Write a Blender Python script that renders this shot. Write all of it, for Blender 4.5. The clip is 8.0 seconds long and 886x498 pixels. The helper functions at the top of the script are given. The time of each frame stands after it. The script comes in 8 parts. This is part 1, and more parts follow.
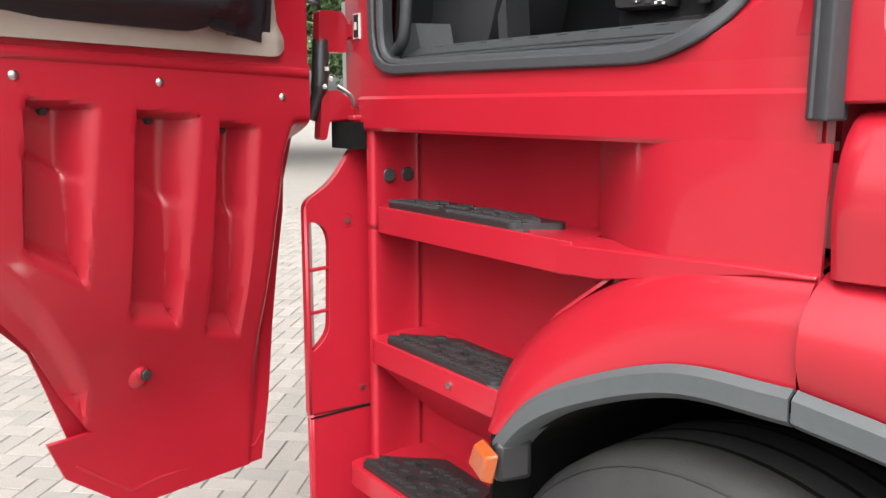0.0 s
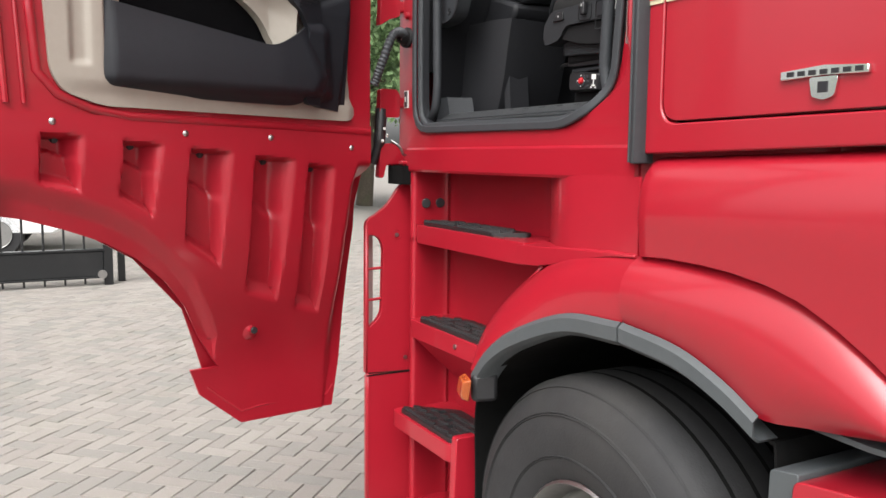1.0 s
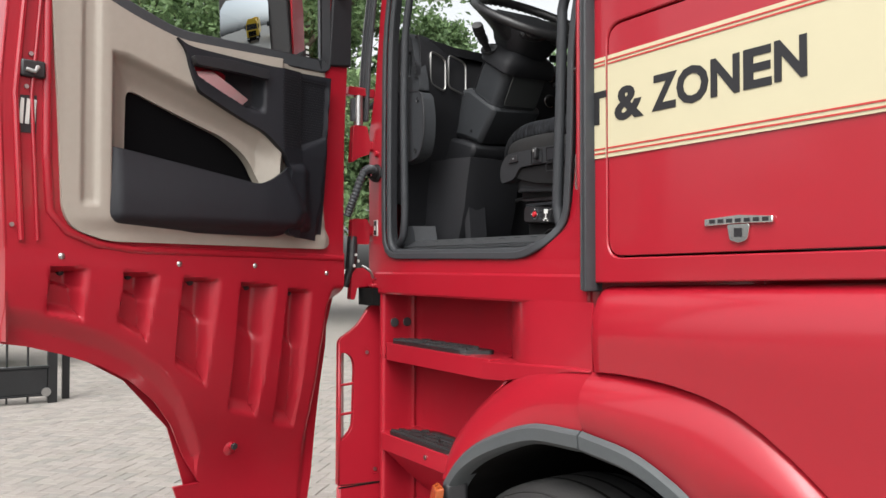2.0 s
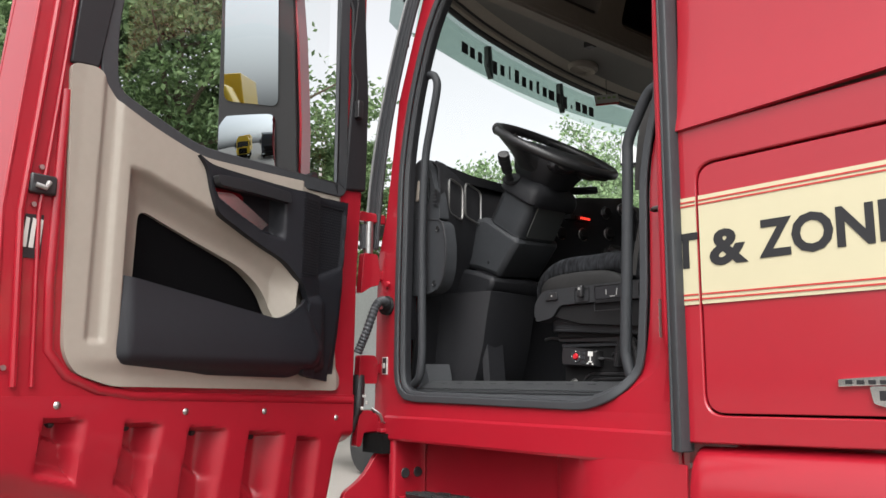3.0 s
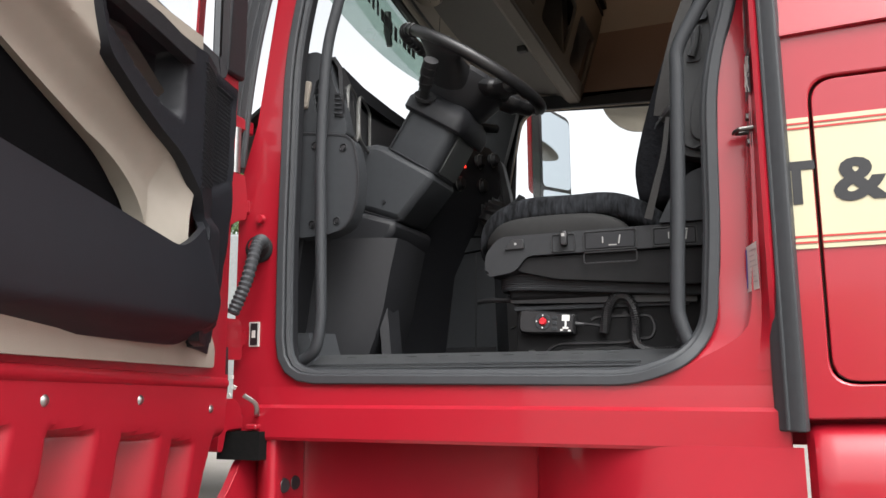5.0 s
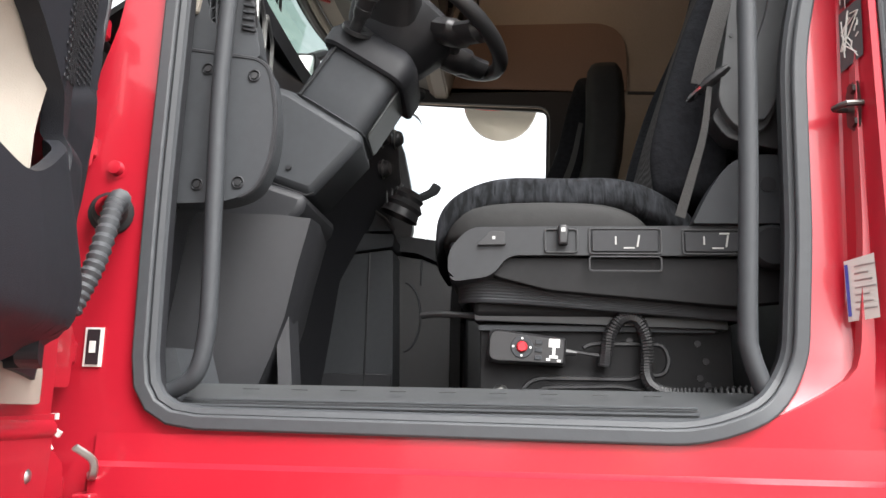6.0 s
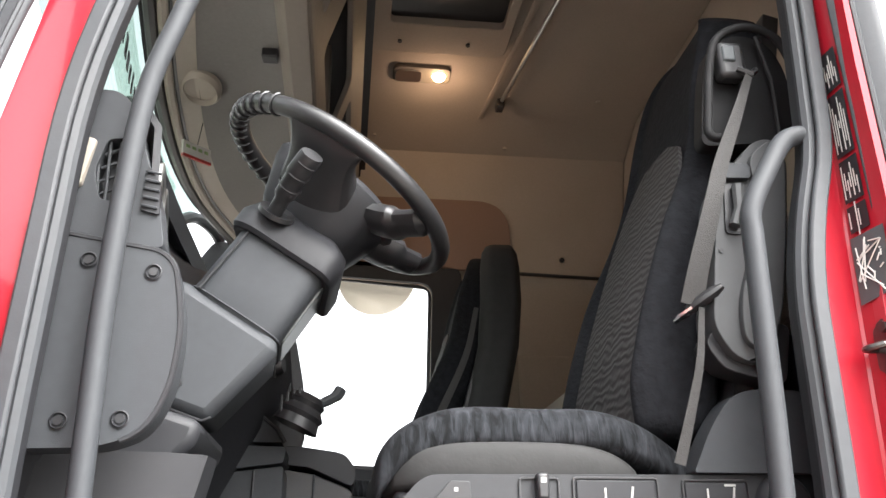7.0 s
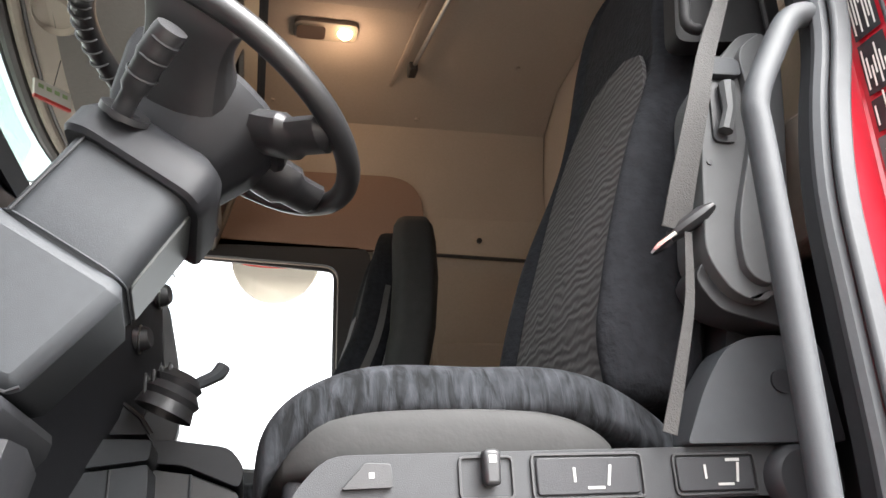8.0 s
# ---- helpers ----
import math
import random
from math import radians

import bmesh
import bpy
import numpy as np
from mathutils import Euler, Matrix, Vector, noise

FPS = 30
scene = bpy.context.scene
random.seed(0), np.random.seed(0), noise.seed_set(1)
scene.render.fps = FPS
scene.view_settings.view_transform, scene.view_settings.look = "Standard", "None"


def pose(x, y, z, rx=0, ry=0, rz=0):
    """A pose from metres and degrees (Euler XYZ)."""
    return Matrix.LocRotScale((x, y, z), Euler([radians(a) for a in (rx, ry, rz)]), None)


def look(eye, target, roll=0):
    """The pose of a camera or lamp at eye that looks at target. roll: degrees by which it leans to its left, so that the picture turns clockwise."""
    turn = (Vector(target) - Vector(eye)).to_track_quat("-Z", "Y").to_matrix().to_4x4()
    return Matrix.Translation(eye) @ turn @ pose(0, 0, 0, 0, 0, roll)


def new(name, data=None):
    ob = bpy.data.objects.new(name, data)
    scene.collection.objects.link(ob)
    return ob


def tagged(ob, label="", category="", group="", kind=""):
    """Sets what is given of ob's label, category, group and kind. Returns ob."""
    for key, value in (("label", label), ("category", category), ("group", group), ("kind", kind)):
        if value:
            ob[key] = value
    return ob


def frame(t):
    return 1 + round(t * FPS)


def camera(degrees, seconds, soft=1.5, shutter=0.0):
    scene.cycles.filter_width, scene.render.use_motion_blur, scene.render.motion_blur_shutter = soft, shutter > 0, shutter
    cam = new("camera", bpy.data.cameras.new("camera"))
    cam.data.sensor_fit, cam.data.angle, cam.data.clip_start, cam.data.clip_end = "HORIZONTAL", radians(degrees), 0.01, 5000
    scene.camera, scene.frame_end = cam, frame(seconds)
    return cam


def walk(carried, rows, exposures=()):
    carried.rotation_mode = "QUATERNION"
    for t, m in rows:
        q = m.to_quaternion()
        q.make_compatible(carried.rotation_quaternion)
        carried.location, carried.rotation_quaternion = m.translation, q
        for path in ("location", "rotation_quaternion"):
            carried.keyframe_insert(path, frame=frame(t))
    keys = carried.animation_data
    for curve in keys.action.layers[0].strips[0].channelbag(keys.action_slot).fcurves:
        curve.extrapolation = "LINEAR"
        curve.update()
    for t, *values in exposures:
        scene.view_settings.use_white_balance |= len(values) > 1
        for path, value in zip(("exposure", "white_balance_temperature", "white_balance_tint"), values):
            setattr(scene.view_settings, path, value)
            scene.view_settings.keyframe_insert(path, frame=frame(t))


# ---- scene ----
cam = camera(57.4, 8.0, soft=1.5)
# seconds, eye, target, roll
PATH = [
    (0, (0.0003, 0.0003, 1.5088), (-1.5794, 1.1772, 1.1631), -0.00),
    (0.5, (0.4120, -0.0946, 1.5028), (-1.3025, 0.8961, 1.2217), 1.05),
    (1, (0.7879, -0.2085, 1.4995), (-0.9545, 0.7478, 1.2767), 0.54),
    (1.5, (1.0077, -0.3604, 1.4920), (-0.7131, 0.6529, 1.3823), -0.02),
    (2, (0.9531, -0.3993, 1.5524), (-0.7283, 0.6829, 1.5958), 0.02),
    (2.2, (0.8673, -0.4044, 1.5746), (-0.7889, 0.7117, 1.6809), 0.15),
    (3.3, (0.4302, -0.7026, 1.6433), (-1.0138, 0.6243, 2.0357), 0.70),
    (3.5, (0.3504, -0.7409, 1.6445), (-1.0403, 0.6325, 2.0683), 0.78),
    (4, (0.0395, -0.7082, 1.6306), (-1.1591, 0.8359, 2.0535), -0.34),
    (4.5, (-0.2717, -0.6863, 1.5912), (-1.2380, 1.0272, 1.9523), -0.98),
    (4.7, (-0.3946, -0.6737, 1.5818), (-1.2683, 1.0925, 1.9236), -0.78),
    (5.8, (-0.9776, -0.2317, 1.6085), (-1.2579, 1.7200, 1.9438), 0.92),
    (6, (-1.0608, -0.1471, 1.6241), (-1.2340, 1.8104, 1.9958), 1.14),
    (6.5, (-1.1790, 0.0262, 1.6964), (-1.1178, 1.9524, 2.2312), 0.97),
    (7, (-1.2400, 0.0954, 1.7964), (-1.0185, 1.9397, 2.5378), -0.27),
    (7.2, (-1.2371, 0.1258, 1.8284), (-0.9873, 1.9434, 2.6247), -0.77),
    (7.5, (-1.2272, 0.2012, 1.8504), (-0.9215, 1.9963, 2.6775), -1.33),
    (8, (-1.2056, 0.4142, 1.8056), (-0.7576, 2.2127, 2.5570), -3.03),
]
EXPOSURES = [(0.0, 1.74), (0.5, 1.53), (1.2, 1.28), (2.2, 1.18), (3.5, 1.2), (4.0, 1.08), (4.5, 1.18), (5.8, 2.14), (6.2, 2.54), (6.6, 2.94), (7.2, 3.27), (8.0, 3.55)]
walk(cam, [(t, look(eye, target, roll)) for t, eye, target, roll in PATH], EXPOSURES)

# ---- light: an overcast day ----
world = bpy.data.worlds.new("world")
scene.world = world
world.use_nodes = True
wn, wl = world.node_tree.nodes, world.node_tree.links
sky = wn.new("ShaderNodeTexSky")
sky.sky_type = "NISHITA"
sky.sun_disc = False
sky.sun_elevation, sky.sun_rotation = radians(52), radians(140)
sky.air_density, sky.dust_density, sky.ozone_density = 1.0, 6.0, 1.0
grey = wn.new("ShaderNodeHueSaturation")
grey.inputs["Saturation"].default_value = 0.12
wl.new(sky.outputs[0], grey.inputs["Color"])
wl.new(grey.outputs[0], wn["Background"].inputs[0])
wn["Background"].inputs[1].default_value = 0.15
sun = new("sun", bpy.data.lights.new("sun", "SUN"))
sun.data.energy, sun.data.angle, sun.data.color = 0.3, radians(60), (1.0, 0.97, 0.93)
sun.matrix_world = look((6, -7, 11), (0, 0, 0))

# ---- materials ----
def material(name, color, rough=0.5, metal=0.0, grain=0.08, scale=40.0, bump=0.0, stain=0.0, stain_color=(0.1, 0.09, 0.08), coat=0.0, bump_scale=None, spec=0.5):
    """Principled surface with variation at two scales: fine grain and broad stains, and a fine relief."""
    m = bpy.data.materials.new(name)
    m.use_nodes = True
    n, l = m.node_tree.nodes, m.node_tree.links
    p = n["Principled BSDF"]
    p.inputs["Roughness"].default_value, p.inputs["Metallic"].default_value = rough, metal
    p.inputs["Coat Weight"].default_value, p.inputs["Coat Roughness"].default_value = coat, 0.08
    p.inputs["Specular IOR Level"].default_value = spec
    co = n.new("ShaderNodeTexCoord")
    fine, broad = n.new("ShaderNodeTexNoise"), n.new("ShaderNodeTexNoise")
    fine.inputs["Scale"].default_value, fine.inputs["Detail"].default_value = scale, 6
    broad.inputs["Scale"].default_value, broad.inputs["Detail"].default_value = 2.3, 5
    l.new(co.outputs["Object"], fine.inputs["Vector"])
    l.new(co.outputs["Object"], broad.inputs["Vector"])
    mix = n.new("ShaderNodeMix")
    mix.data_type = "RGBA"
    mix.inputs["A"].default_value = (*[c * (1 - grain) for c in color], 1)
    mix.inputs["B"].default_value = (*[min(1, c * (1 + grain)) for c in color], 1)
    l.new(fine.outputs["Fac"], mix.inputs["Factor"])
    ramp = n.new("ShaderNodeMapRange")
    ramp.inputs["From Min"].default_value, ramp.inputs["From Max"].default_value = 0.5, 0.75
    ramp.inputs["To Max"].default_value = stain
    l.new(broad.outputs["Fac"], ramp.inputs["Value"])
    mix2 = n.new("ShaderNodeMix")
    mix2.data_type = "RGBA"
    mix2.inputs["B"].default_value = (*stain_color, 1)
    l.new(mix.outputs["Result"], mix2.inputs["A"])
    l.new(ramp.outputs["Result"], mix2.inputs["Factor"])
    l.new(mix2.outputs["Result"], p.inputs["Base Color"])
    rr = n.new("ShaderNodeMapRange")
    rr.inputs["To Min"].default_value, rr.inputs["To Max"].default_value = max(0.02, rough - 0.07), min(1, rough + 0.09)
    l.new(broad.outputs["Fac"], rr.inputs["Value"])
    l.new(rr.outputs["Result"], p.inputs["Roughness"])
    if bump:
        b = n.new("ShaderNodeBump")
        b.inputs["Strength"].default_value, b.inputs["Distance"].default_value = bump, 0.002
        tex = n.new("ShaderNodeTexNoise")
        tex.inputs["Scale"].default_value, tex.inputs["Detail"].default_value = bump_scale or scale, 3
        l.new(co.outputs["Object"], tex.inputs["Vector"])
        l.new(tex.outputs["Fac"], b.inputs["Height"])
        l.new(b.outputs["Normal"], p.inputs["Normal"])
    return m


def nodes_of(m):
    return m.node_tree.nodes, m.node_tree.links, m.node_tree.nodes["Principled BSDF"]


RED = material("red_paint", (0.310, 0.0085, 0.019), 0.32, coat=0.5, grain=0.04, scale=9, stain=0.05, stain_color=(0.33, 0.055, 0.055), bump=0.02, bump_scale=260, spec=0.45)
RED_DULL = material("red_plastic_paint", (0.325, 0.0095, 0.021), 0.38, coat=0.35, grain=0.06, scale=14, stain=0.10, stain_color=(0.34, 0.075, 0.075), bump=0.05, bump_scale=300, spec=0.4)
BLACK = material("black_plastic", (0.019, 0.019, 0.0205), 0.42, grain=0.2, scale=90, bump=0.12, bump_scale=900, stain=0.12, stain_color=(0.034, 0.032, 0.03))
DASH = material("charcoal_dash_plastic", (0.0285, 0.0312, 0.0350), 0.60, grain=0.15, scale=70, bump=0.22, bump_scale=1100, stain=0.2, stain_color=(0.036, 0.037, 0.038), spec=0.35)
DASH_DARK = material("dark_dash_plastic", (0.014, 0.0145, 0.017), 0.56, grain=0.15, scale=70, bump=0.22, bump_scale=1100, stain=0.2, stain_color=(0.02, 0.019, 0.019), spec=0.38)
PILLARGREY = material("pale_grey_pillar_plastic", (0.30, 0.31, 0.31), 0.5, grain=0.08, scale=60, bump=0.2, bump_scale=600, stain=0.3, stain_color=(0.22, 0.22, 0.22))
PLATEGREY = material("grey_sill_plastic", (0.034, 0.036, 0.038), 0.55, grain=0.15, scale=50, bump=0.2, bump_scale=500, stain=0.4, stain_color=(0.060, 0.060, 0.059))
GREYTRIM = material("grey_arch_plastic", (0.060, 0.068, 0.072), 0.6, grain=0.12, scale=60, bump=0.3, bump_scale=700, stain=0.3, stain_color=(0.095, 0.097, 0.097))
BEIGE = material("beige_trim_plastic", (0.292, 0.262, 0.222), 0.5, grain=0.06, scale=50, bump=0.3, bump_scale=800, stain=0.2, stain_color=(0.25, 0.22, 0.18))
HEADLINER = material("beige_headliner_cloth", (0.33, 0.282, 0.238), 0.85, grain=0.08, scale=120, bump=0.4, bump_scale=700, stain=0.25, stain_color=(0.25, 0.205, 0.165), spec=0.2)
CONSOLE = material("dark_beige_console_plastic", (0.155, 0.134, 0.112), 0.6, grain=0.1, scale=60, bump=0.25, bump_scale=700, stain=0.3, stain_color=(0.12, 0.104, 0.086))
VISOR = material("grey_visor_cloth", (0.155, 0.150, 0.142), 0.8, grain=0.1, scale=100, bump=0.3, bump_scale=700, stain=0.2, stain_color=(0.11, 0.11, 0.11), spec=0.2)
RUBBER = material("black_rubber_seal", (0.036, 0.039, 0.043), 0.58, grain=0.15, scale=60, bump=0.06, bump_scale=300, stain=0.35, stain_color=(0.066, 0.066, 0.066), spec=0.4)
TYRE = material("tyre_rubber", (0.0175, 0.0175, 0.0185), 0.75, grain=0.3, scale=30, bump=0.4, bump_scale=160, stain=0.4, stain_color=(0.06, 0.056, 0.05))
# near black: dark parts, and the shade of housing, gap and grooves
DARK = material("dark_parts_and_shade", (0.006, 0.006, 0.006), 0.9, grain=0.4, scale=20, bump=0.5, bump_scale=60, stain=0.4, stain_color=(0.014, 0.012, 0.010), spec=0.1)
CHROME = material("bright_chrome", (0.75, 0.75, 0.74), 0.14, metal=1.0, grain=0.05, scale=30)
SATIN = material("satin_metal", (0.55, 0.54, 0.53), 0.24, metal=1.0, grain=0.05, scale=30)
STEEL = material("brushed_steel", (0.42, 0.42, 0.41), 0.38, metal=1.0, grain=0.2, scale=60, stain=0.3, stain_color=(0.2, 0.17, 0.14))
GRIP = material("tread_plate_black", (0.014, 0.014, 0.015), 0.42, grain=0.4, scale=120, bump=0.7, bump_scale=420, stain=0.3, stain_color=(0.03, 0.028, 0.026))
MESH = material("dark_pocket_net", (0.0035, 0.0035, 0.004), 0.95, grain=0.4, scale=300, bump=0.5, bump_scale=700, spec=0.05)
VELOUR = material("dark_velour_cloth", (0.0098, 0.0104, 0.0122), 0.95, grain=0.7, scale=60, bump=1.0, bump_scale=120, stain=0.25, stain_color=(0.04, 0.04, 0.042), spec=0.12)
SEATSIDE = material("grey_vinyl", (0.0165, 0.0165, 0.0165), 0.72, grain=0.25, scale=35, bump=0.35, bump_scale=60, stain=0.5, stain_color=(0.034, 0.033, 0.032), spec=0.3)
TOWERGREY = material("grey_tower_plastic", (0.046, 0.048, 0.050), 0.55, grain=0.12, scale=70, bump=0.15, bump_scale=900, stain=0.25, stain_color=(0.06, 0.06, 0.06), spec=0.4)
VELOUR_WORN = material("worn_crushed_velour", (0.0150, 0.0162, 0.0185), 0.95, grain=0.5, scale=60, stain=0.25, stain_color=(0.03, 0.03, 0.032), spec=0.15)
LEATHER = material("polished_black_leather", (0.016, 0.016, 0.017), 0.40, grain=0.2, scale=90, bump=0.12, bump_scale=500, stain=0.1, stain_color=(0.025, 0.025, 0.025))
# paler and glossier than the column cover, to carry the far window's sheen
UNDERSIDE = material("column_sheen_plastic", (0.055, 0.060, 0.060), 0.40, grain=0.08, scale=60, stain=0.2, stain_color=(0.05, 0.055, 0.055), spec=1.0)
MATT = material("matt_black_plastic", (0.0085, 0.0085, 0.0092), 0.7, grain=0.3, scale=70, bump=0.2, bump_scale=800, stain=0.3, stain_color=(0.016, 0.015, 0.014), spec=0.25)
SEATPANEL = material("dark_seat_plastic", (0.0200, 0.0212, 0.0235), 0.58, grain=0.15, scale=70, bump=0.2, bump_scale=1000, stain=0.2, stain_color=(0.028, 0.028, 0.028), spec=0.38)
CURTAIN = material("brown_curtain_cloth", (0.205, 0.138, 0.108), 0.9, grain=0.1, scale=120, bump=0.4, bump_scale=600, stain=0.2, stain_color=(0.16, 0.11, 0.085), spec=0.15)
DARKSTEEL = material("oiled_dark_steel", (0.13, 0.125, 0.12), 0.36, metal=1.0, grain=0.3, scale=80, stain=0.4, stain_color=(0.03, 0.028, 0.025))
# mirror colour darkened and warmed to the tone of the pavers it reflects
KERBGLASS = material("toned_convex_glass", (0.40, 0.385, 0.34), 0.08, metal=1.0, grain=0.03)
BELT = material("grey_belt_webbing", (0.041, 0.040, 0.039), 0.8, grain=0.2, scale=200, bump=0.6, bump_scale=500)
CREAM = material("cream_decal", (0.495, 0.452, 0.303), 0.42, grain=0.03, scale=12, stain=0.06, stain_color=(0.43, 0.38, 0.265), coat=0.2)
INK = material("black_lettering", (0.012, 0.012, 0.014), 0.45, grain=0.1)
PINSTRIPE = material("red_pinstripe", (0.42, 0.035, 0.03), 0.45, grain=0.1)
WHITE = material("white_print", (0.75, 0.75, 0.72), 0.5, grain=0.05)
ICON = material("dull_white_print", (0.32, 0.32, 0.31), 0.5, grain=0.05)
DOORBLACK = material("blue_black_door_plastic", (0.0088, 0.0096, 0.0130), 0.55, grain=0.2, scale=60, bump=0.3, bump_scale=900, stain=0.25, stain_color=(0.015, 0.015, 0.017), spec=0.35)
REDBTN = material("red_button", (0.55, 0.02, 0.03), 0.4, grain=0.05)
PALE = material("convex_mirror_glass", (0.88, 0.88, 0.85), 0.06, metal=1.0, grain=0.02)
AMBER = material("amber_lens", (0.34, 0.075, 0.018), 0.2, grain=0.15, scale=80, coat=0.5)
PAPER = material("printed_sticker", (0.55, 0.55, 0.52), 0.45, grain=0.1, scale=20, stain=0.3, stain_color=(0.35, 0.35, 0.35))
BLUEPRINT = material("blue_print", (0.05, 0.08, 0.35), 0.5, grain=0.1)
GATE = material("black_gate_steel", (0.012, 0.013, 0.014), 0.34, grain=0.2, scale=30, stain=0.2, stain_color=(0.05, 0.05, 0.05))
GALV = material("galvanised_steel", (0.42, 0.43, 0.43), 0.42, metal=0.8, grain=0.2, scale=25)
VANWHITE = material("white_van_paint", (0.75, 0.76, 0.76), 0.3, grain=0.03, coat=0.4, stain=0.1, stain_color=(0.55, 0.55, 0.53))
YELLOW = material("yellow_truck_paint", (0.72, 0.46, 0.02), 0.35, grain=0.05, coat=0.3)
NAVY = material("dark_truck_paint", (0.03, 0.035, 0.045), 0.35, grain=0.1, coat=0.4)
BARK = material("oak_bark", (0.10, 0.08, 0.06), 0.9, grain=0.5, scale=18, bump=1.0, bump_scale=30, stain=0.5, stain_color=(0.06, 0.07, 0.035))


def wave_bump(m, scale, strength, rot):
    """Adds a woven wave relief and tone to a cloth."""
    n, l, p = nodes_of(m)
    co, mp, w = n.new("ShaderNodeTexCoord"), n.new("ShaderNodeMapping"), n.new("ShaderNodeTexWave")
    mp.inputs["Rotation"].default_value = rot
    w.inputs["Scale"].default_value, w.inputs["Distortion"].default_value = scale, 8.0
    w.inputs["Detail"].default_value, w.inputs["Detail Scale"].default_value = 2.0, 0.6
    b = n.new("ShaderNodeBump")
    b.inputs["Strength"].default_value, b.inputs["Distance"].default_value = strength, 0.003
    l.new(co.outputs["Object"], mp.inputs["Vector"])
    l.new(mp.outputs["Vector"], w.inputs["Vector"])
    l.new(w.outputs["Fac"], b.inputs["Height"])
    l.new(b.outputs["Normal"], p.inputs["Normal"])
    mix = n.new("ShaderNodeMix")
    mix.data_type, mix.blend_type = "RGBA", "MULTIPLY"
    mix.inputs["Factor"].default_value = 0.24
    src = p.inputs["Base Color"].links[0].from_socket
    l.new(src, mix.inputs["A"])
    l.new(w.outputs["Color"], mix.inputs["B"])
    l.new(mix.outputs["Result"], p.inputs["Base Color"])


def crush(m, scale, low, high):
    """Adds upright crushed folds in a worn pile: tone and relief."""
    n, l, p = nodes_of(m)
    co, mp, tex = n.new("ShaderNodeTexCoord"), n.new("ShaderNodeMapping"), n.new("ShaderNodeTexNoise")
    mp.inputs["Scale"].default_value = scale
    mp.inputs["Rotation"].default_value = (0, 0.12, 0)
    tex.inputs["Scale"].default_value, tex.inputs["Detail"].default_value, tex.inputs["Distortion"].default_value = 1.0, 4.0, 0.6
    l.new(co.outputs["Object"], mp.inputs["Vector"])
    l.new(mp.outputs["Vector"], tex.inputs["Vector"])
    r = n.new("ShaderNodeMapRange")
    r.inputs["From Min"].default_value, r.inputs["From Max"].default_value = 0.36, 0.70
    r.inputs["To Min"].default_value, r.inputs["To Max"].default_value = low, high
    l.new(tex.outputs["Fac"], r.inputs["Value"])
    mix = n.new("ShaderNodeMix")
    mix.data_type, mix.blend_type = "RGBA", "MULTIPLY"
    mix.inputs["Factor"].default_value = 1.0
    l.new(p.inputs["Base Color"].links[0].from_socket, mix.inputs["A"])
    l.new(r.outputs["Result"], mix.inputs["B"])
    l.new(mix.outputs["Result"], p.inputs["Base Color"])
    b = n.new("ShaderNodeBump")
    b.inputs["Strength"].default_value, b.inputs["Distance"].default_value = 0.8, 0.004
    l.new(tex.outputs["Fac"], b.inputs["Height"])
    l.new(b.outputs["Normal"], p.inputs["Normal"])


crush(VELOUR_WORN, (95, 30, 20), 0.30, 1.75)
WEAVE = material("patterned_seat_cloth", (0.050, 0.048, 0.048), 0.95, grain=0.2, scale=120, spec=0.15)
wave_bump(WEAVE, 34, 0.5, (0.5, 0.35, 0.2))


def brick_material():
    m = material("grey_paver", (0.262, 0.247, 0.230), 0.92, grain=0.45, scale=210, bump=1.0, bump_scale=260, stain=0.35, stain_color=(0.22, 0.22, 0.185), spec=0.2)
    n, l, p = nodes_of(m)
    info, geo = n.new("ShaderNodeObjectInfo"), n.new("ShaderNodeNewGeometry")
    add = n.new("ShaderNodeMath")
    add.operation = "ADD"
    l.new(info.outputs["Random"], add.inputs[0])
    l.new(geo.outputs["Random Per Island"], add.inputs[1])
    fr = n.new("ShaderNodeMath")
    fr.operation = "FRACT"
    l.new(add.outputs[0], fr.inputs[0])
    ramp = n.new("ShaderNodeValToRGB")
    ramp.color_ramp.elements[0].color, ramp.color_ramp.elements[1].color = (0.84, 0.84, 0.83, 1), (1.06, 1.03, 1.0, 1)
    e = ramp.color_ramp.elements.new(0.5)
    e.color = (0.95, 0.91, 0.89, 1)
    l.new(fr.outputs[0], ramp.inputs["Fac"])
    mix = n.new("ShaderNodeMix")
    mix.data_type, mix.blend_type = "RGBA", "MULTIPLY"
    mix.inputs["Factor"].default_value = 1.0
    l.new(p.inputs["Base Color"].links[0].from_socket, mix.inputs["A"])
    l.new(ramp.outputs["Color"], mix.inputs["B"])
    l.new(mix.outputs["Result"], p.inputs["Base Color"])
    return m


PAVER = brick_material()
JOINT = material("joint_sand", (0.125, 0.118, 0.100), 0.95, grain=0.35, scale=60, bump=0.6, bump_scale=200, stain=0.4, stain_color=(0.12, 0.13, 0.09))


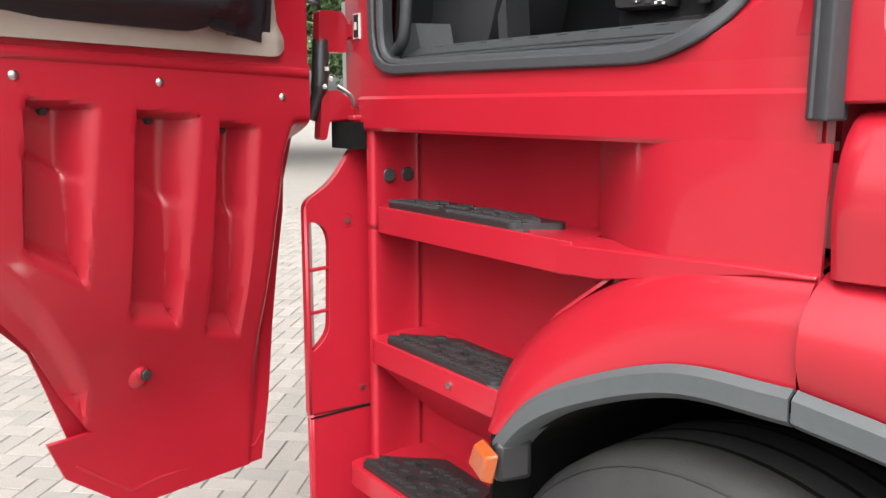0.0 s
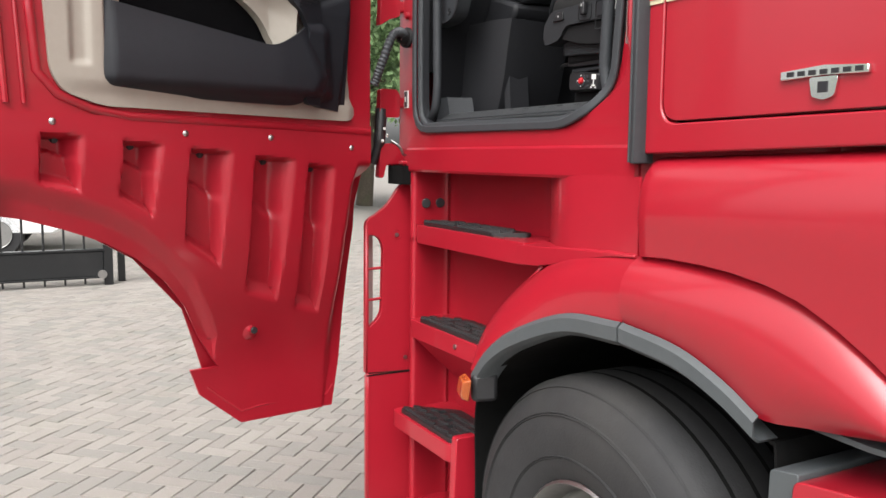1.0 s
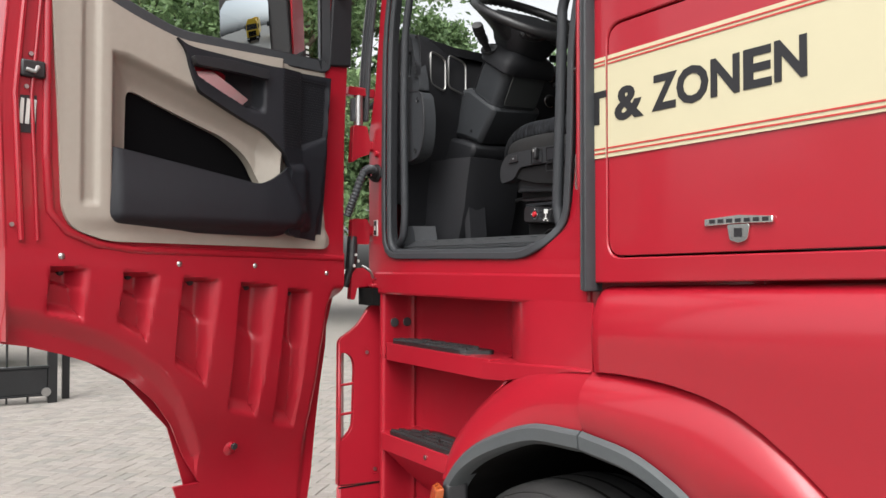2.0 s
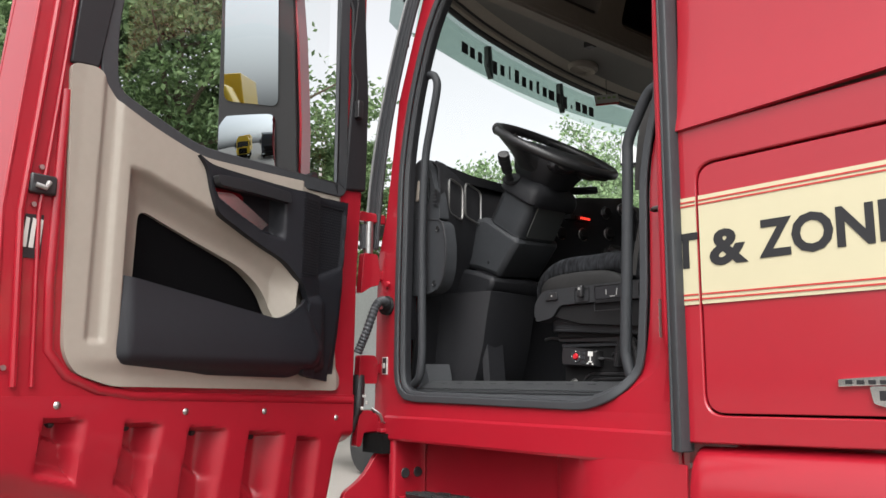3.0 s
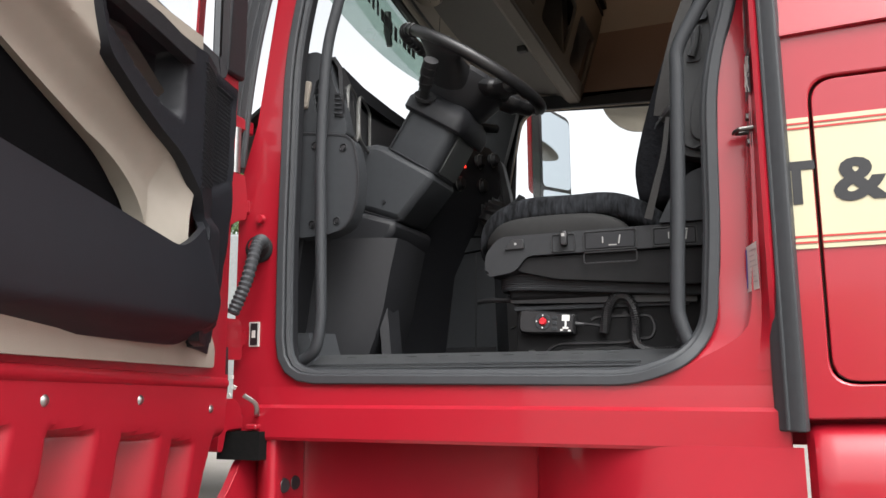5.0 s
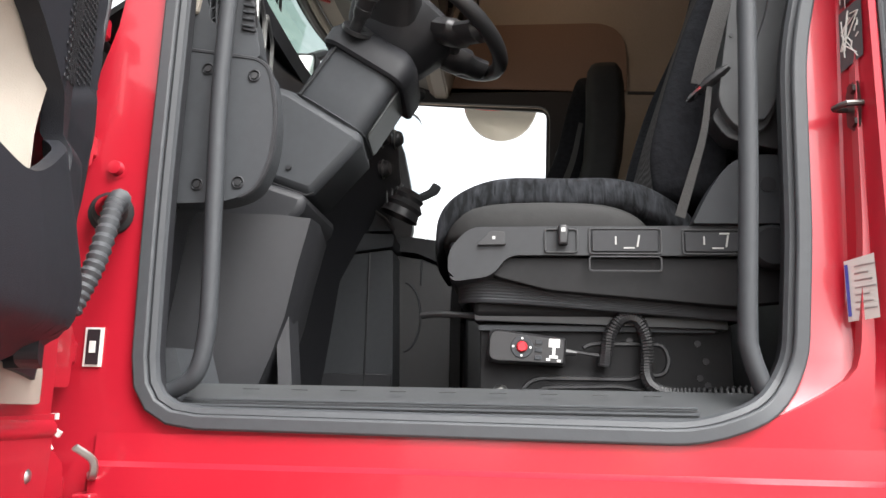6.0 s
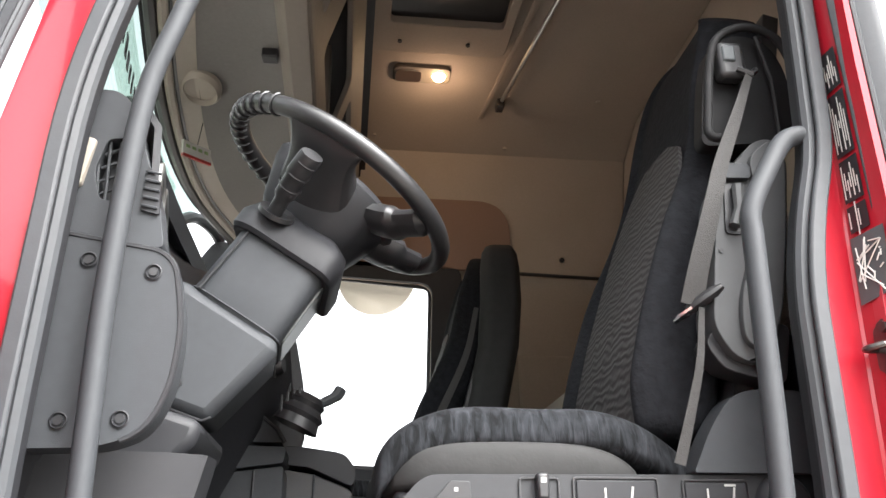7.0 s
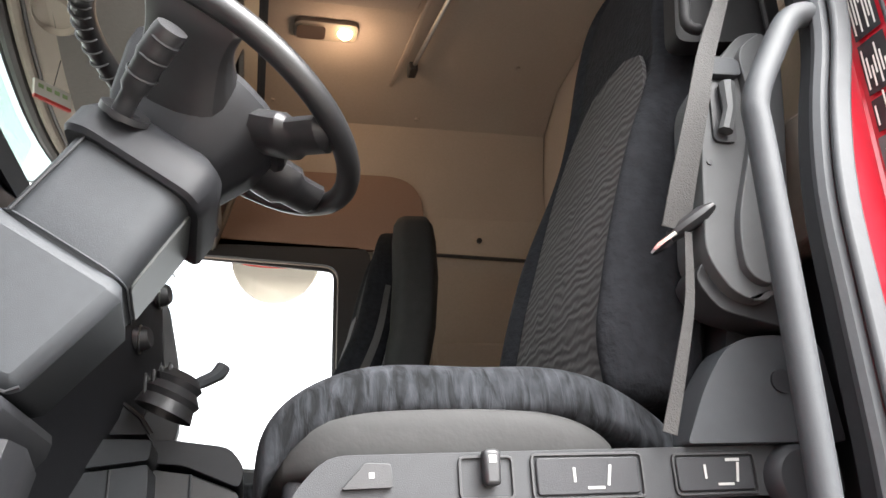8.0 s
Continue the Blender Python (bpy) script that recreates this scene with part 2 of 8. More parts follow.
def leaf_material(name, c):
    m = material(name, c, 0.6, grain=0.35, scale=3.0, spec=0.3)
    n, l, p = nodes_of(m)
    geo, ramp = n.new("ShaderNodeNewGeometry"), n.new("ShaderNodeValToRGB")
    ramp.color_ramp.elements[0].color, ramp.color_ramp.elements[1].color = (0.50, 0.56, 0.5, 1), (1.4, 1.38, 1.25, 1)
    l.new(geo.outputs["Random Per Island"], ramp.inputs["Fac"])
    mix = n.new("ShaderNodeMix")
    mix.data_type, mix.blend_type = "RGBA", "MULTIPLY"
    mix.inputs["Factor"].default_value = 1.0
    l.new(p.inputs["Base Color"].links[0].from_socket, mix.inputs["A"])
    l.new(ramp.outputs["Color"], mix.inputs["B"])
    l.new(mix.outputs["Result"], p.inputs["Base Color"])
    tr = n.new("ShaderNodeBsdfTranslucent")
    l.new(mix.outputs["Result"], tr.inputs["Color"])
    sh = n.new("ShaderNodeMixShader")
    sh.inputs["Fac"].default_value = 0.4
    l.new(p.outputs[0], sh.inputs[1])
    l.new(tr.outputs[0], sh.inputs[2])
    l.new(sh.outputs[0], n["Material Output"].inputs["Surface"])
    return m


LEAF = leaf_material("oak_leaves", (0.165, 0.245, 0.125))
# paler green: the haze of distance is put into the leaf colour
LEAF_FAR = leaf_material("hazed_far_leaves", (0.26, 0.37, 0.21))


def glass_material(name, color, rough=0.0):
    """A thin pane: clear, with a real pane's reflection."""
    m = bpy.data.materials.new(name)
    m.use_nodes = True
    n, l = m.node_tree.nodes, m.node_tree.links
    tr, gl, mixs, lw = n.new("ShaderNodeBsdfTransparent"), n.new("ShaderNodeBsdfGlossy"), n.new("ShaderNodeMixShader"), n.new("ShaderNodeLayerWeight")
    tr.inputs["Color"].default_value = (*color, 1)
    gl.inputs["Roughness"].default_value = rough
    power, gain = n.new("ShaderNodeMath"), n.new("ShaderNodeMapRange")
    power.operation = "POWER"
    power.inputs[1].default_value = 5.0
    gain.inputs["To Min"].default_value, gain.inputs["To Max"].default_value = 0.05, 0.6
    l.new(lw.outputs["Facing"], power.inputs[0])
    l.new(power.outputs[0], gain.inputs["Value"])
    l.new(gain.outputs["Result"], mixs.inputs["Fac"])
    l.new(tr.outputs[0], mixs.inputs[1])
    l.new(gl.outputs[0], mixs.inputs[2])
    l.new(mixs.outputs[0], n["Material Output"].inputs["Surface"])
    return m


GLASS = glass_material("window_glass", (0.97, 0.985, 0.98))
TINT = glass_material("tinted_visor_plastic", (0.62, 0.68, 0.66))
FILM = glass_material("pale_green_film", (0.70, 0.80, 0.74))
MIRROR = material("mirror_glass", (0.40, 0.44, 0.47), 0.02, metal=1.0, grain=0.0)
nodes_of(MIRROR)[2].inputs["Roughness"].links and nodes_of(MIRROR)[1].remove(nodes_of(MIRROR)[2].inputs["Roughness"].links[0])
nodes_of(MIRROR)[2].inputs["Roughness"].default_value = 0.01


def glow(name, color, strength):
    m = bpy.data.materials.new(name)
    m.use_nodes = True
    p = m.node_tree.nodes["Principled BSDF"]
    p.inputs["Base Color"].default_value = (*color, 1)
    p.inputs["Emission Color"].default_value, p.inputs["Emission Strength"].default_value = (*color, 1), strength
    return m


BULB = glow("lit_bulb", (1.0, 0.66, 0.32), 9.0)
TELLTALE = glow("red_telltale", (1.0, 0.05, 0.03), 0.6)


# ---- shapes ----
def thing(name, at, label, category, group="", kind=""):
    ob = new(name)
    ob.empty_display_size = 0.1
    ob.location = at
    return tagged(ob, label, category, group, kind)


def mesh_of(name, bm, mats, smooth=38.0):
    bmesh.ops.recalc_face_normals(bm, faces=bm.faces[:])
    me = bpy.data.meshes.new(name)
    lim = radians(smooth)
    for f in bm.faces:
        f.smooth = smooth > 0
    for e in bm.edges:
        if len(e.link_faces) != 2 or e.calc_face_angle(0.0) > lim:
            e.smooth = False
    bm.to_mesh(me)
    bm.free()
    for m in mats if isinstance(mats, (list, tuple)) else [mats]:
        me.materials.append(m)
    return me


def part(name, bm, mat, parent=None, label="", smooth=38.0, bevel=0.0, thick=0.0, offset=0.0, soft=0):
    """Links a bmesh as one mesh object under a thing or a part."""
    ob = new(name, mesh_of(name, bm, mat, smooth))
    if parent is not None:
        ob.parent = parent
        if parent.type == "EMPTY":
            ob.matrix_parent_inverse = Matrix.Translation(-parent.location)
    if thick:
        s = ob.modifiers.new("thickness", "SOLIDIFY")
        s.thickness, s.offset, s.use_even_offset = thick, offset, False
    if soft:
        s = ob.modifiers.new("rounding", "SUBSURF")
        s.levels = s.render_levels = soft
    if bevel:
        b = ob.modifiers.new("edges", "BEVEL")
        b.width, b.segments, b.limit_method, b.angle_limit, b.harden_normals = bevel, 2, "ANGLE", radians(40), False
    return tagged(ob, label) if label else ob


def box(lo, hi, bm=None, m=None):
    bm = bm or bmesh.new()
    c = [(a + b) / 2 for a, b in zip(lo, hi)]
    d = [abs(b - a) for a, b in zip(lo, hi)]
    r = bmesh.ops.create_cube(bm, size=1.0, matrix=(m or Matrix()) @ Matrix.Translation(c) @ Matrix.Diagonal((*d, 1)))
    return bm


def disc(bm, m, r, h, n=20, r2=None):
    """A short cylinder along local z from 0 to h."""
    bmesh.ops.create_cone(bm, cap_ends=True, segments=n, radius1=r, radius2=r if r2 is None else r2, depth=h, matrix=m @ Matrix.Translation((0, 0, h / 2)))
    return bm


def aim(at, way):
    """A frame at a place whose z points along way."""
    return Matrix.Translation(at) @ Vector(way).to_track_quat("Z", "Y").to_matrix().to_4x4()


def relief(name, bm, mat, parent, label, thick, front, bevel=0.0):
    """A shaped sheet that gets its thickness on the side away from front."""
    ex = bmesh.ops.extrude_face_region(bm, geom=bm.faces[:], use_keep_orig=True)
    bmesh.ops.translate(bm, vec=Vector(front) * -thick, verts=[g for g in ex["geom"] if isinstance(g, bmesh.types.BMVert)])
    return part(name, bm, mat, parent, label, smooth=50, bevel=bevel)


def rounded(poly, r, n=5):
    """Rounds the corners of a 2D polygon; r: one radius or one for each corner."""
    out, k = [], len(poly)
    for i, p in enumerate(poly):
        a, p, c = Vector(poly[i - 1]), Vector(p), Vector(poly[(i + 1) % k])
        ri = r[i] if isinstance(r, (list, tuple)) else r
        d1, d2 = (a - p), (c - p)
        t = min(ri, d1.length * 0.48, d2.length * 0.48)
        if t < 1e-5:
            out.append(tuple(p))
            continue
        q1, q2 = p + d1.normalized() * t, p + d2.normalized() * t
        for j in range(n + 1):
            u = j / n
            out.append(tuple(q1 * (1 - u) ** 2 + p * 2 * u * (1 - u) + q2 * u * u))
    return out


def spl(pts, n=6, closed=False):
    """A smooth curve through points."""
    P = [Vector(p) for p in pts]
    k = len(P)
    out = []
    for i in range(k if closed else k - 1):
        if closed:
            a, b, c, d = P[i - 1], P[i], P[(i + 1) % k], P[(i + 2) % k]
        else:
            b, c = P[i], P[i + 1]
            a = P[i - 1] if i else b * 2 - c
            d = P[i + 2] if i + 2 < k else c * 2 - b
        for j in range(n):
            t = j / n
            out.append(0.5 * ((2 * b) + (c - a) * t + (2 * a - 5 * b + 4 * c - d) * t * t + (3 * b - a - 3 * c + d) * t ** 3))
    if not closed:
        out.append(P[-1])
    return out


def tube(pts, r, n=10, closed=False, bm=None, flat=1.0, caps=True):
    """A tube along points; r: one radius or one for each point; flat squashes it across."""
    bm = bm or bmesh.new()
    P = [Vector(p) for p in pts]
    k = len(P)
    rings, up = [], None
    for i, p in enumerate(P):
        t = (P[(i + 1) % k] - P[i - 1]) if closed else (P[min(i + 1, k - 1)] - P[max(i - 1, 0)])
        t.normalize()
        if up is None:
            up = Vector((0, 0, 1)) if abs(t.z) < 0.9 else Vector((0, 1, 0))
        up = (up - t * up.dot(t)).normalized()
        side = t.cross(up)
        ri = r[i] if isinstance(r, (list, tuple)) else r
        rings.append([bm.verts.new(p + (up * math.cos(a) * flat + side * math.sin(a)) * ri) for a in [2 * math.pi * j / n for j in range(n)]])
    for i in range(k if closed else k - 1):
        A, B = rings[i], rings[(i + 1) % k]
        for j in range(n):
            bm.faces.new((A[j], A[(j + 1) % n], B[(j + 1) % n], B[j]))
    if caps and not closed:
        bm.faces.new(rings[0][::-1])
        bm.faces.new(rings[-1])
    return bm


def strip(pts, normals, w, h, bm=None, closed=False):
    """A band of width w and height h along points; each normal is the way its height goes."""
    bm = bm or bmesh.new()
    P = [Vector(p) for p in pts]
    k, rings = len(P), []
    for i, p in enumerate(P):
        t = (P[(i + 1) % k] - P[i - 1]) if closed else (P[min(i + 1, k - 1)] - P[max(i - 1, 0)])
        t.normalize()
        up = Vector(normals[i] if isinstance(normals, list) else normals)
        side = t.cross(up).normalized() * (w[i] if isinstance(w, (list, tuple)) else w)
        rings.append([bm.verts.new(q) for q in (p - side / 2, p - side / 2 + up * h, p + side / 2 + up * h, p + side / 2)])
    for i in range(k if closed else k - 1):
        A, B = rings[i], rings[(i + 1) % k]
        for j in range(4):
            bm.faces.new((A[j], A[(j + 1) % 4], B[(j + 1) % 4], B[j]))
    if not closed:
        bm.faces.new(rings[0])
        bm.faces.new(rings[-1][::-1])
    return bm


def lathe(profile, m, n=32, bm=None, arc=(0, 360)):
    """Turns (radius, height) pairs round local z."""
    bm = bm or bmesh.new()
    full = arc[1] - arc[0] >= 360
    k = n if full else n + 1
    rings = []
    for j in range(k):
        a = radians(arc[0] + (arc[1] - arc[0]) * j / n)
        rings.append([bm.verts.new(m @ Vector((r * math.cos(a), r * math.sin(a), h))) for r, h in profile])
    for j in range(n):
        A, B = rings[j], rings[(j + 1) % k]
        for i in range(len(profile) - 1):
            bm.faces.new((A[i], A[i + 1], B[i + 1], B[i]))
    bmesh.ops.remove_doubles(bm, verts=bm.verts[:], dist=1e-5)
    return bm


def loft(rings, closed=True, caps=True, bm=None):
    """Joins rings of as many points each."""
    bm = bm or bmesh.new()
    R = [[bm.verts.new(p) for p in ring] for ring in rings]
    n = len(R[0])
    for A, B in zip(R, R[1:]):
        for j in range(n if closed else n - 1):
            bm.faces.new((A[j], A[(j + 1) % n], B[(j + 1) % n], B[j]))
    if caps and closed:
        bm.faces.new(R[0][::-1])
        bm.faces.new(R[-1])
    return bm


def plate(outer, holes=(), to=lambda a, b: Vector((a, 0, b)), deep=Vector((0, 0.02, 0)), bm=None):
    """A plate from a 2D outline with holes, laid out by to(a, b) and as thick as deep."""
    bm = bm or bmesh.new()
    edges = []
    for loop in (outer, *holes):
        vs = [bm.verts.new(to(*p)) for p in loop]
        edges += [bm.edges.new((vs[i - 1], vs[i])) for i in range(len(vs))]
    faces = [g for g in bmesh.ops.triangle_fill(bm, use_beauty=True, use_dissolve=False, edges=edges)["geom"] if isinstance(g, bmesh.types.BMFace)]
    if deep is not None and Vector(deep).length > 0:
        ex = bmesh.ops.extrude_face_region(bm, geom=faces, use_keep_orig=True)
        bmesh.ops.translate(bm, vec=Vector(deep), verts=[g for g in ex["geom"] if isinstance(g, bmesh.types.BMVert)])
    return bm


def gridded(outer, step, holes=()):
    """A flat 2D outline, cut into a fine grid, as a bmesh in its own x and y."""
    bm = plate(outer, holes, lambda a, b: Vector((a, b, 0)), None)
    xs, ys = [p[0] for p in outer], [p[1] for p in outer]
    for axis, lo, hi in ((0, min(xs), max(xs)), (1, min(ys), max(ys))):
        k = int((hi - lo) / step)
        for i in range(1, k + 1):
            co, no = [0, 0, 0], [0, 0, 0]
            co[axis], no[axis] = lo + (hi - lo) * i / (k + 1), 1
            bmesh.ops.bisect_plane(bm, geom=bm.verts[:] + bm.edges[:] + bm.faces[:], plane_co=co, plane_no=no, dist=1e-5)
    bmesh.ops.dissolve_limit(bm, angle_limit=0.001, verts=[], edges=[])
    return bm


def sstep(a, b, x):
    t = min(1.0, max(0.0, (x - a) / (b - a)))
    return t * t * (3 - 2 * t)


def ramp_of(pairs, x):
    """Straight lines between (x, y) pairs."""
    if x <= pairs[0][0]:
        return pairs[0][1]
    for (a, u), (b, v) in zip(pairs, pairs[1:]):
        if x <= b:
            return u + (v - u) * (x - a) / (b - a)
    return pairs[-1][1]


def letters(body, size, m, mat, parent, name="lettering", extrude=0.0008, label="", stretch=1.0, bold=0.0):
    """Real writing in the built-in font, turned into a mesh."""
    cu = bpy.data.curves.new(name, "FONT")
    cu.body, cu.size, cu.extrude, cu.offset, cu.resolution_u = body, size, extrude, bold, 3
    ob = bpy.data.objects.new(name, cu)
    scene.collection.objects.link(ob)
    me = bpy.data.meshes.new_from_object(ob.evaluated_get(bpy.context.evaluated_depsgraph_get()))
    bpy.data.objects.remove(ob)
    me.transform(m @ Matrix.Diagonal((stretch, 1, 1, 1)))
    me.materials.clear()
    me.materials.append(mat)
    out = new(name, me)
    out.parent = parent
    if parent.type == "EMPTY":
        out.matrix_parent_inverse = Matrix.Translation(-parent.location)
    return tagged(out, label) if label else out

# ---- the truck: its outer body ----
truck = thing("truck", (-0.62, 2.2, 0.0), "red truck tractor with its driver's door standing open", "truck")

# cab side with the door opening cut through it
OPENING = rounded([(-1.608, 1.580), (-0.80, 1.573), (-0.70, 1.612), (-0.652, 1.68), (-0.636, 1.87), (-0.629, 2.14), (-0.610, 2.24), (-0.578, 2.34), (-0.562, 2.6), (-0.556, 2.86), (-0.66, 3.02),
                   (-1.22, 3.03), (-1.36, 2.975), (-1.465, 2.84), (-1.552, 2.62), (-1.604, 2.36), (-1.612, 1.9)],
                  [0.10, 0.06, 0.06, 0.06, 0.05, 0.05, 0.05, 0.06, 0.1, 0.1, 0.1, 0.12, 0.1, 0.12, 0.15, 0.1, 0.1], 4)
side_outline = [(-1.73, 1.455), (-0.535, 1.455), (-0.535, 3.28), (-1.30, 3.28), (-1.34, 3.10), (-1.43, 3.02), (-1.50, 2.93), (-1.625, 2.60), (-1.685, 2.2), (-1.73, 2.05)]
xz = lambda y: (lambda a, b: Vector((a, y, b)))
yz = lambda x: (lambda a, b: Vector((x, a, b)))
SKIN_HOLE = [(min(a + 0.06 * sstep(1.60, 1.68, b) * (1 - sstep(2.85, 2.95, b)), -0.546) if a > -0.75 else a, b) for a, b in OPENING]
cab_side = part("cab_side", plate(side_outline, [SKIN_HOLE], xz(1.0), Vector((0, 0.022, 0))), RED, truck, bevel=0.004)


def offset_loop(loop, d):
    k = len(loop)
    out = []
    for i in range(k):
        t = (Vector(loop[(i + 1) % k]) - Vector(loop[i - 1])).normalized()
        out.append((loop[i][0] - t.y * d, loop[i][1] + t.x * d))
    return out


def inset(a, b):
    """How much deeper the seal runs along the rear edge of the opening."""
    return 0.034 * sstep(-0.80, -0.69, a) * sstep(1.59, 1.68, b) * (1 - sstep(2.85, 3.0, b))


# rubber seal round the opening: an outer lip and an inner bead
part("door_seal", strip([Vector((a, 0.996 + inset(a, b), b)) for a, b in offset_loop(OPENING, 0.010)], Vector((0, -1, 0)), 0.022, 0.010, closed=True), RUBBER, truck, "black rubber door seal", bevel=0.004)
part("door_seal", tube([Vector((a, 1.008 + inset(a, b), b)) for a, b in offset_loop(OPENING, 0.022)], 0.0105, 8, closed=True), RUBBER, truck)
jamb = [[Vector((a, y + inset(a, b), b)) for a, b in offset_loop(OPENING, 0.027)] for y in (1.008, 1.035)]
part("jamb_lining", loft(jamb, True, False), DASH_DARK, truck, "dark plastic jamb lining", thick=0.004)


# rear jamb: a deep face that looks forwards, on which striker and stickers sit
def jamb_in(z):
    return ramp_of([(1.60, -0.75), (1.62, -0.715), (1.655, -0.676), (1.72, -0.652), (1.82, -0.637), (2.10, -0.630), (2.19, -0.621), (2.24, -0.610), (2.28, -0.594), (2.34, -0.577), (2.50, -0.567), (2.66, -0.560), (3.0, -0.556)], z)


def jamb_line(z):
    """Seal edge, knee and outer edge of the rear jamb at one height."""
    k = sstep(1.60, 1.78, z)
    knee = max(ramp_of([(1.60, -0.615), (1.70, -0.590), (1.80, -0.585), (2.0, -0.578), (2.2, -0.570), (2.4, -0.563)], z), jamb_in(z) + 0.004)
    return (Vector((jamb_in(z), 1.003 + 0.034 * sstep(1.59, 1.68, z), z)), Vector((knee, 1.002 + 0.043 * k, z)), Vector((max(-0.558, knee + 0.004), 0.998 - 0.030 * k, z)))


def rear_jamb(z, u, lift=0.0):
    """A place on the rear jamb: u from the seal (0) over the knee (0.5) to the outer edge (1)."""
    p = jamb_line(z)
    a, b, w = (p[0], p[1], u * 2) if u < 0.5 else (p[1], p[2], u * 2 - 1)
    n = Vector((b.y - a.y, a.x - b.x, 0)).normalized()
    return a.lerp(b, w) + n * lift


part("rear_jamb", loft([[rear_jamb(z, u) for u in (0, 0.2, 0.4, 0.47, 0.52, 0.6, 0.8, 0.95, 1)] + [Vector((max(-0.550, jamb_line(z)[2].x + 0.006), jamb_line(z)[2].y - 0.003, z)), Vector((-0.540, jamb_line(z)[2].y + 0.012, z))] for z in (1.60, 1.615, 1.63, 1.645, 1.66, 1.69, 1.72, 1.76, 1.80, 1.87, 1.95, 2.05, 2.14, 2.2, 2.23, 2.26, 2.29, 2.33, 2.38, 2.45, 2.6, 2.8, 3.0)], False), RED, truck, "red rear door jamb", smooth=30)

# sill plate inside the opening
part("sill_plate", plate(rounded([(-1.555, 1.010), (-0.82, 1.010), (-0.74, 1.04), (-0.70, 1.11), (-1.555, 1.11)], 0.015, 3), (), lambda a, b: Vector((a, b, 1.596 + 0.66 * (b - 1.010) - 0.40 * max(0.0, b - 1.07))), Vector((0, 0, -0.03))), PLATEGREY, truck, "grey ribbed plastic sill plate", bevel=0.004)
for k in range(3):
    part("sill_rib", tube([(-1.55, 1.022 + 0.013 * k, 1.6045 + 0.0086 * k), (-0.80, 1.022 + 0.013 * k, 1.6045 + 0.0086 * k)], 0.0022, 6), RUBBER, truck)
for k in range(9):
    part("sill_slot", box((-1.47 + 0.075 * k, 1.074, 1.6375), (-1.445 + 0.075 * k, 1.077, 1.6386)), INK, truck)

# lower band of the side, with a crease, and the panel behind the step well
band = [(0.996, 1.572), (0.994, 1.533), (0.984, 1.526), (0.984, 1.462), (0.988, 1.455), (1.04, 1.453)]
part("sill_band", loft([[Vector((x, y, z)) for y, z in band] for x in (-1.655, -1.2, -0.75, -0.538)], False), RED, truck, thick=0.012, offset=1.0, smooth=12)

# step well: its left wall, back and a slanted end that runs out into the side panel
plan = [(-1.692, 1.052), (-1.676, 1.032), (-1.648, 1.004), (-1.626, 0.992), (-1.611, 0.996), (-1.608, 1.012), (-1.618, 1.08), (-1.612, 1.125), (-1.57, 1.148), (-1.10, 1.150), (-1.035, 1.135), (-0.985, 1.095), (-0.87, 1.020), (-0.79, 0.989), (-0.70, 0.9835), (-0.60, 0.9825), (-0.518, 0.9820)]
part("step_well", loft([[Vector((p.x, p.y, z)) for p in spl([(a, b, 0) for a, b in plan], 4)] for z in (1.225, 1.26, 1.30, 1.38, 1.464)], False), RED_DULL, truck, "red moulded step well", thick=0.006, offset=-1)
low_plan = [(-1.692, 1.052), (-1.676, 1.032), (-1.648, 1.004), (-1.626, 0.992), (-1.611, 0.996), (-1.608, 1.012), (-1.618, 1.08), (-1.612, 1.125), (-1.57, 1.148), (-1.10, 1.150), (-1.03, 1.135), (-0.90, 1.03), (-0.86, 1.0)]
part("step_well", loft([[Vector((min(p.x, ramp_of([(0.9, -1.15), (1.05, -1.09), (1.15, -1.0), (1.24, -0.875)], z)), p.y, z)) for p in spl([(a, b, 0) for a, b in low_plan], 4)] for z in (0.16, 0.5, 0.9, 0.98, 1.05, 1.1, 1.15, 1.2, 1.235)], False), RED_DULL, truck, thick=0.006, offset=-1)
part("well_roof", plate([(-1.62, 0.99), (-0.80, 0.99), (-1.0, 1.17), (-1.65, 1.17)], (), lambda a, b: Vector((a, b, 1.457)), Vector((0, 0, 0.02))), RED_DULL, truck)

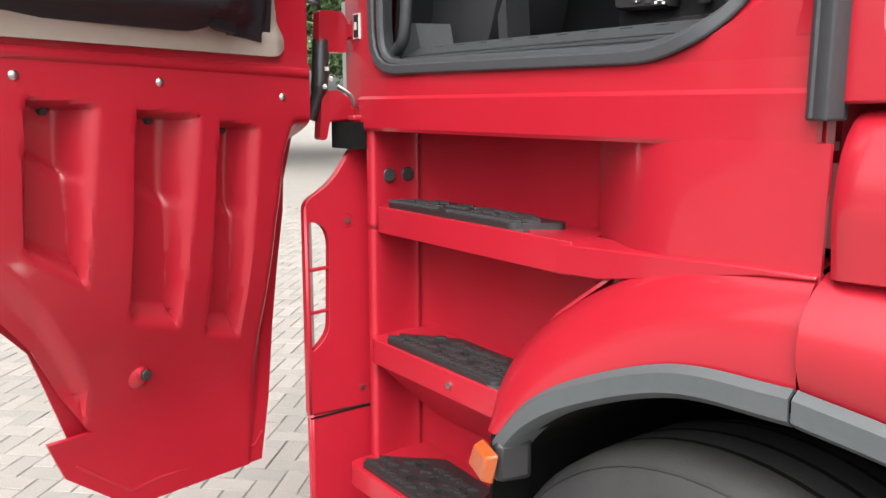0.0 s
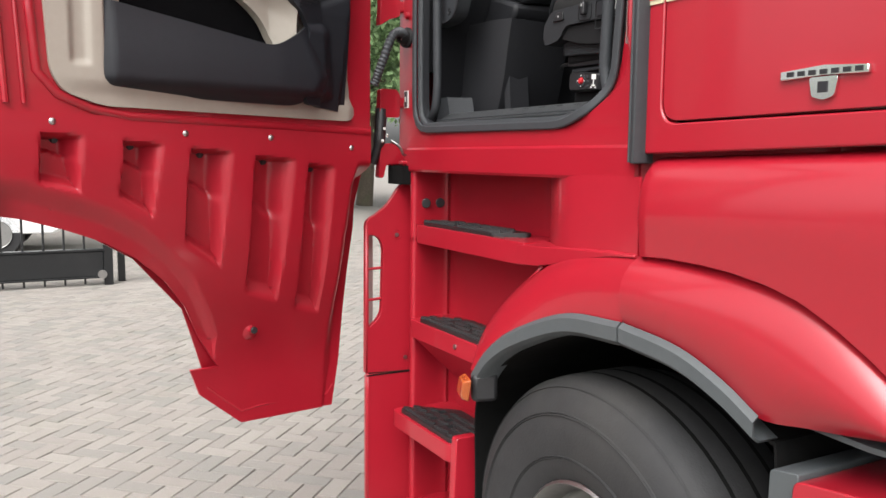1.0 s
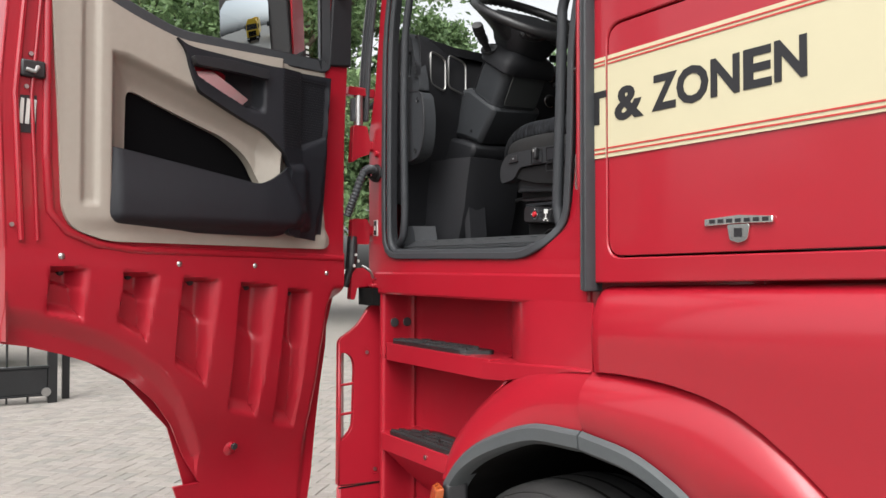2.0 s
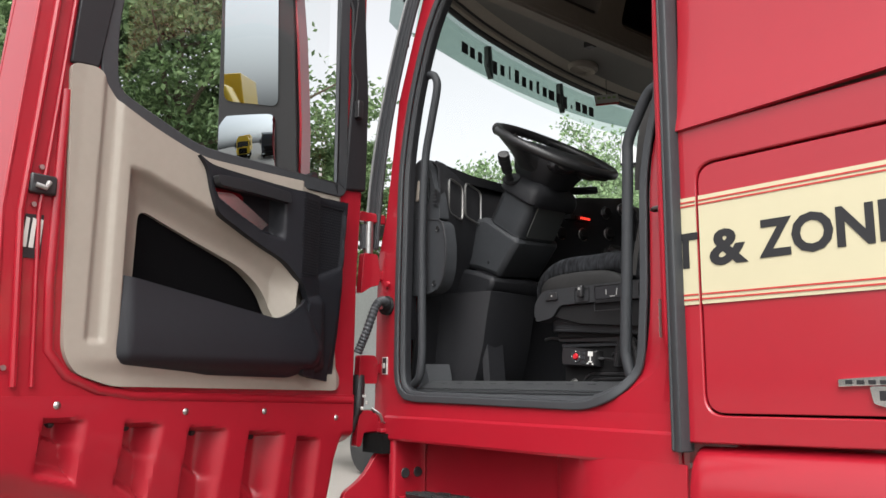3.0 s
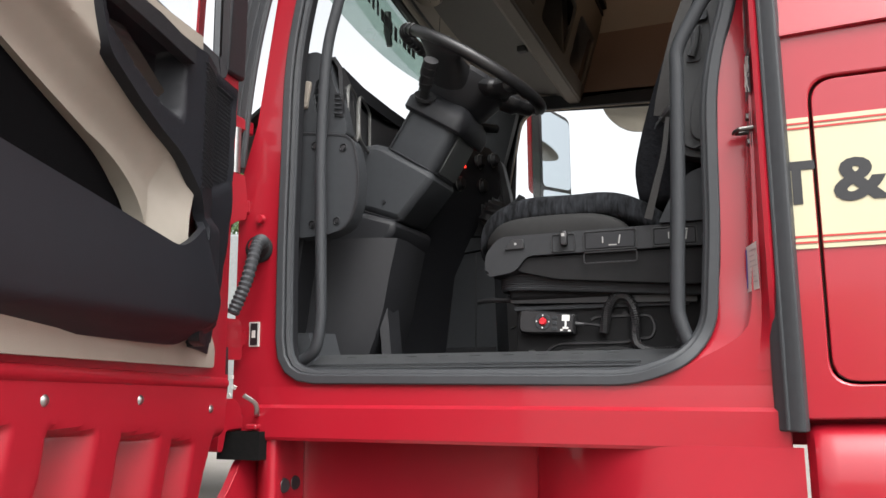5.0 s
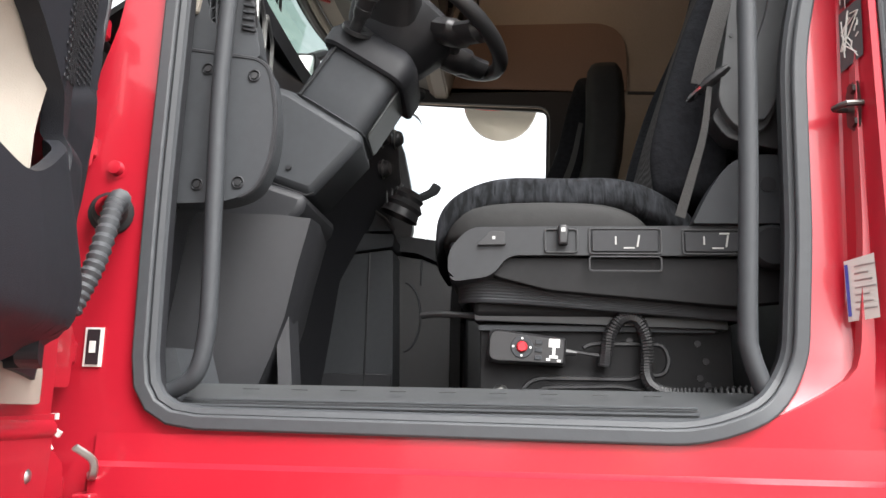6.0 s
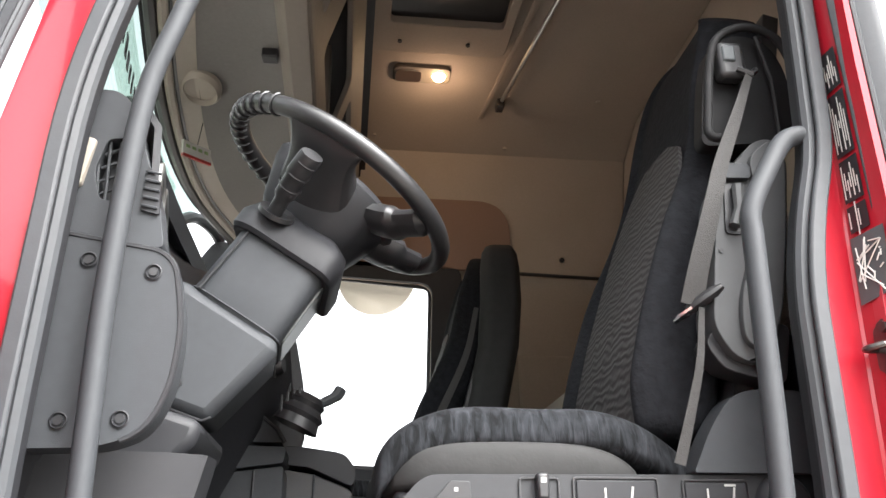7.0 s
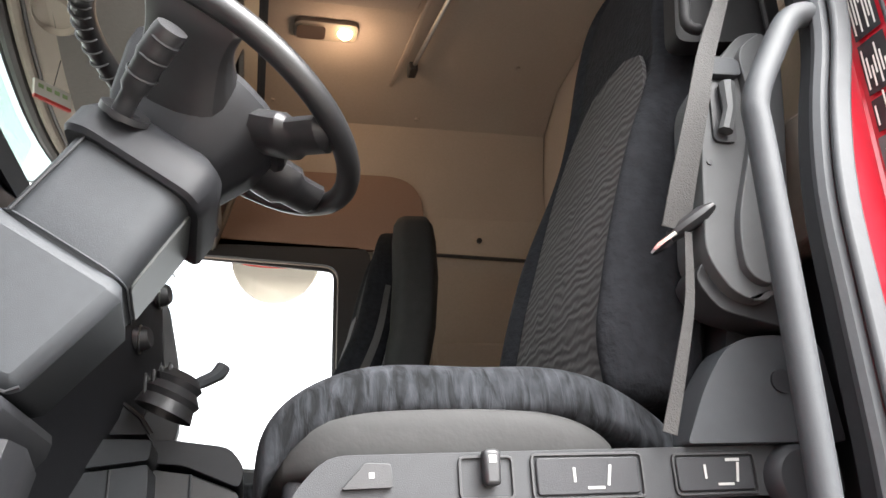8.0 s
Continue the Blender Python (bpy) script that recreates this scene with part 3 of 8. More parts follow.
STEPS = [(1.280, 0.998, -1.00, 0.060), (0.965, 0.978, -1.10, 0.060), (0.655, 0.925, -1.20, 0.055), (0.330, 0.905, -1.22, 0.055)]
for i, (z, edge, x1, h) in enumerate(STEPS):
    x0 = -1.612 - 0.02 * (i > 1)
    corner = [(x1 - 0.04, edge), (x1, edge + 0.03), (x1 - 0.02, 1.152)] if i else [(x1 + 0.03, edge), (x1 + 0.03, 1.05), (x1 - 0.02, 1.152)]
    outline = rounded([(x0, edge)] + corner + [(-1.63, 1.152)], [0.03, 0.02 * (i > 0), 0.02, 0, 0], 3)
    step = part("step", plate(outline, (), lambda a, b, z=z: Vector((a, b, z)), Vector((0, 0, -h))), RED_DULL, truck, "red moulded cab step with a black tread plate", bevel=0.014)
    # black tread plate: raised rim, cross teeth and square holes
    a0, a1, b0, b1 = ((-1.572, -1.112, edge + 0.012, 1.130), (-1.545, -1.160, edge + 0.006, 1.125), (-1.585, -1.24, edge + 0.012, 1.11), (-1.57, -1.25, edge + 0.012, 1.1))[i]
    if i:
        rim = [(a0, b0), (a1, b0), (a1 + 0.015, b0 + 0.05), (a1 - 0.05, b1 - 0.01), (a0 + 0.11, b1), (a0 + 0.01, b0 + 0.07)]
    else:
        rim = [(a0, b0), (a1 - 0.03, b0), (a1 + 0.035, b0 + 0.08), (a1 + 0.02, b1 - 0.02), (a0 + 0.06, b1), (a0 + 0.0, b0 + 0.05)]
    holes = []
    for hx, hy in ((0.30, 0.62), (0.54, 0.50), (0.42, 0.30), (0.70, 0.36)):
        cx, cy = a0 + (a1 - a0) * hx, b0 + (b1 - b0) * hy
        holes.append([(cx - 0.020, cy - 0.012), (cx + 0.014, cy - 0.016), (cx + 0.016, cy + 0.012), (cx - 0.016, cy + 0.014)])
    tread = part("tread_plate", plate(rounded(rim, 0.012, 3), holes, lambda a, b, z=z: Vector((a, b, z + 0.012)), Vector((0, 0, -0.018))), GRIP, step, "black serrated anti-slip tread plate", bevel=0.003)
    teeth = bmesh.new()
    rnd = random.Random(5 + i)
    n = int((a1 - a0) / 0.021)
    for u in range(n):
        for v in range(5):
            x, y = a0 + (a1 - a0) * (u + 0.5 + 0.25 * (v % 2)) / n, b0 + (b1 - b0) * (v + 0.6) / 5
            lim = ramp_of([(a0, b0 + 0.06), (a0 + 0.1, b1 - 0.01), (a1 - 0.06, b1 - 0.02), (a1, b0 + 0.05)], x)
            if y > lim - 0.010 or any(abs(x - sum(p[0] for p in h) / 4) < 0.024 and abs(y - sum(p[1] for p in h) / 4) < 0.022 for h in holes) or rnd.random() < 0.06:
                continue
            m = Matrix.Translation((x, y, z + 0.013)) @ Matrix.Rotation(radians(38), 4, "Z")
            box((-0.013, -0.0035, -0.002), (0.013, 0.0035, 0.0045), teeth, m)
    # black sheets over the red step give the holes their shade
    for h in holes:
        part("tread_hole_shade", plate(h, (), lambda a, b, z=z: Vector((a, b, z + 0.0035)), Vector((0, 0, -0.003))), INK, tread)
    tagged(part("tread_teeth", teeth, GRIP, step, smooth=0), kind="stuff")
    if i == 1:
        b = disc(bmesh.new(), aim((-1.29, edge - 0.001, z - 0.03), (0, -1, 0)), 0.008, 0.004, 12)
        part("screw", b, STEEL, step, "bright screw")
    if i < 2:
        part("worn_edge", box((a1 - 0.012, edge + 0.004, z - 0.002), (a1 + 0.018, edge + 0.020, z + 0.003)), STEEL, step, "bare metal where the edge is worn")
part("step_ledge", loft([[Vector((x, y0, z0)), Vector((x, y1, z0 - 0.008)), Vector((x, y1, z1)), Vector((x, y0 + 0.02, z1 - 0.008))] for x, y0, y1, z0, z1 in ((x, y0 - 0.013, y1 - 0.013, z0, z1) for x, y0, y1, z0, z1 in ((-1.02, 1.10, 1.012, 1.2795, 1.219), (-0.90, 1.06, 1.004, 1.286, 1.227), (-0.80, 1.03, 0.993, 1.293, 1.246), (-0.70, 1.01, 0.988, 1.299, 1.268), (-0.60, 1.005, 0.987, 1.303, 1.286), (-0.52, 1.003, 0.988, 1.304, 1.292)))]), RED_DULL, truck, bevel=0.008)
part("step_box_side", plate(rounded([(0.905, 0.16), (1.0, 0.16), (1.0, 0.69), (0.925, 0.690)], 0.01, 2), (), yz(-1.185), Vector((-0.03, 0, 0))), RED_DULL, truck, "red step box side", bevel=0.008)
# sloping apron under the second step
part("step_apron", loft([[Vector((-1.60, 0.985, 0.915)), Vector((-1.14, 0.985, 0.915))], [Vector((-1.55, 1.06, 0.83)), Vector((-1.16, 1.06, 0.83))], [Vector((-1.52, 1.13, 0.76)), Vector((-1.18, 1.13, 0.76))]], False), RED_DULL, truck, thick=0.008)
for x, y in ((-1.618, 1.043), (-1.6255, 1.100)):
    part("blanking_plug", disc(bmesh.new(), aim((x, y, 1.350), (0.97, -0.20, 0)), 0.018, 0.012, 18, 0.016), BLACK, truck, "round black rubber plug", bevel=0.002)

# door-edge column in front of the steps, with a slot through it
slot = rounded([(0.868, 0.925), (0.915, 0.965), (0.922, 1.20), (0.905, 1.235), (0.868, 1.245)], [0.01, 0.03, 0.03, 0.02, 0.01], 3)
part("entry_column", plate(rounded([(0.856, 0.772), (1.10, 0.762), (1.10, 1.40), (1.02, 1.425), (0.985, 1.41), (0.935, 1.335), (0.858, 1.29)], [0, 0, 0.02, 0.03, 0.05, 0.05, 0.02], 4), [slot], yz(-1.690), Vector((-0.02, 0, 0))), RED_DULL, truck, "red entry column with a slot through it", bevel=0.006)
part("entry_column", plate(rounded([(0.858, 0.16), (1.12, 0.16), (1.12, 0.757), (0.858, 0.766)], 0.008, 2), (), yz(-1.688), Vector((-0.02, 0, 0))), RED_DULL, truck, bevel=0.006)
for z in (1.02, 1.125):
    part("slot_bar", tube([(-1.70, 0.862, z), (-1.70, 0.925, z + 0.004)], 0.005, 6), RED_DULL, truck)
for y, z in ((0.970, 1.240), (1.004, 0.812)):
    part("column_screw_hole", lathe([(0.017, 0.0), (0.015, -0.004), (0.011, -0.006), (0.0, -0.006)], aim((-1.6885, y, z), (1, 0, 0)), 16), RED_DULL, truck)
    part("column_screw", disc(bmesh.new(), aim((-1.688, y, z), (1, 0, 0)), 0.007, 0.003, 10), STEEL, truck)
part("column_gap", box((-1.6895, 0.858, 0.7595), (-1.6865, 1.10, 0.7645)), DARK, truck, "dark joint between the column panels")
corner = [(-1.690, 0.856), (-1.71, 0.864), (-1.735, 0.880), (-1.80, 0.925), (-1.88, 1.00), (-1.96, 1.20), (-2.0, 1.9), (-2.0, 2.5), (-1.96, 3.0), (-1.88, 3.3), (-1.70, 3.53)]
part("front_panel", loft([[Vector((p.x, p.y, z)) for p in spl([(a, b, 0) for a, b in corner], 3)] for z in (0.16, 0.70, 0.77)], False), RED_DULL, truck, "red front corner panel", thick=0.01, offset=-1)
part("front_edge", loft([[Vector((p.x, p.y, z)) for p in spl([(a, b, 0) for a, b in corner[:4]], 3)] for z in (0.77, 1.0, 1.28)], False), RED_DULL, truck, thick=0.006, offset=-1)
part("front_panel", loft([[Vector((p.x, p.y, z)) for p in spl([(-1.97, 1.3, 0), (-2.0, 1.9, 0), (-2.0, 2.5, 0), (-1.96, 3.0, 0), (-1.88, 3.3, 0), (-1.70, 3.53, 0)], 3)] for z in (0.77, 1.28)], False), RED_DULL, truck, thick=0.01, offset=-1)
front_up = [(-1.72, 1.06), (-1.78, 1.10), (-1.86, 1.25), (-1.93, 1.6), (-1.96, 2.2), (-1.93, 2.8), (-1.86, 3.15), (-1.78, 3.3), (-1.72, 3.34)]
part("front_upper_panel", loft([[Vector((p.x, p.y, z)) for p in spl([(a, b, 0) for a, b in front_up], 3)] for z in (1.28, 1.7, 2.10)], False), RED, truck, thick=0.02, offset=-1)

# wings over the front wheel, in two pieces that meet at a gap
ARCH = [(-1.035, 0.900, 0.930), (-0.965, 0.905, 1.010), (-0.865, 0.920, 1.075), (-0.70, 0.942, 1.138), (-0.522, 0.952, 1.149), (-0.375, 0.963, 1.128), (-0.270, 0.975, 1.085), (-0.190, 0.985, 1.035)]
TOP = [(-1.095, 0.935, 0.925), (-1.085, 0.960, 1.030), (-0.985, 0.975, 1.145), (-0.83, 0.985, 1.240), (-0.69, 0.990, 1.288), (-0.522, 0.990, 1.302)]


def wing(lower, upper, bulge, n):
    """A bulged skin between a lower and an upper curve, with its edges turned in."""
    lo, up = spl(lower, n), spl(upper, n)
    lo = [lo[round(i * (len(lo) - 1) / 30)] for i in range(31)]
    up = [up[round(i * (len(up) - 1) / 30)] for i in range(31)]
    rings = []
    rings.append([p + Vector((0, 0.045, -0.004)) for p in lo])
    rings.append([p + Vector((0, 0.004, 0)) for p in lo])
    for k in range(9):
        v = k / 8
        rings.append([a.lerp(b, v) + Vector((0, -bulge * math.sin(math.pi * v ** 1.25) ** 0.7 if 0 < v < 1 else 0, 0)) for a, b in zip(lo, up)])
    rings.append([p + Vector((0, 0.02, 0.006)) for p in up])
    rings.append([p + Vector((0, 0.06, 0.010)) for p in up])
    return loft(rings, False)


front_wing = part("front_wing", wing(ARCH[:5], TOP, 0.020, 12), RED, truck, "red front wheel wing")
rear_lo = ARCH[4:] + [(-0.08, 0.985, 1.047), (0.022, 0.985, 1.061), (0.165, 0.985, 1.083)]
rear_up = [(-0.516, 0.992, 1.300), (-0.42, 0.997, 1.303), (-0.321, 1.0, 1.300), (-0.257, 1.0, 1.295), (-0.178, 1.0, 1.283), (-0.104, 1.0, 1.262), (-0.035, 1.0, 1.227), (0.029, 1.0, 1.186), (0.089, 1.0, 1.139), (0.130, 1.0, 1.104), (0.168, 1.0, 1.087)]
rear_lo = [(a + 0.006 * (i == 0), b, c) for i, (a, b, c) in enumerate(rear_lo)]
rear_wing = part("rear_wing", wing(rear_lo, rear_up, 0.040, 12), RED, truck, "red rear half of the wheel wing")
for lo, hi, label in ((0, 4, "grey plastic arch strip"), (4, 7, "")):
    pts = spl(ARCH[lo:hi + 1], 8)
    rings = [[p + Vector((0, -0.004, 0.004)) for p in pts], [p + Vector((0, -0.016, -0.006)) for p in pts], [p + Vector((0, -0.014, -0.034)) for p in pts], [p + Vector((0, 0.0, -0.044)) for p in pts], [p + Vector((0, 0.05, -0.046)) for p in pts]]
    if lo:
        rings = [[p + Vector((0.005, 0, 0)) for p in r] for r in rings]
    part("arch_strip", loft(rings, False), GREYTRIM, truck, label, thick=0.006)

# amber side lamp at the wing's lower front end
lamp_at = Matrix.Translation((-1.036, 0.893, 0.890)) @ Matrix.Rotation(radians(-18), 4, "Z")
side_lamp = part("side_lamp_holder", box((-0.012, -0.010, -0.040), (0.026, 0.06, 0.038), None, lamp_at), BLACK, truck, "black side lamp holder", bevel=0.012)
part("side_lamp_lens", loft([[lamp_at @ Vector((p[0] * 1.75 + p[2] * 0.4 + 0.008, p[1] * 1.3 + 0.006, p[2] * 1.02 + 0.002)) for p in ring] for ring in ([(-0.030, -0.018, -0.034), (0.026, -0.022, -0.034), (0.026, -0.022, 0.032), (-0.024, -0.018, 0.030)], [(-0.024, -0.036, -0.026), (0.018, -0.038, -0.028), (0.018, -0.038, 0.024), (-0.018, -0.036, 0.022)])]), AMBER, side_lamp, "amber side lamp lens", bevel=0.005)

# wheel housing: dark plastic, its unlit shade put into the near-black colour
liner = spl([(-1.13, 0.955, 0.16), (-1.125, 0.955, 0.55), (-1.105, 0.94, 0.80), (-1.045, 0.935, 0.895)] + [(x, y + 0.03, z - 0.047) for x, y, z in ARCH[1:]] + [(-0.165, 1.01, 0.95), (-0.15, 1.02, 0.6), (-0.15, 1.02, 0.16)], 5)
part("wheel_housing", loft([[Vector((p.x, p.y + d * (1.72 - p.y), p.z)) for p in liner] for d in (0, 0.15, 0.5, 1)], False), DARK, truck, "dark plastic wheel housing, near black for its deep shade", thick=0.006)
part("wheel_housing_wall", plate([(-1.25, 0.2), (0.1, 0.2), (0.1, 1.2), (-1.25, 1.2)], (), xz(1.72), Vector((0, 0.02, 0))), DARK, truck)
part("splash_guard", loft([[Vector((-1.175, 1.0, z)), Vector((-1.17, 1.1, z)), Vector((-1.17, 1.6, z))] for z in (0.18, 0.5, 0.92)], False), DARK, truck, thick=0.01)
part("chassis_guard", loft([[Vector((x, y, z)) for x, z in ((-0.17, 1.05), (0.02, 1.04), (0.45, 1.06))] for y in (1.0, 1.25)] + [[Vector((x, 1.25, z - 0.3)) for x, z in ((-0.12, 1.02), (0.05, 1.02), (0.45, 1.02))]], False), GREYTRIM, truck, "grey plastic guard behind the wheel", thick=0.01)
guard = part("battery_cover", plate(rounded([(-0.085, 0.25), (0.14, 0.25), (0.14, 0.985), (-0.095, 0.955)], 0.02, 3), (), xz(0.965), Vector((0, 0.35, 0))), RED, truck, "red battery cover", bevel=0.01)
chassis = part("chassis_side", box((0.17, 1.10, 0.55), (1.0, 1.3, 0.98)), DARK, truck, "dark chassis side with bolts and a pipe", bevel=0.01)
for bx, bz in ((0.21, 0.93), (0.26, 0.87), (0.33, 0.93), (0.40, 0.86)):
    part("chassis_bolt", disc(bmesh.new(), aim((bx, 1.10, bz), (0, -1, 0)), 0.018, 0.02, 6), GATE, chassis)
part("chassis_pipe", tube([(0.15, 1.06, 1.03), (0.45, 1.05, 1.035), (1.0, 1.06, 1.03)], 0.018, 8), DARK, chassis)
part("mud_flap", plate(rounded([(-0.155, 0.2), (-0.105, 0.2), (-0.09, 0.965), (-0.15, 0.955)], 0.008, 2), (), xz(0.975), Vector((0, 0.4, 0))), GREYTRIM, truck, "grey rubber mud flap", bevel=0.006)

# front wheel
AXLE = (-0.66, 0.975, 0.492)
wheel = part("wheel", lathe([(0.232, 0.015), (0.245, -0.004), (0.28, -0.018), (0.36, -0.030), (0.425, -0.022), (0.462, 0.0), (0.478, 0.018), (0.487, 0.034), (0.491, 0.075), (0.492, 0.15), (0.491, 0.23), (0.482, 0.27), (0.42, 0.31), (0.25, 0.29), (0.232, 0.27)], aim(AXLE, (0, 1, 0)), 72), TYRE, truck, "black truck tyre on a steel wheel")
for r, h in ((0.297, -0.0205), (0.302, -0.0213), (0.402, -0.0255), (0.408, -0.0245), (0.467, 0.004)):
    part("sidewall_ring", lathe([(r - 0.003, h + 0.003), (r, h - 0.003), (r + 0.003, h + 0.003)], aim(AXLE, (0, 1, 0)), 72), TYRE, wheel)
# dark bands laid on the tread for the shade in its grooves
grooves = bmesh.new()
for h in (0.085, 0.15, 0.215):
    lathe([(0.4932, h - 0.006), (0.4932, h + 0.006)], aim(AXLE, (0, 1, 0)), 72, grooves)
part("groove_shade", grooves, DARK, wheel)
for a in (228, 231, 234, 237, 243, 246, 249, 252, 296, 299, 302, 305):
    part("sidewall_marking", box((0.335, -0.005, -0.0325), (0.365, 0.005, -0.027), None, aim(AXLE, (0, 1, 0)) @ Matrix.Rotation(radians(a), 4, "Z")), TYRE, wheel)
part("rim", lathe([(0.236, 0.012), (0.242, -0.004), (0.235, -0.010), (0.226, 0.004), (0.218, 0.03), (0.208, 0.05), (0.195, 0.02), (0.16, -0.02), (0.15, -0.022), (0.145, -0.012)], aim(AXLE, (0, 1, 0)), 48), STEEL, wheel, "silver steel wheel rim")
part("hub", lathe([(0.145, -0.012), (0.138, -0.03), (0.125, -0.055), (0.10, -0.075), (0.0, -0.08)], aim(AXLE, (0, 1, 0)), 40), CHROME, wheel, "bright metal hub cover")
for k in range(10):
    a = radians(36 * k)
    part("wheel_nut", disc(bmesh.new(), aim((AXLE[0] + 0.172 * math.cos(a), 0.972, AXLE[2] + 0.172 * math.sin(a)), (0, -1, 0)), 0.013, 0.03, 6), STEEL, wheel)

# side panel behind the cab door: a shelf crease and a long skin
prof = [(1.02, 1.505), (1.004, 1.500), (0.990, 1.491), (0.977, 1.475), (0.966, 1.452), (0.959, 1.423), (0.956, 1.39)]


def fairing_low(x):
    """The fairing's lower edge follows the wing."""
    return ramp_of([(-0.52, 1.298), (-0.42, 1.303), (-0.321, 1.301), (-0.257, 1.296), (-0.178, 1.284), (-0.104, 1.263), (-0.035, 1.228), (0.029, 1.187), (0.089, 1.140), (0.130, 1.105), (0.165, 1.088), (0.30, 1.098)], x)


rings = []
for k in range(49):
    x = -0.512 + 0.012 * k if k < 3 else -0.485 + (0.30 + 0.485) * (k - 2) / 40 if k < 42 else 0.30 + 1.0 * (k - 42) / 6
    dy = (0.03, 0.006, 0.0)[k] if k < 3 else 0.0
    lift, zl = 0.028 * (x + 0.5), fairing_low(x)
    ring = [Vector((x, y + dy, z + lift)) for y, z in prof]
    for j in range(1, 7):
        z = (1.39 + lift) + (zl - 1.39 - lift) * j / 6
        ring.append(Vector((x, dy + ramp_of([(1.05, 0.985), (1.15, 0.980), (1.28, 0.968), (1.39, 0.955), (1.45, 0.955)], z), z)))
    ring.append(ring[-1] + Vector((0, 0.012, -0.005)))
    ring.append(ring[-1] + Vector((0, 0.05, 0.0)))
    rings.append(ring)
part("side_fairing", loft(rings, False), RED, truck, "red side fairing with a rounded shoulder", smooth=35)

# upper side with a locker lid
lid_outline = rounded([(-0.462, 1.578), (0.62, 1.594), (0.62, 2.13), (-0.462, 2.130)], 0.045, 6)
hole = rounded([(-0.467, 1.573), (0.63, 1.589), (0.63, 2.136), (-0.467, 2.136)], 0.048, 6)
up_out = [(-0.515, 1.512), (1.0, 1.552), (1.0, 2.235), (-0.515, 2.225)]
upper_side = part("upper_side", plate(up_out, [hole], xz(0.984), Vector((0, 0.03, 0))), RED, truck, bevel=0.004)
part("locker_back", plate(lid_outline, (), xz(1.0), Vector((0, 0.02, 0))), RED_DULL, truck)
locker_lid = part("locker_lid", plate(lid_outline, (), xz(0.985), Vector((0, 0.02, 0))), RED, truck, "red side locker lid with a cream band", bevel=0.004)
shoulder = [(0.984, 2.220), (0.986, 2.235), (1.000, 2.30), (1.014, 2.45), (1.024, 2.75), (1.030, 3.05), (1.036, 3.35), (1.25, 3.72)]
part("shoulder_panel", loft([[Vector((x, y + dy, z + dz)) for y, z in shoulder] for x, dy, dz in ((-0.518, 0.02, 0), (-0.505, 0.0, 0), (-0.25, 0, 0.008), (0.3, 0, 0.03), (1.0, 0, 0.05))], False), RED, truck, "red upper cab side leaning inwards", thick=0.012, offset=1)
part("edge_rubber", loft([[Vector((-0.563, 0.995, z)), Vector((-0.556, 0.984, z)), Vector((-0.524, 0.957, z)), Vector((-0.513, 0.955, z)), Vector((-0.506, 0.980, z)), Vector((-0.52, 1.02, z))] for z in (1.492, 1.9, 2.3, 2.8, 3.3)], True), RUBBER, truck, "black rubber strip at the cab's rear edge", bevel=0.003)
part("edge_rubber_bead", tube([(-0.541, 0.970, 1.495), (-0.541, 0.970, 3.3)], 0.004, 6), RUBBER, truck)

# cream band, pinstripes and writing
for name, x0, x1, host in (("cream_band", -0.508, -0.469, upper_side), ("cream_band", -0.4605, 0.61, locker_lid)):
    part(name, plate([(x0, 1.815), (x1, 1.815 + 0.004 * (x1 + 0.5)), (x1, 2.060), (x0, 2.060)], (), xz(0.981), Vector((0, 0.004, 0))), CREAM, host, "cream decal band")
    for z in (1.826, 1.837, 2.040, 2.049):
        part("pinstripe", box((x0, 0.9795, z - 0.0018), (x1, 0.981, z + 0.0018)), PINSTRIPE, host)
flat = Matrix(((1, 0, 0, 0), (0, 0, -1, 0), (0, 1, 0, 0), (0, 0, 0, 1)))
for ch, x0, x1, z0, host in (("T", -0.528, -0.465, 1.901, upper_side), ("&", -0.437, -0.345, 1.901, locker_lid), ("Z", -0.320, -0.248, 1.905, locker_lid), ("O", -0.249, -0.164, 1.906, locker_lid), ("N", -0.158, -0.087, 1.908, locker_lid), ("E", -0.078, -0.014, 1.909, locker_lid), ("N", -0.008, 0.061, 1.911, locker_lid)):
    glyph = letters(ch, 0.107, Matrix.Translation((0, 0.9800, z0)) @ flat, INK, host, bold=0.0036, label="black lettering")
    xs = [v.co.x for v in glyph.data.vertices]
    for v in glyph.data.vertices:
        v.co.x = x0 + (v.co.x - min(xs)) * (x1 - x0) / (max(xs) - min(xs))
badge = part("badge", plate([(-0.175, 1.636), (-0.09, 1.640), (-0.012, 1.638), (-0.012, 1.651), (-0.09, 1.657), (-0.175, 1.651)], (), xz(0.976), Vector((0, 0.009, 0))), CHROME, locker_lid, "chrome maker's badge", bevel=0.002)
part("badge_shield", plate(rounded([(-0.118, 1.638), (-0.112, 1.606), (-0.09, 1.600), (-0.070, 1.606), (-0.064, 1.638)], 0.006, 3), (), xz(0.977), Vector((0, 0.008, 0))), CHROME, badge, bevel=0.002)
for k in range(7):
    part("badge_bar", box((-0.160 + 0.021 * k, 0.9745, 1.6415), (-0.147 + 0.021 * k, 0.976, 1.6495)), INK, badge)
part("badge_bar", box((-0.100, 0.9755, 1.612), (-0.082, 0.977, 1.630)), INK, badge)

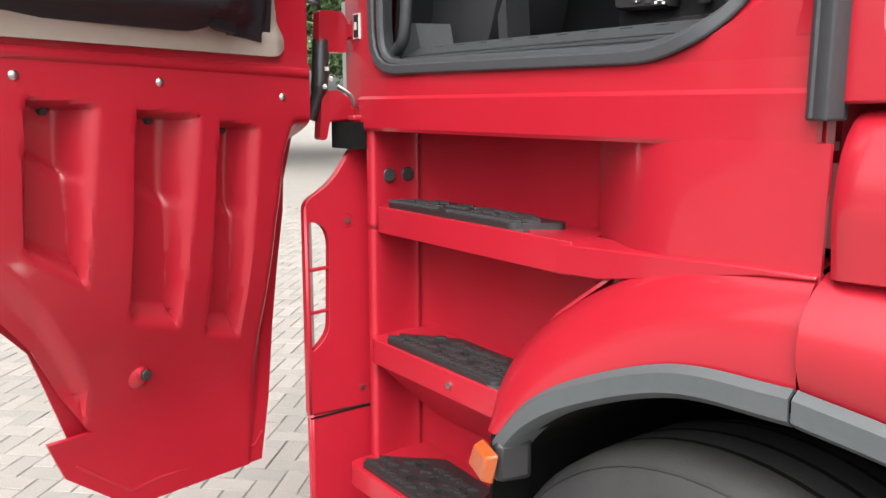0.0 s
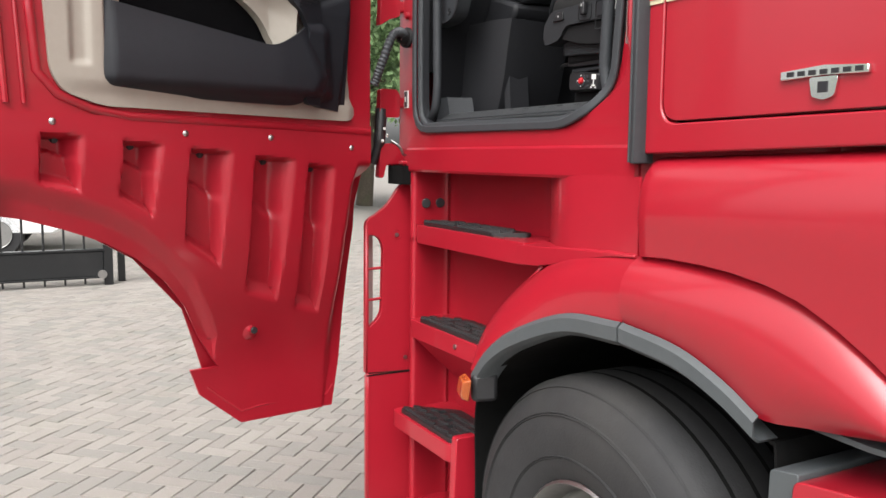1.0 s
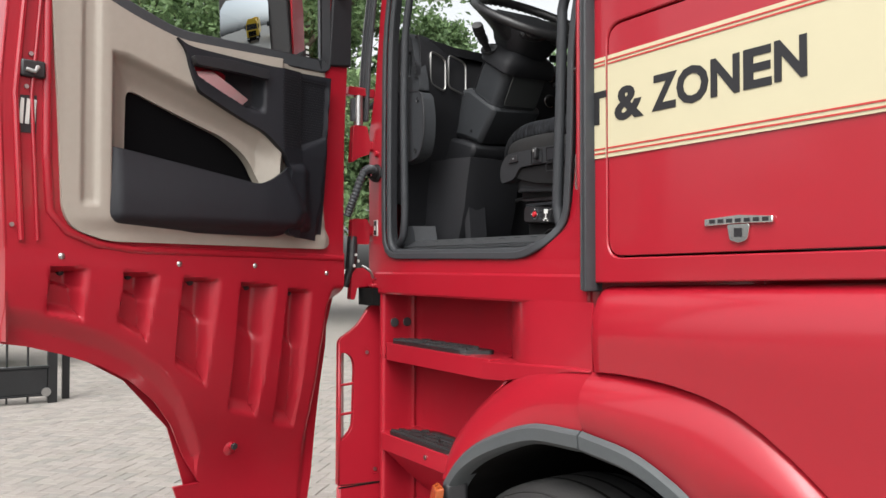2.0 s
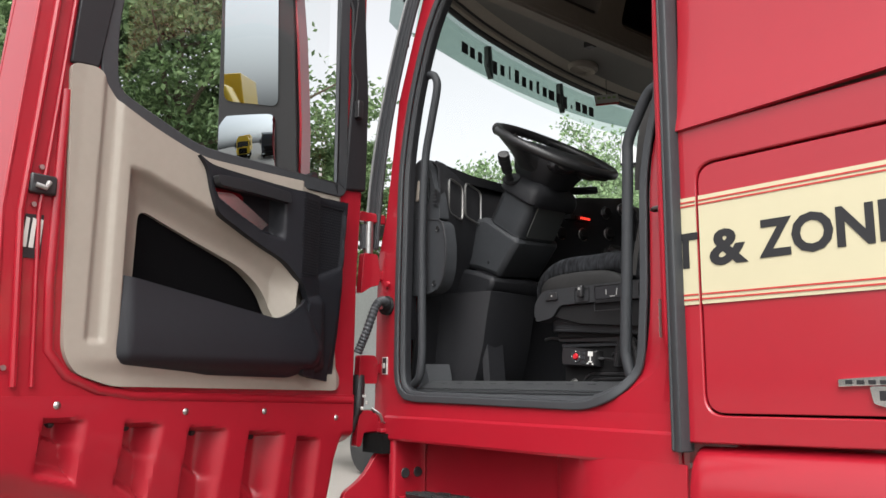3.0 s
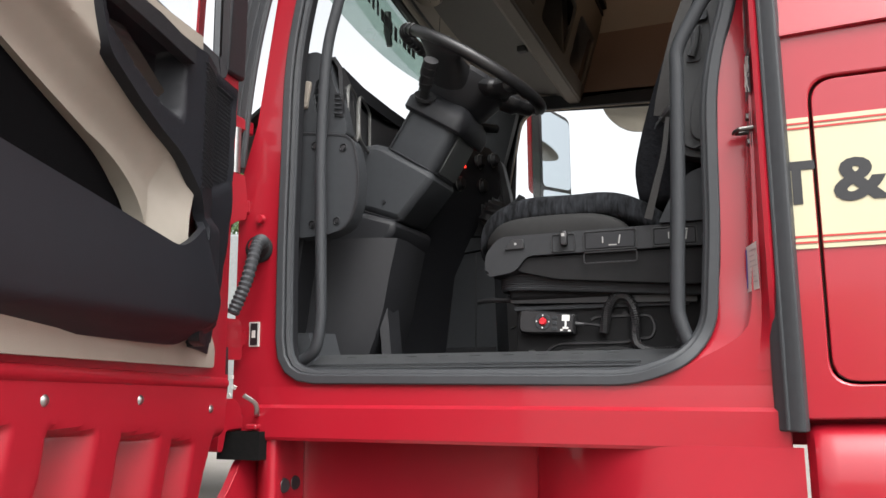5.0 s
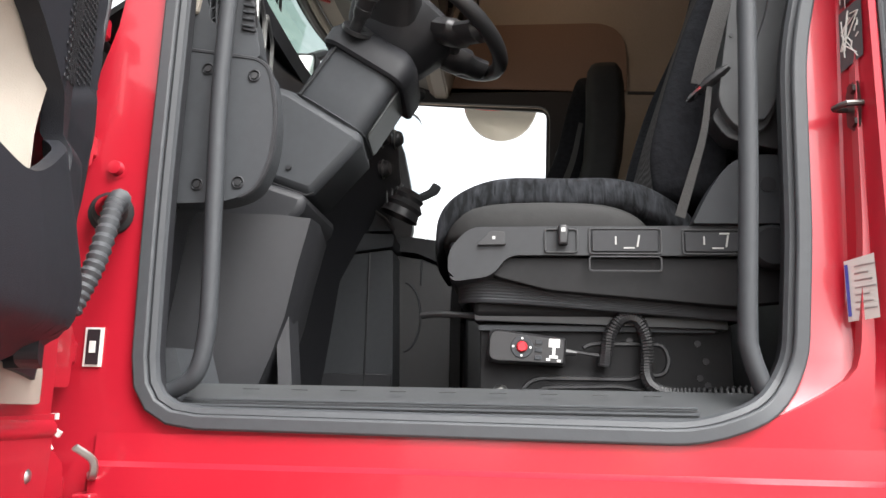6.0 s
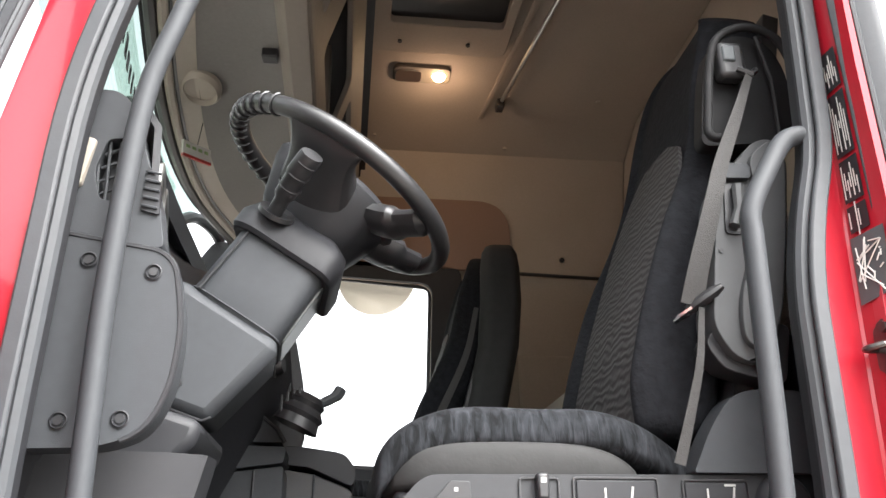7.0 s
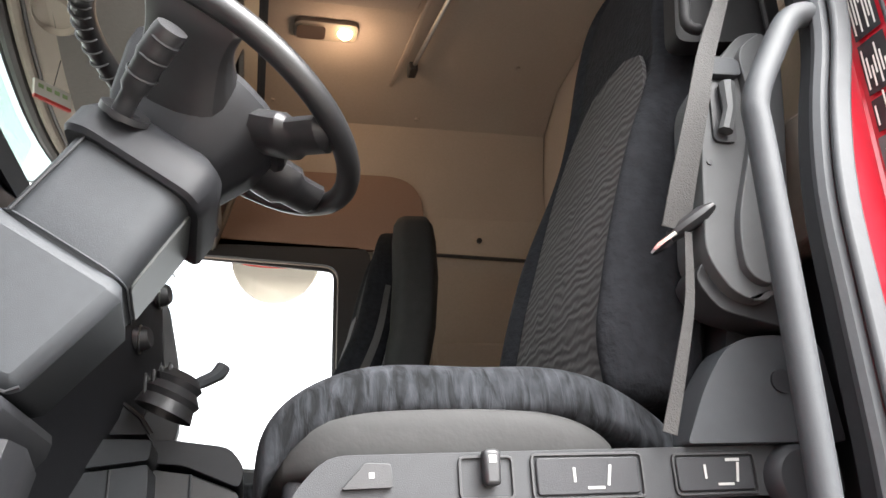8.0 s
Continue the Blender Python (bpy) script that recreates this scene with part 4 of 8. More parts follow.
# front pillar outside the opening, roof, rear and far side of the cab
pillar_line = [(-1.735, 2.09), (-1.715, 2.30), (-1.677, 2.50), (-1.61, 2.72), (-1.52, 2.94), (-1.44, 3.06), (-1.33, 3.15)]
pp = spl([(a, 0.985, b) for a, b in pillar_line], 5)
part("pillar_trim", strip(pp, Vector((0, -1, 0)), 0.066, 0.014), RUBBER, truck, "black ribbed trim on the windscreen pillar", bevel=0.005)
part("pillar_trim", strip([p + Vector((-0.052, 0.012, 0.004)) for p in pp], Vector((0, -1, 0)), 0.034, 0.010), PILLARGREY, truck, "pale grey windscreen pillar edge", bevel=0.004)
for d in (-0.018, 0.006, 0.026):
    part("trim_rib", tube([p + Vector((d, -0.0145, 0)) for p in pp], 0.0035, 6), RUBBER, truck)
part("cab_roof", loft([[Vector((x, y, z)) for y, z in ((1.0, 3.26), (1.06, 3.62), (1.3, 3.78), (2.2, 3.84), (3.1, 3.78), (3.34, 3.62), (3.4, 3.26))] for x in (-1.40, -0.9, 0.0, 0.62)], False), RED, truck, thick=0.02, offset=-1)
part("cab_back", plate([(1.0, 1.45), (3.4, 1.45), (3.4, 3.4), (3.2, 3.75), (1.2, 3.75), (1.0, 3.4)], (), yz(0.62), Vector((0.03, 0, 0))), RED_DULL, truck)
FARWIN = rounded([(-1.765, 2.18), (-0.90, 2.14), (-0.885, 2.94), (-1.725, 3.0)], [0.05, 0.06, 0.06, 0.10], 5)
far_side = part("far_side", plate([(-1.90, 1.3), (0.62, 1.3), (0.62, 3.3), (-1.50, 3.3), (-1.80, 3.04), (-1.90, 2.1)], [FARWIN], xz(3.36), Vector((0, 0.05, 0))), [RED], truck)
part("far_window_frame", strip([Vector((a, 3.355, b)) for a, b in offset_loop(FARWIN, 0.004)], Vector((0, -1, 0)), 0.05, 0.02, closed=True), BLACK, far_side, "black window surround", bevel=0.006)
pane = part("window_pane", plate(FARWIN, (), xz(3.385), None), GLASS, far_side, "clear side window glass")
pane.visible_shadow = False

# ---- the open driver's door ----
# s runs from the hinge to the free edge, d from the inner face outwards, z up
ALONG, FACE = Vector((0.242, -0.970, 0)), Vector((0.970, 0.242, 0))


def dw(s, d, z):
    return ALONG * (s - 1.30) + FACE * (-1.388 - d) + Vector((0, 0, z))


def on_door(d):
    return lambda s, z: dw(s, d, z)


DOOR_OUT = FACE * -1
skin_line = [(1.185, 1.60), (1.180, 1.355), (1.116, 1.343), (1.018, 1.313), (0.914, 1.273), (0.826, 1.223), (0.740, 1.150), (0.672, 1.066), (0.610, 0.953), (0.560, 0.868), (0.548, 0.860),
             (0.642, 0.862), (0.608, 0.778), (0.470, 0.662), (0.120, 0.648), (0.092, 0.80), (0.072, 0.98), (0.052, 1.12), (0.027, 1.26), (0.022, 1.34), (0.045, 1.42), (0.072, 1.49), (0.075, 1.60)]
# each recess: its top left, knee, lower left, lower right and top right corner
POCKETS = [((1.076, 1.556), (1.080, 1.480), (1.086, 1.425), (0.980, 1.398), (0.966, 1.552)),
           ((0.876, 1.543), (0.880, 1.460), (0.890, 1.388), (0.792, 1.325), (0.760, 1.534)),
           ((0.692, 1.527), (0.700, 1.420), (0.702, 1.256), (0.586, 1.172), (0.556, 1.516)),
           ((0.494, 1.508), (0.500, 1.380), (0.496, 1.084), (0.378, 1.046), (0.348, 1.497)),
           ((0.312, 1.487), (0.318, 1.350), (0.312, 1.015), (0.212, 0.985), (0.205, 1.474))]


def recess(s, z, tl, kn, bl, br, tr):
    """How deep one pressed recess lies at a place: steep at its top and free-edge side, sloped towards the hinge, ramped at its foot."""
    left = ramp_of([(bl[1], bl[0]), (kn[1], kn[0]), (tl[1], tl[0])], z)
    right = ramp_of([(br[1], br[0]), (tr[1], tr[0])], z)
    top = ramp_of([(tr[0], tr[1]), (tl[0], tl[1])], s)
    foot = ramp_of([(br[0], br[1]), (bl[0], bl[1])], s)
    if not (right < s < left and foot < z < top):
        return 0.0
    v = (z - foot) / (top - foot)
    slope = (left - right) * (0.12 + 0.34 * sstep(0.0, 0.9, v))
    ramp = 0.030 + 0.06 * (top - foot)
    k = sstep(0.0, 1.0, min((s - right) / slope, (z - foot) / ramp)) * sstep(0.0, 0.016, left - s) * sstep(0.0, 0.014, top - z)
    waist = 0.60 + 0.05 * sstep(0.35, 0.75, (s - right) / (left - right))
    return k * (0.046 + 0.018 * sstep(waist - 0.035, waist + 0.045, v))


def arch_gap(s, z):
    """How far a place of the door lies from its curved lower edge."""
    e = ramp_of([(0.57, 0.88), (0.605, 0.953), (0.667, 1.066), (0.738, 1.150), (0.825, 1.223), (0.914, 1.273), (1.018, 1.313), (1.116, 1.343), (1.18, 1.355)], s)
    return (z - e) * 0.75 if s > 0.57 else 9.0


def door_depth(s, z):
    d = sum(ramp_of([(0.66, 0.160), (0.85, 0.150), (0.97, 0.118), (1.10, 0.070), (1.25, 0.036), (1.45, 0.008), (1.55, 0.0), (1.6, 0.0)], z + e) for e in (-0.06, -0.03, 0.0, 0.03, 0.06)) / 5
    g = arch_gap(s, z)
    if g < 0.085:
        d += 0.022 * (1 - sstep(0.030, 0.075, g)) * sstep(0.87, 0.98, z)
    d += sum(recess(s, z, *p) for p in POCKETS)
    edge = ramp_of([(0.66, 0.125), (0.80, 0.095), (0.98, 0.074), (1.12, 0.054), (1.26, 0.027), (1.34, 0.022), (1.42, 0.045), (1.49, 0.072)], z)
    ridge = ramp_of([(1.25, 0.165), (1.40, 0.150), (1.49, 0.125)], z)
    if s < ridge:
        d += (0.165 - min(d, 0.165)) * (1 - sstep(edge + 0.03, ridge, s)) * (1 - sstep(1.40, 1.49, z))
    return d


bmd = gridded(skin_line, 0.0055)
for v in bmd.verts:
    v.co = dw(v.co.x, door_depth(v.co.x, v.co.y), v.co.y)
door = part("door", bmd, RED_DULL, truck, "open red driver's door, pressed inner skin with recesses", thick=0.010, offset=0, smooth=32)
# window surround and red frame above the waist
WINDOW = rounded([(0.150, 2.235), (0.72, 2.225), (0.99, 2.315), (1.005, 2.50), (0.93, 3.0), (0.16, 3.0)], [0.03, 0.06, 0.06, 0.1, 0.1, 0.06], 4)
frame_line = rounded([(0.072, 1.59), (1.185, 1.59), (1.205, 2.0), (1.185, 2.25), (1.135, 2.9), (1.05, 3.09), (0.10, 3.09), (0.055, 3.0), (0.055, 2.3), (0.07, 2.0)], [0, 0, 0.1, 0.1, 0.1, 0.1, 0.05, 0.05, 0.05, 0.05], 3)
part("door_frame", plate(frame_line, [WINDOW, rounded([(0.97, 2.15), (0.80, 2.15), (0.36, 2.0), (0.30, 1.72), (0.97, 1.72)], 0.02, 3)], on_door(0.0), DOOR_OUT * 0.016), RED, door, "red painted door frame", bevel=0.005)
outer_line = [(0.15, 0.70), (0.45, 0.70), (0.57, 0.80), (0.66, 1.05), (0.80, 1.21), (1.0, 1.33), (1.18, 1.37), (1.205, 2.0), (1.185, 2.25), (1.135, 2.9), (1.05, 3.09), (0.05, 3.09), (-0.015, 2.9), (-0.030, 2.0), (-0.02, 1.5), (0.07, 1.2), (0.11, 0.95)]
bmo = gridded(outer_line, 0.06, [rounded([(0.0, 2.20), (0.72, 2.19), (1.02, 2.28), (1.04, 2.50), (0.97, 3.03), (0.03, 3.03)], 0.05, 4)])
for v in bmo.verts:
    v.co = dw(v.co.x, 0.135 + 0.02 * math.sin(max(0, min(1, (v.co.y - 0.7) / 1.5)) * math.pi) + 0.05 * (1 - sstep(0.7, 1.1, v.co.y)) - 0.03 * sstep(2.2, 3.1, v.co.y), v.co.y)
part("outer_skin", bmo, RED, door, "red painted outer door skin", thick=0.006)
part("free_edge", loft([[dw(s - 0.004, d, z) for s, z in ((1.18, 1.36), (1.185, 1.59), (1.203, 2.0), (1.185, 2.25), (1.135, 2.9), (1.05, 3.085))] for d in (0.0, 0.07, 0.14)], False), RED, door, thick=0.006)
# raised flanges along the free edge
for s0, r in ((1.165, 0.008), (1.125, 0.005)):
    part("edge_flange", tube([dw(s0 + ramp_of([(1.6, -0.02), (2.0, 0.0), (2.25, -0.02), (2.9, -0.07)], z), -0.004, z) for z in (1.62, 1.8, 2.0, 2.1, 2.25, 2.5, 2.7, 2.9)], r, 8, flat=1.0), RED, door)
part("waist_bead", tube([dw(s, 0.002, ramp_of([(-0.03, 1.578), (0.2, 1.585), (0.85, 1.600), (0.95, 1.615), (1.06, 1.66), (1.09, 1.75)], s) if s < 1.07 else z) for s, z in ((0.08, 0), (0.12, 0), (0.4, 0), (0.85, 0), (0.95, 0), (1.03, 0), (1.075, 1.70), (1.085, 1.85), (1.085, 2.3))], 0.013, 10), RED, door)
part("panel_seam", tube([dw(s, door_depth(s, z) - 0.0012, z) for s, z in ((0.085, 1.555), (0.15, 1.557), (0.30, 1.559), (0.466, 1.561), (0.60, 1.563), (0.715, 1.565), (0.85, 1.572), (0.98, 1.588), (1.06, 1.592), (1.10, 1.570), (1.12, 1.545), (1.17, 1.54))], 0.0024, 6), DARK, door)
for s, z in ((1.045, 1.580), (0.705, 1.560), (0.442, 1.555), (0.150, 1.530)):
    part("screw", lathe([(0.0, 0.006), (0.006, 0.0045), (0.009, 0.001), (0.0105, -0.002)], aim(dw(s, door_depth(s, z) - 0.004, z), FACE), 14), STEEL, door, "bright panel screw")
for s, z in ((1.024, 1.543), (0.832, 1.529), (0.634, 1.509), (0.431, 1.490), (0.262, 1.468)):
    part("recess_bolt", lathe([(0.0, 0.008), (0.007, 0.007), (0.011, 0.0), (0.015, -0.002), (0.016, -0.010)], aim(dw(s, door_depth(s, z - 0.012) - 0.006, z - 0.006), FACE + Vector((0, 0, -0.4))), 14), BLACK, door, "black bolt in its recess")
part("stop_buffer", lathe([(0.0, 0.018), (0.010, 0.018), (0.013, 0.010), (0.022, 0.006), (0.030, 0.0), (0.036, -0.006)], aim(dw(0.455, door_depth(0.455, 0.968), 0.968), FACE), 24), RED_DULL, door, "red stop with a black bolt")
part("buffer_bolt", disc(bmesh.new(), aim(dw(0.452, door_depth(0.455, 0.968) - 0.016, 0.966), FACE), 0.012, 0.010, 6), BLACK, door, bevel=0.002)
part("lower_bead", tube([dw(s, door_depth(s, z) - 0.001, z) for s, z in ((0.585, 0.80), (0.47, 0.70), (0.40, 0.705), (0.14, 0.69), (0.115, 0.72))], 0.006, 8), RED_DULL, door)

# beige inner trim with its sunken field, the black lower pocket and the black front part
trim_line = rounded([(1.048, 1.70), (1.02, 1.652), (0.925, 1.622), (0.16, 1.612), (0.118, 1.65), (0.105, 1.75), (0.093, 2.252), (0.150, 2.255), (0.16, 2.225), (0.72, 2.222), (0.86, 2.262), (0.955, 2.30), (0.985, 2.335), (1.015, 2.375), (1.085, 2.367), (1.062, 2.0)],
                    [0.04, 0.04, 0.03, 0.03, 0.03, 0.03, 0.01, 0.01, 0.03, 0.05, 0.05, 0.04, 0.03, 0.02, 0.02, 0.1], 4)
pocket_hole = rounded([(0.856, 2.066), (0.735, 2.022), (0.54, 1.956), (0.462, 1.897), (0.420, 1.80), (0.46, 1.76), (0.862, 1.79)], [0.035, 0.2, 0.1, 0.08, 0.03, 0.02, 0.02], 6)


def trim_depth(s, z):
    """The trim's relief: a field that falls away to the pocket's hole, a flute behind it and a rolled rim."""
    ridge = ramp_of([(0.30, -0.004), (0.345, -0.012), (0.375, -0.058), (0.50, -0.044), (0.70, -0.029), (0.93, -0.025), (1.05, -0.014)], s)
    ridge = -0.014 + (ridge + 0.014) * sstep(1.645, 1.69, z)
    low = ramp_of([(0.345, -0.002), (0.378, -0.045), (0.44, 0.004), (0.60, 0.028), (0.85, 0.036)], s)
    line = ramp_of([(0.33, 1.88), (0.397, 1.967), (0.498, 2.027), (0.606, 2.067), (0.756, 2.115), (0.871, 2.150), (0.94, 2.156)], s)
    gap = min(line - z, 0.925 - s, (z - 1.70) * 1.5)
    d = ridge + (low - ridge) * (0.35 * sstep(0.0, 0.026, gap) + 0.65 * sstep(0.0, 0.075, gap))
    d += 0.010 * sstep(0.950, 0.966, s) * (1 - sstep(0.990, 1.004, s)) * sstep(1.715, 1.735, z)
    d += 0.022 * (1 - sstep(0.115, 0.175, s))
    return d


handle_hole = rounded([(0.690, 2.188), (0.430, 2.182), (0.430, 2.035), (0.50, 2.035), (0.66, 2.098)], 0.01, 3)
bmt = gridded(trim_line, 0.0062, [pocket_hole, handle_hole])
for v in bmt.verts:
    v.co = dw(v.co.x, trim_depth(v.co.x, v.co.y), v.co.y)
relief("trim_panel", bmt, BEIGE, door, "beige moulded door trim panel", 0.034, FACE, 0.006)
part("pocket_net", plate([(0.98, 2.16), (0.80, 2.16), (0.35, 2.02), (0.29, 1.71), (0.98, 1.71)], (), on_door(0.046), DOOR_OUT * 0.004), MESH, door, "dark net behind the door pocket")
pk = [(0.930, 1.886), (0.928, 1.674), (0.912, 1.656), (0.375, 1.648), (0.302, 1.690), (0.284, 1.730), (0.322, 1.828), (0.352, 1.878), (0.425, 1.828), (0.474, 1.808)]
bmp = gridded(rounded(pk, [0.008, 0.012, 0.02, 0.03, 0.02, 0.03, 0.03, 0.01, 0.03, 0.03], 4), 0.010)


def pocket_depth(s, z):
    """The pocket's bellied front."""
    fold = ramp_of([(1.648, 0.40), (1.69, 0.302), (1.73, 0.286), (1.83, 0.324), (1.88, 0.352)], z)
    out = ramp_of([(0.30, -0.070), (0.45, -0.066), (0.70, -0.045), (0.93, -0.020)], s)
    return out - 0.022 * sstep(1.655, 1.70, z) ** 0.6 * sstep(0.0, 0.05, s - fold) ** 0.6 + 0.020 * (1 - sstep(0.0, 0.040, 0.930 - s)) ** 2 + 0.034 * (1 - sstep(1.648, 1.690, z)) + 0.012 * sstep(1.72, 1.88, z)


for v in bmp.verts:
    v.co = dw(v.co.x, pocket_depth(v.co.x, v.co.y), v.co.y)
relief("door_pocket", bmp, DOORBLACK, door, "charcoal plastic door pocket", 0.014, FACE, 0.004)
fr = rounded([(0.250, 1.645), (0.205, 1.638), (0.184, 1.645), (0.186, 1.74), (0.178, 1.98), (0.156, 2.198), (0.41, 2.190), (0.70, 2.205), (0.737, 2.224), (0.707, 2.193), (0.694, 2.139), (0.669, 2.077), (0.617, 2.054), (0.51, 2.006), (0.44, 1.978), (0.374, 1.918), (0.345, 1.872), (0.36, 1.80), (0.36, 1.655)],
             [0.02, 0.02, 0.02, 0.05, 0.05, 0.01, 0.02, 0.02, 0.005, 0.02, 0.03, 0.02, 0.03, 0.03, 0.03, 0.03, 0.02, 0.02, 0.02], 3)
bmf = gridded(fr, 0.0085)


def front_depth(s, z):
    """The front trim's relief: a framed speaker field and the hollow behind the pull handle."""
    d = ramp_of([(1.64, -0.020), (1.78, -0.040), (1.92, -0.050), (2.2, -0.042)], z) + 0.007 * sstep(0.0, 0.018, min(0.392 - s, s - ramp_of([(1.64, 0.215), (2.2, 0.168)], z), z - ramp_of([(0.15, 1.995), (0.31, 1.930), (0.40, 1.905)], s), 2.180 - z))
    edge = ramp_of([(0.44, 2.03), (0.50, 2.035), (0.60, 2.078), (0.67, 2.11), (0.69, 2.15)], s)
    if z < 1.95:
        d = min(d, ramp_of([(0.20, 0.0), (0.295, -0.070), (0.36, -0.074)], s) * (1 - sstep(1.86, 1.95, z)) * sstep(1.645, 1.69, z))
    if s > 0.30:
        d = min(d, ramp_of([(0.30, -0.052), (0.375, -0.068), (0.50, -0.052), (0.70, -0.037), (0.93, -0.033)], s))
    d += 0.048 * sstep(0.0, 0.022, min(z - edge - 0.008, 0.690 - s, s - 0.442, 2.175 - z))
    return d + 0.012 * (1 - sstep(0.0, 0.010, s - ramp_of([(1.66, 0.205), (1.74, 0.200), (1.98, 0.178), (2.2, 0.156)], z)))


for v in bmf.verts:
    v.co = dw(v.co.x, front_depth(v.co.x, v.co.y), v.co.y)
relief("front_trim", bmf, DOORBLACK, door, "charcoal plastic front door trim", 0.022, FACE, 0.003)
grille = bmesh.new()
for i in range(26):
    for j in range(30):
        a, b = 0.186 + 0.0077 * (i + 0.5 * (j % 2)), 1.925 + 0.0085 * j
        if b > ramp_of([(0.15, 2.015), (0.31, 1.950), (0.40, 1.925)], a) and a > ramp_of([(1.9, 0.212), (2.2, 0.186)], b):
            disc(grille, aim(dw(a, front_depth(a, b) - 0.0008, b), FACE), 0.0025, 0.0012, 6)
tagged(part("speaker_grille", grille, INK, door, "fine speaker grille", smooth=0), kind="stuff")
# pull handle: a dark bar over a hollow with a bright grip plate
part("handle_bar", plate(rounded([(0.702, 2.172), (0.572, 2.180), (0.441, 2.174), (0.438, 2.143), (0.572, 2.146), (0.690, 2.146)], 0.008, 3), (), on_door(-0.074), DOOR_OUT * 0.022), DASH_DARK, door, "dark pull handle", bevel=0.007)
part("handle_grip", plate(rounded([(0.676, 2.138), (0.612, 2.143), (0.559, 2.111), (0.499, 2.073), (0.524, 2.050), (0.591, 2.070), (0.656, 2.096)], 0.006, 3), (), lambda a, b: dw(a, -0.024 - 0.15 * (0.663 - a), b), DOOR_OUT * 0.008), SATIN, door, "satin metal grip plate in the handle", bevel=0.003)

# window: black surround, glass, latch plate and stickers
part("window_surround", strip([dw(a, 0.012, b) for a, b in offset_loop(WINDOW, 0.010)], FACE, 0.045, 0.020, closed=True), RUBBER, door, "black window surround", bevel=0.006)
part("rear_post_trim", plate([(1.015, 2.375), (1.085, 2.367), (1.07, 2.6), (1.02, 2.95), (0.93, 3.02), (0.955, 2.8), (0.99, 2.55)], (), on_door(-0.012), DOOR_OUT * 0.014), DASH_DARK, door, "dark plastic window post trim", bevel=0.004)
part("front_post_trim", plate([(0.148, 2.25), (0.050, 2.262), (0.045, 2.6), (0.075, 2.95), (0.14, 3.03), (0.30, 3.06), (0.30, 3.0), (0.19, 2.985), (0.135, 2.88), (0.125, 2.6)], (), on_door(-0.010), DOOR_OUT * 0.02), DASH_DARK, door, "dark plastic window post trim", bevel=0.006)
wp = part("window_pane", plate(WINDOW, (), on_door(0.075), None), GLASS, door, "clear door window glass")
wp.visible_shadow = False
part("aerial_wire", tube(spl([dw(0.115, -0.02, 2.55), dw(0.125, -0.03, 2.62), dw(0.15, -0.025, 2.68), dw(0.13, -0.02, 2.82), dw(0.115, -0.02, 3.0)], 5), 0.003, 6), BLACK, door)
part("wire_clip", box((-0.012, -0.01, -0.03), (0.012, 0.01, 0.03), None, Matrix.Translation(dw(0.105, -0.02, 2.53)) @ Matrix.Rotation(radians(-76), 4, "Z")), BLACK, door, bevel=0.003)
for k in range(4):
    part("glass_print", box((-0.006, -0.0006, -0.005), (0.006, 0.0006, 0.005), None, Matrix.Translation(dw(0.180, 0.073, 2.27 + 0.018 * k)) @ Matrix.Rotation(radians(-76), 4, "Z")), PAPER, door)
part("latch", box((-0.03, -0.012, -0.022), (0.03, 0.012, 0.022), None, Matrix.Translation(dw(1.125, -0.006, 2.065)) @ Matrix.Rotation(radians(-76), 4, "Z")), BLACK, door, "black door latch", bevel=0.005)
part("latch_claw", tube([dw(1.145, -0.02, 2.06), dw(1.125, -0.026, 2.055), dw(1.115, -0.02, 2.07)], 0.006, 8), STEEL, door)
for s, z in ((1.155, 2.052), (1.138, 2.018), (1.128, 2.105), (1.17, 1.66)):
    part("latch_screw", disc(bmesh.new(), aim(dw(s, -0.002, z), FACE), 0.006, 0.005, 8), STEEL, door)
plate_s = part("label_plate", plate([(1.160, 1.897), (1.112, 1.900), (1.112, 1.998), (1.152, 1.995)], (), on_door(-0.003), DOOR_OUT * 0.003), INK, door, "dark instruction label")
for k in range(3):
    part("label_print", plate([(1.156 - 0.015 * k, 1.922), (1.146 - 0.015 * k, 1.921), (1.143 - 0.015 * k, 1.986), (1.151 - 0.015 * k, 1.988)], (), on_door(-0.0045), DOOR_OUT * 0.002), PAPER, plate_s)

# hinge side: hinge blocks, check strap and cable hose
HINGES = (((0.911, 1.634), (0.985, 1.634), (0.990, 1.70), (0.975, 1.727), (0.915, 1.727)),
          ((0.908, 1.432), (0.926, 1.432), (0.937, 1.478), (0.996, 1.481), (0.990, 1.528), (0.960, 1.548), (0.917, 1.546)),
          ((0.911, 1.930), (0.950, 1.955), (0.985, 1.965), (0.990, 2.00), (0.975, 2.07), (0.920, 2.07)),
          ((0.895, 2.178), (0.985, 2.182), (0.985, 2.205), (0.900, 2.212)))
for line in HINGES:
    hb = part("hinge", plate(rounded(list(line), 0.008, 3), (), yz(-1.698), Vector((-0.030, 0, 0))), RED, truck, "red painted door hinge plate", bevel=0.005)
    zc = sum(p[1] for p in line) / len(line)
    part("hinge_leaf", box((-1.735, 0.93, zc - 0.018), (-1.700, 1.01, zc + 0.018)), RED, hb, bevel=0.006)
part("hinge_pin", disc(bmesh.new(), Matrix.Translation((-1.712, 0.945, 2.07)), 0.017, 0.11, 14), STEEL, truck, "grey steel hinge pin")
part("pin_sleeve", box((-1.722, 0.915, 2.085), (-1.705, 0.935, 2.17)), GREYTRIM, truck, bevel=0.003)
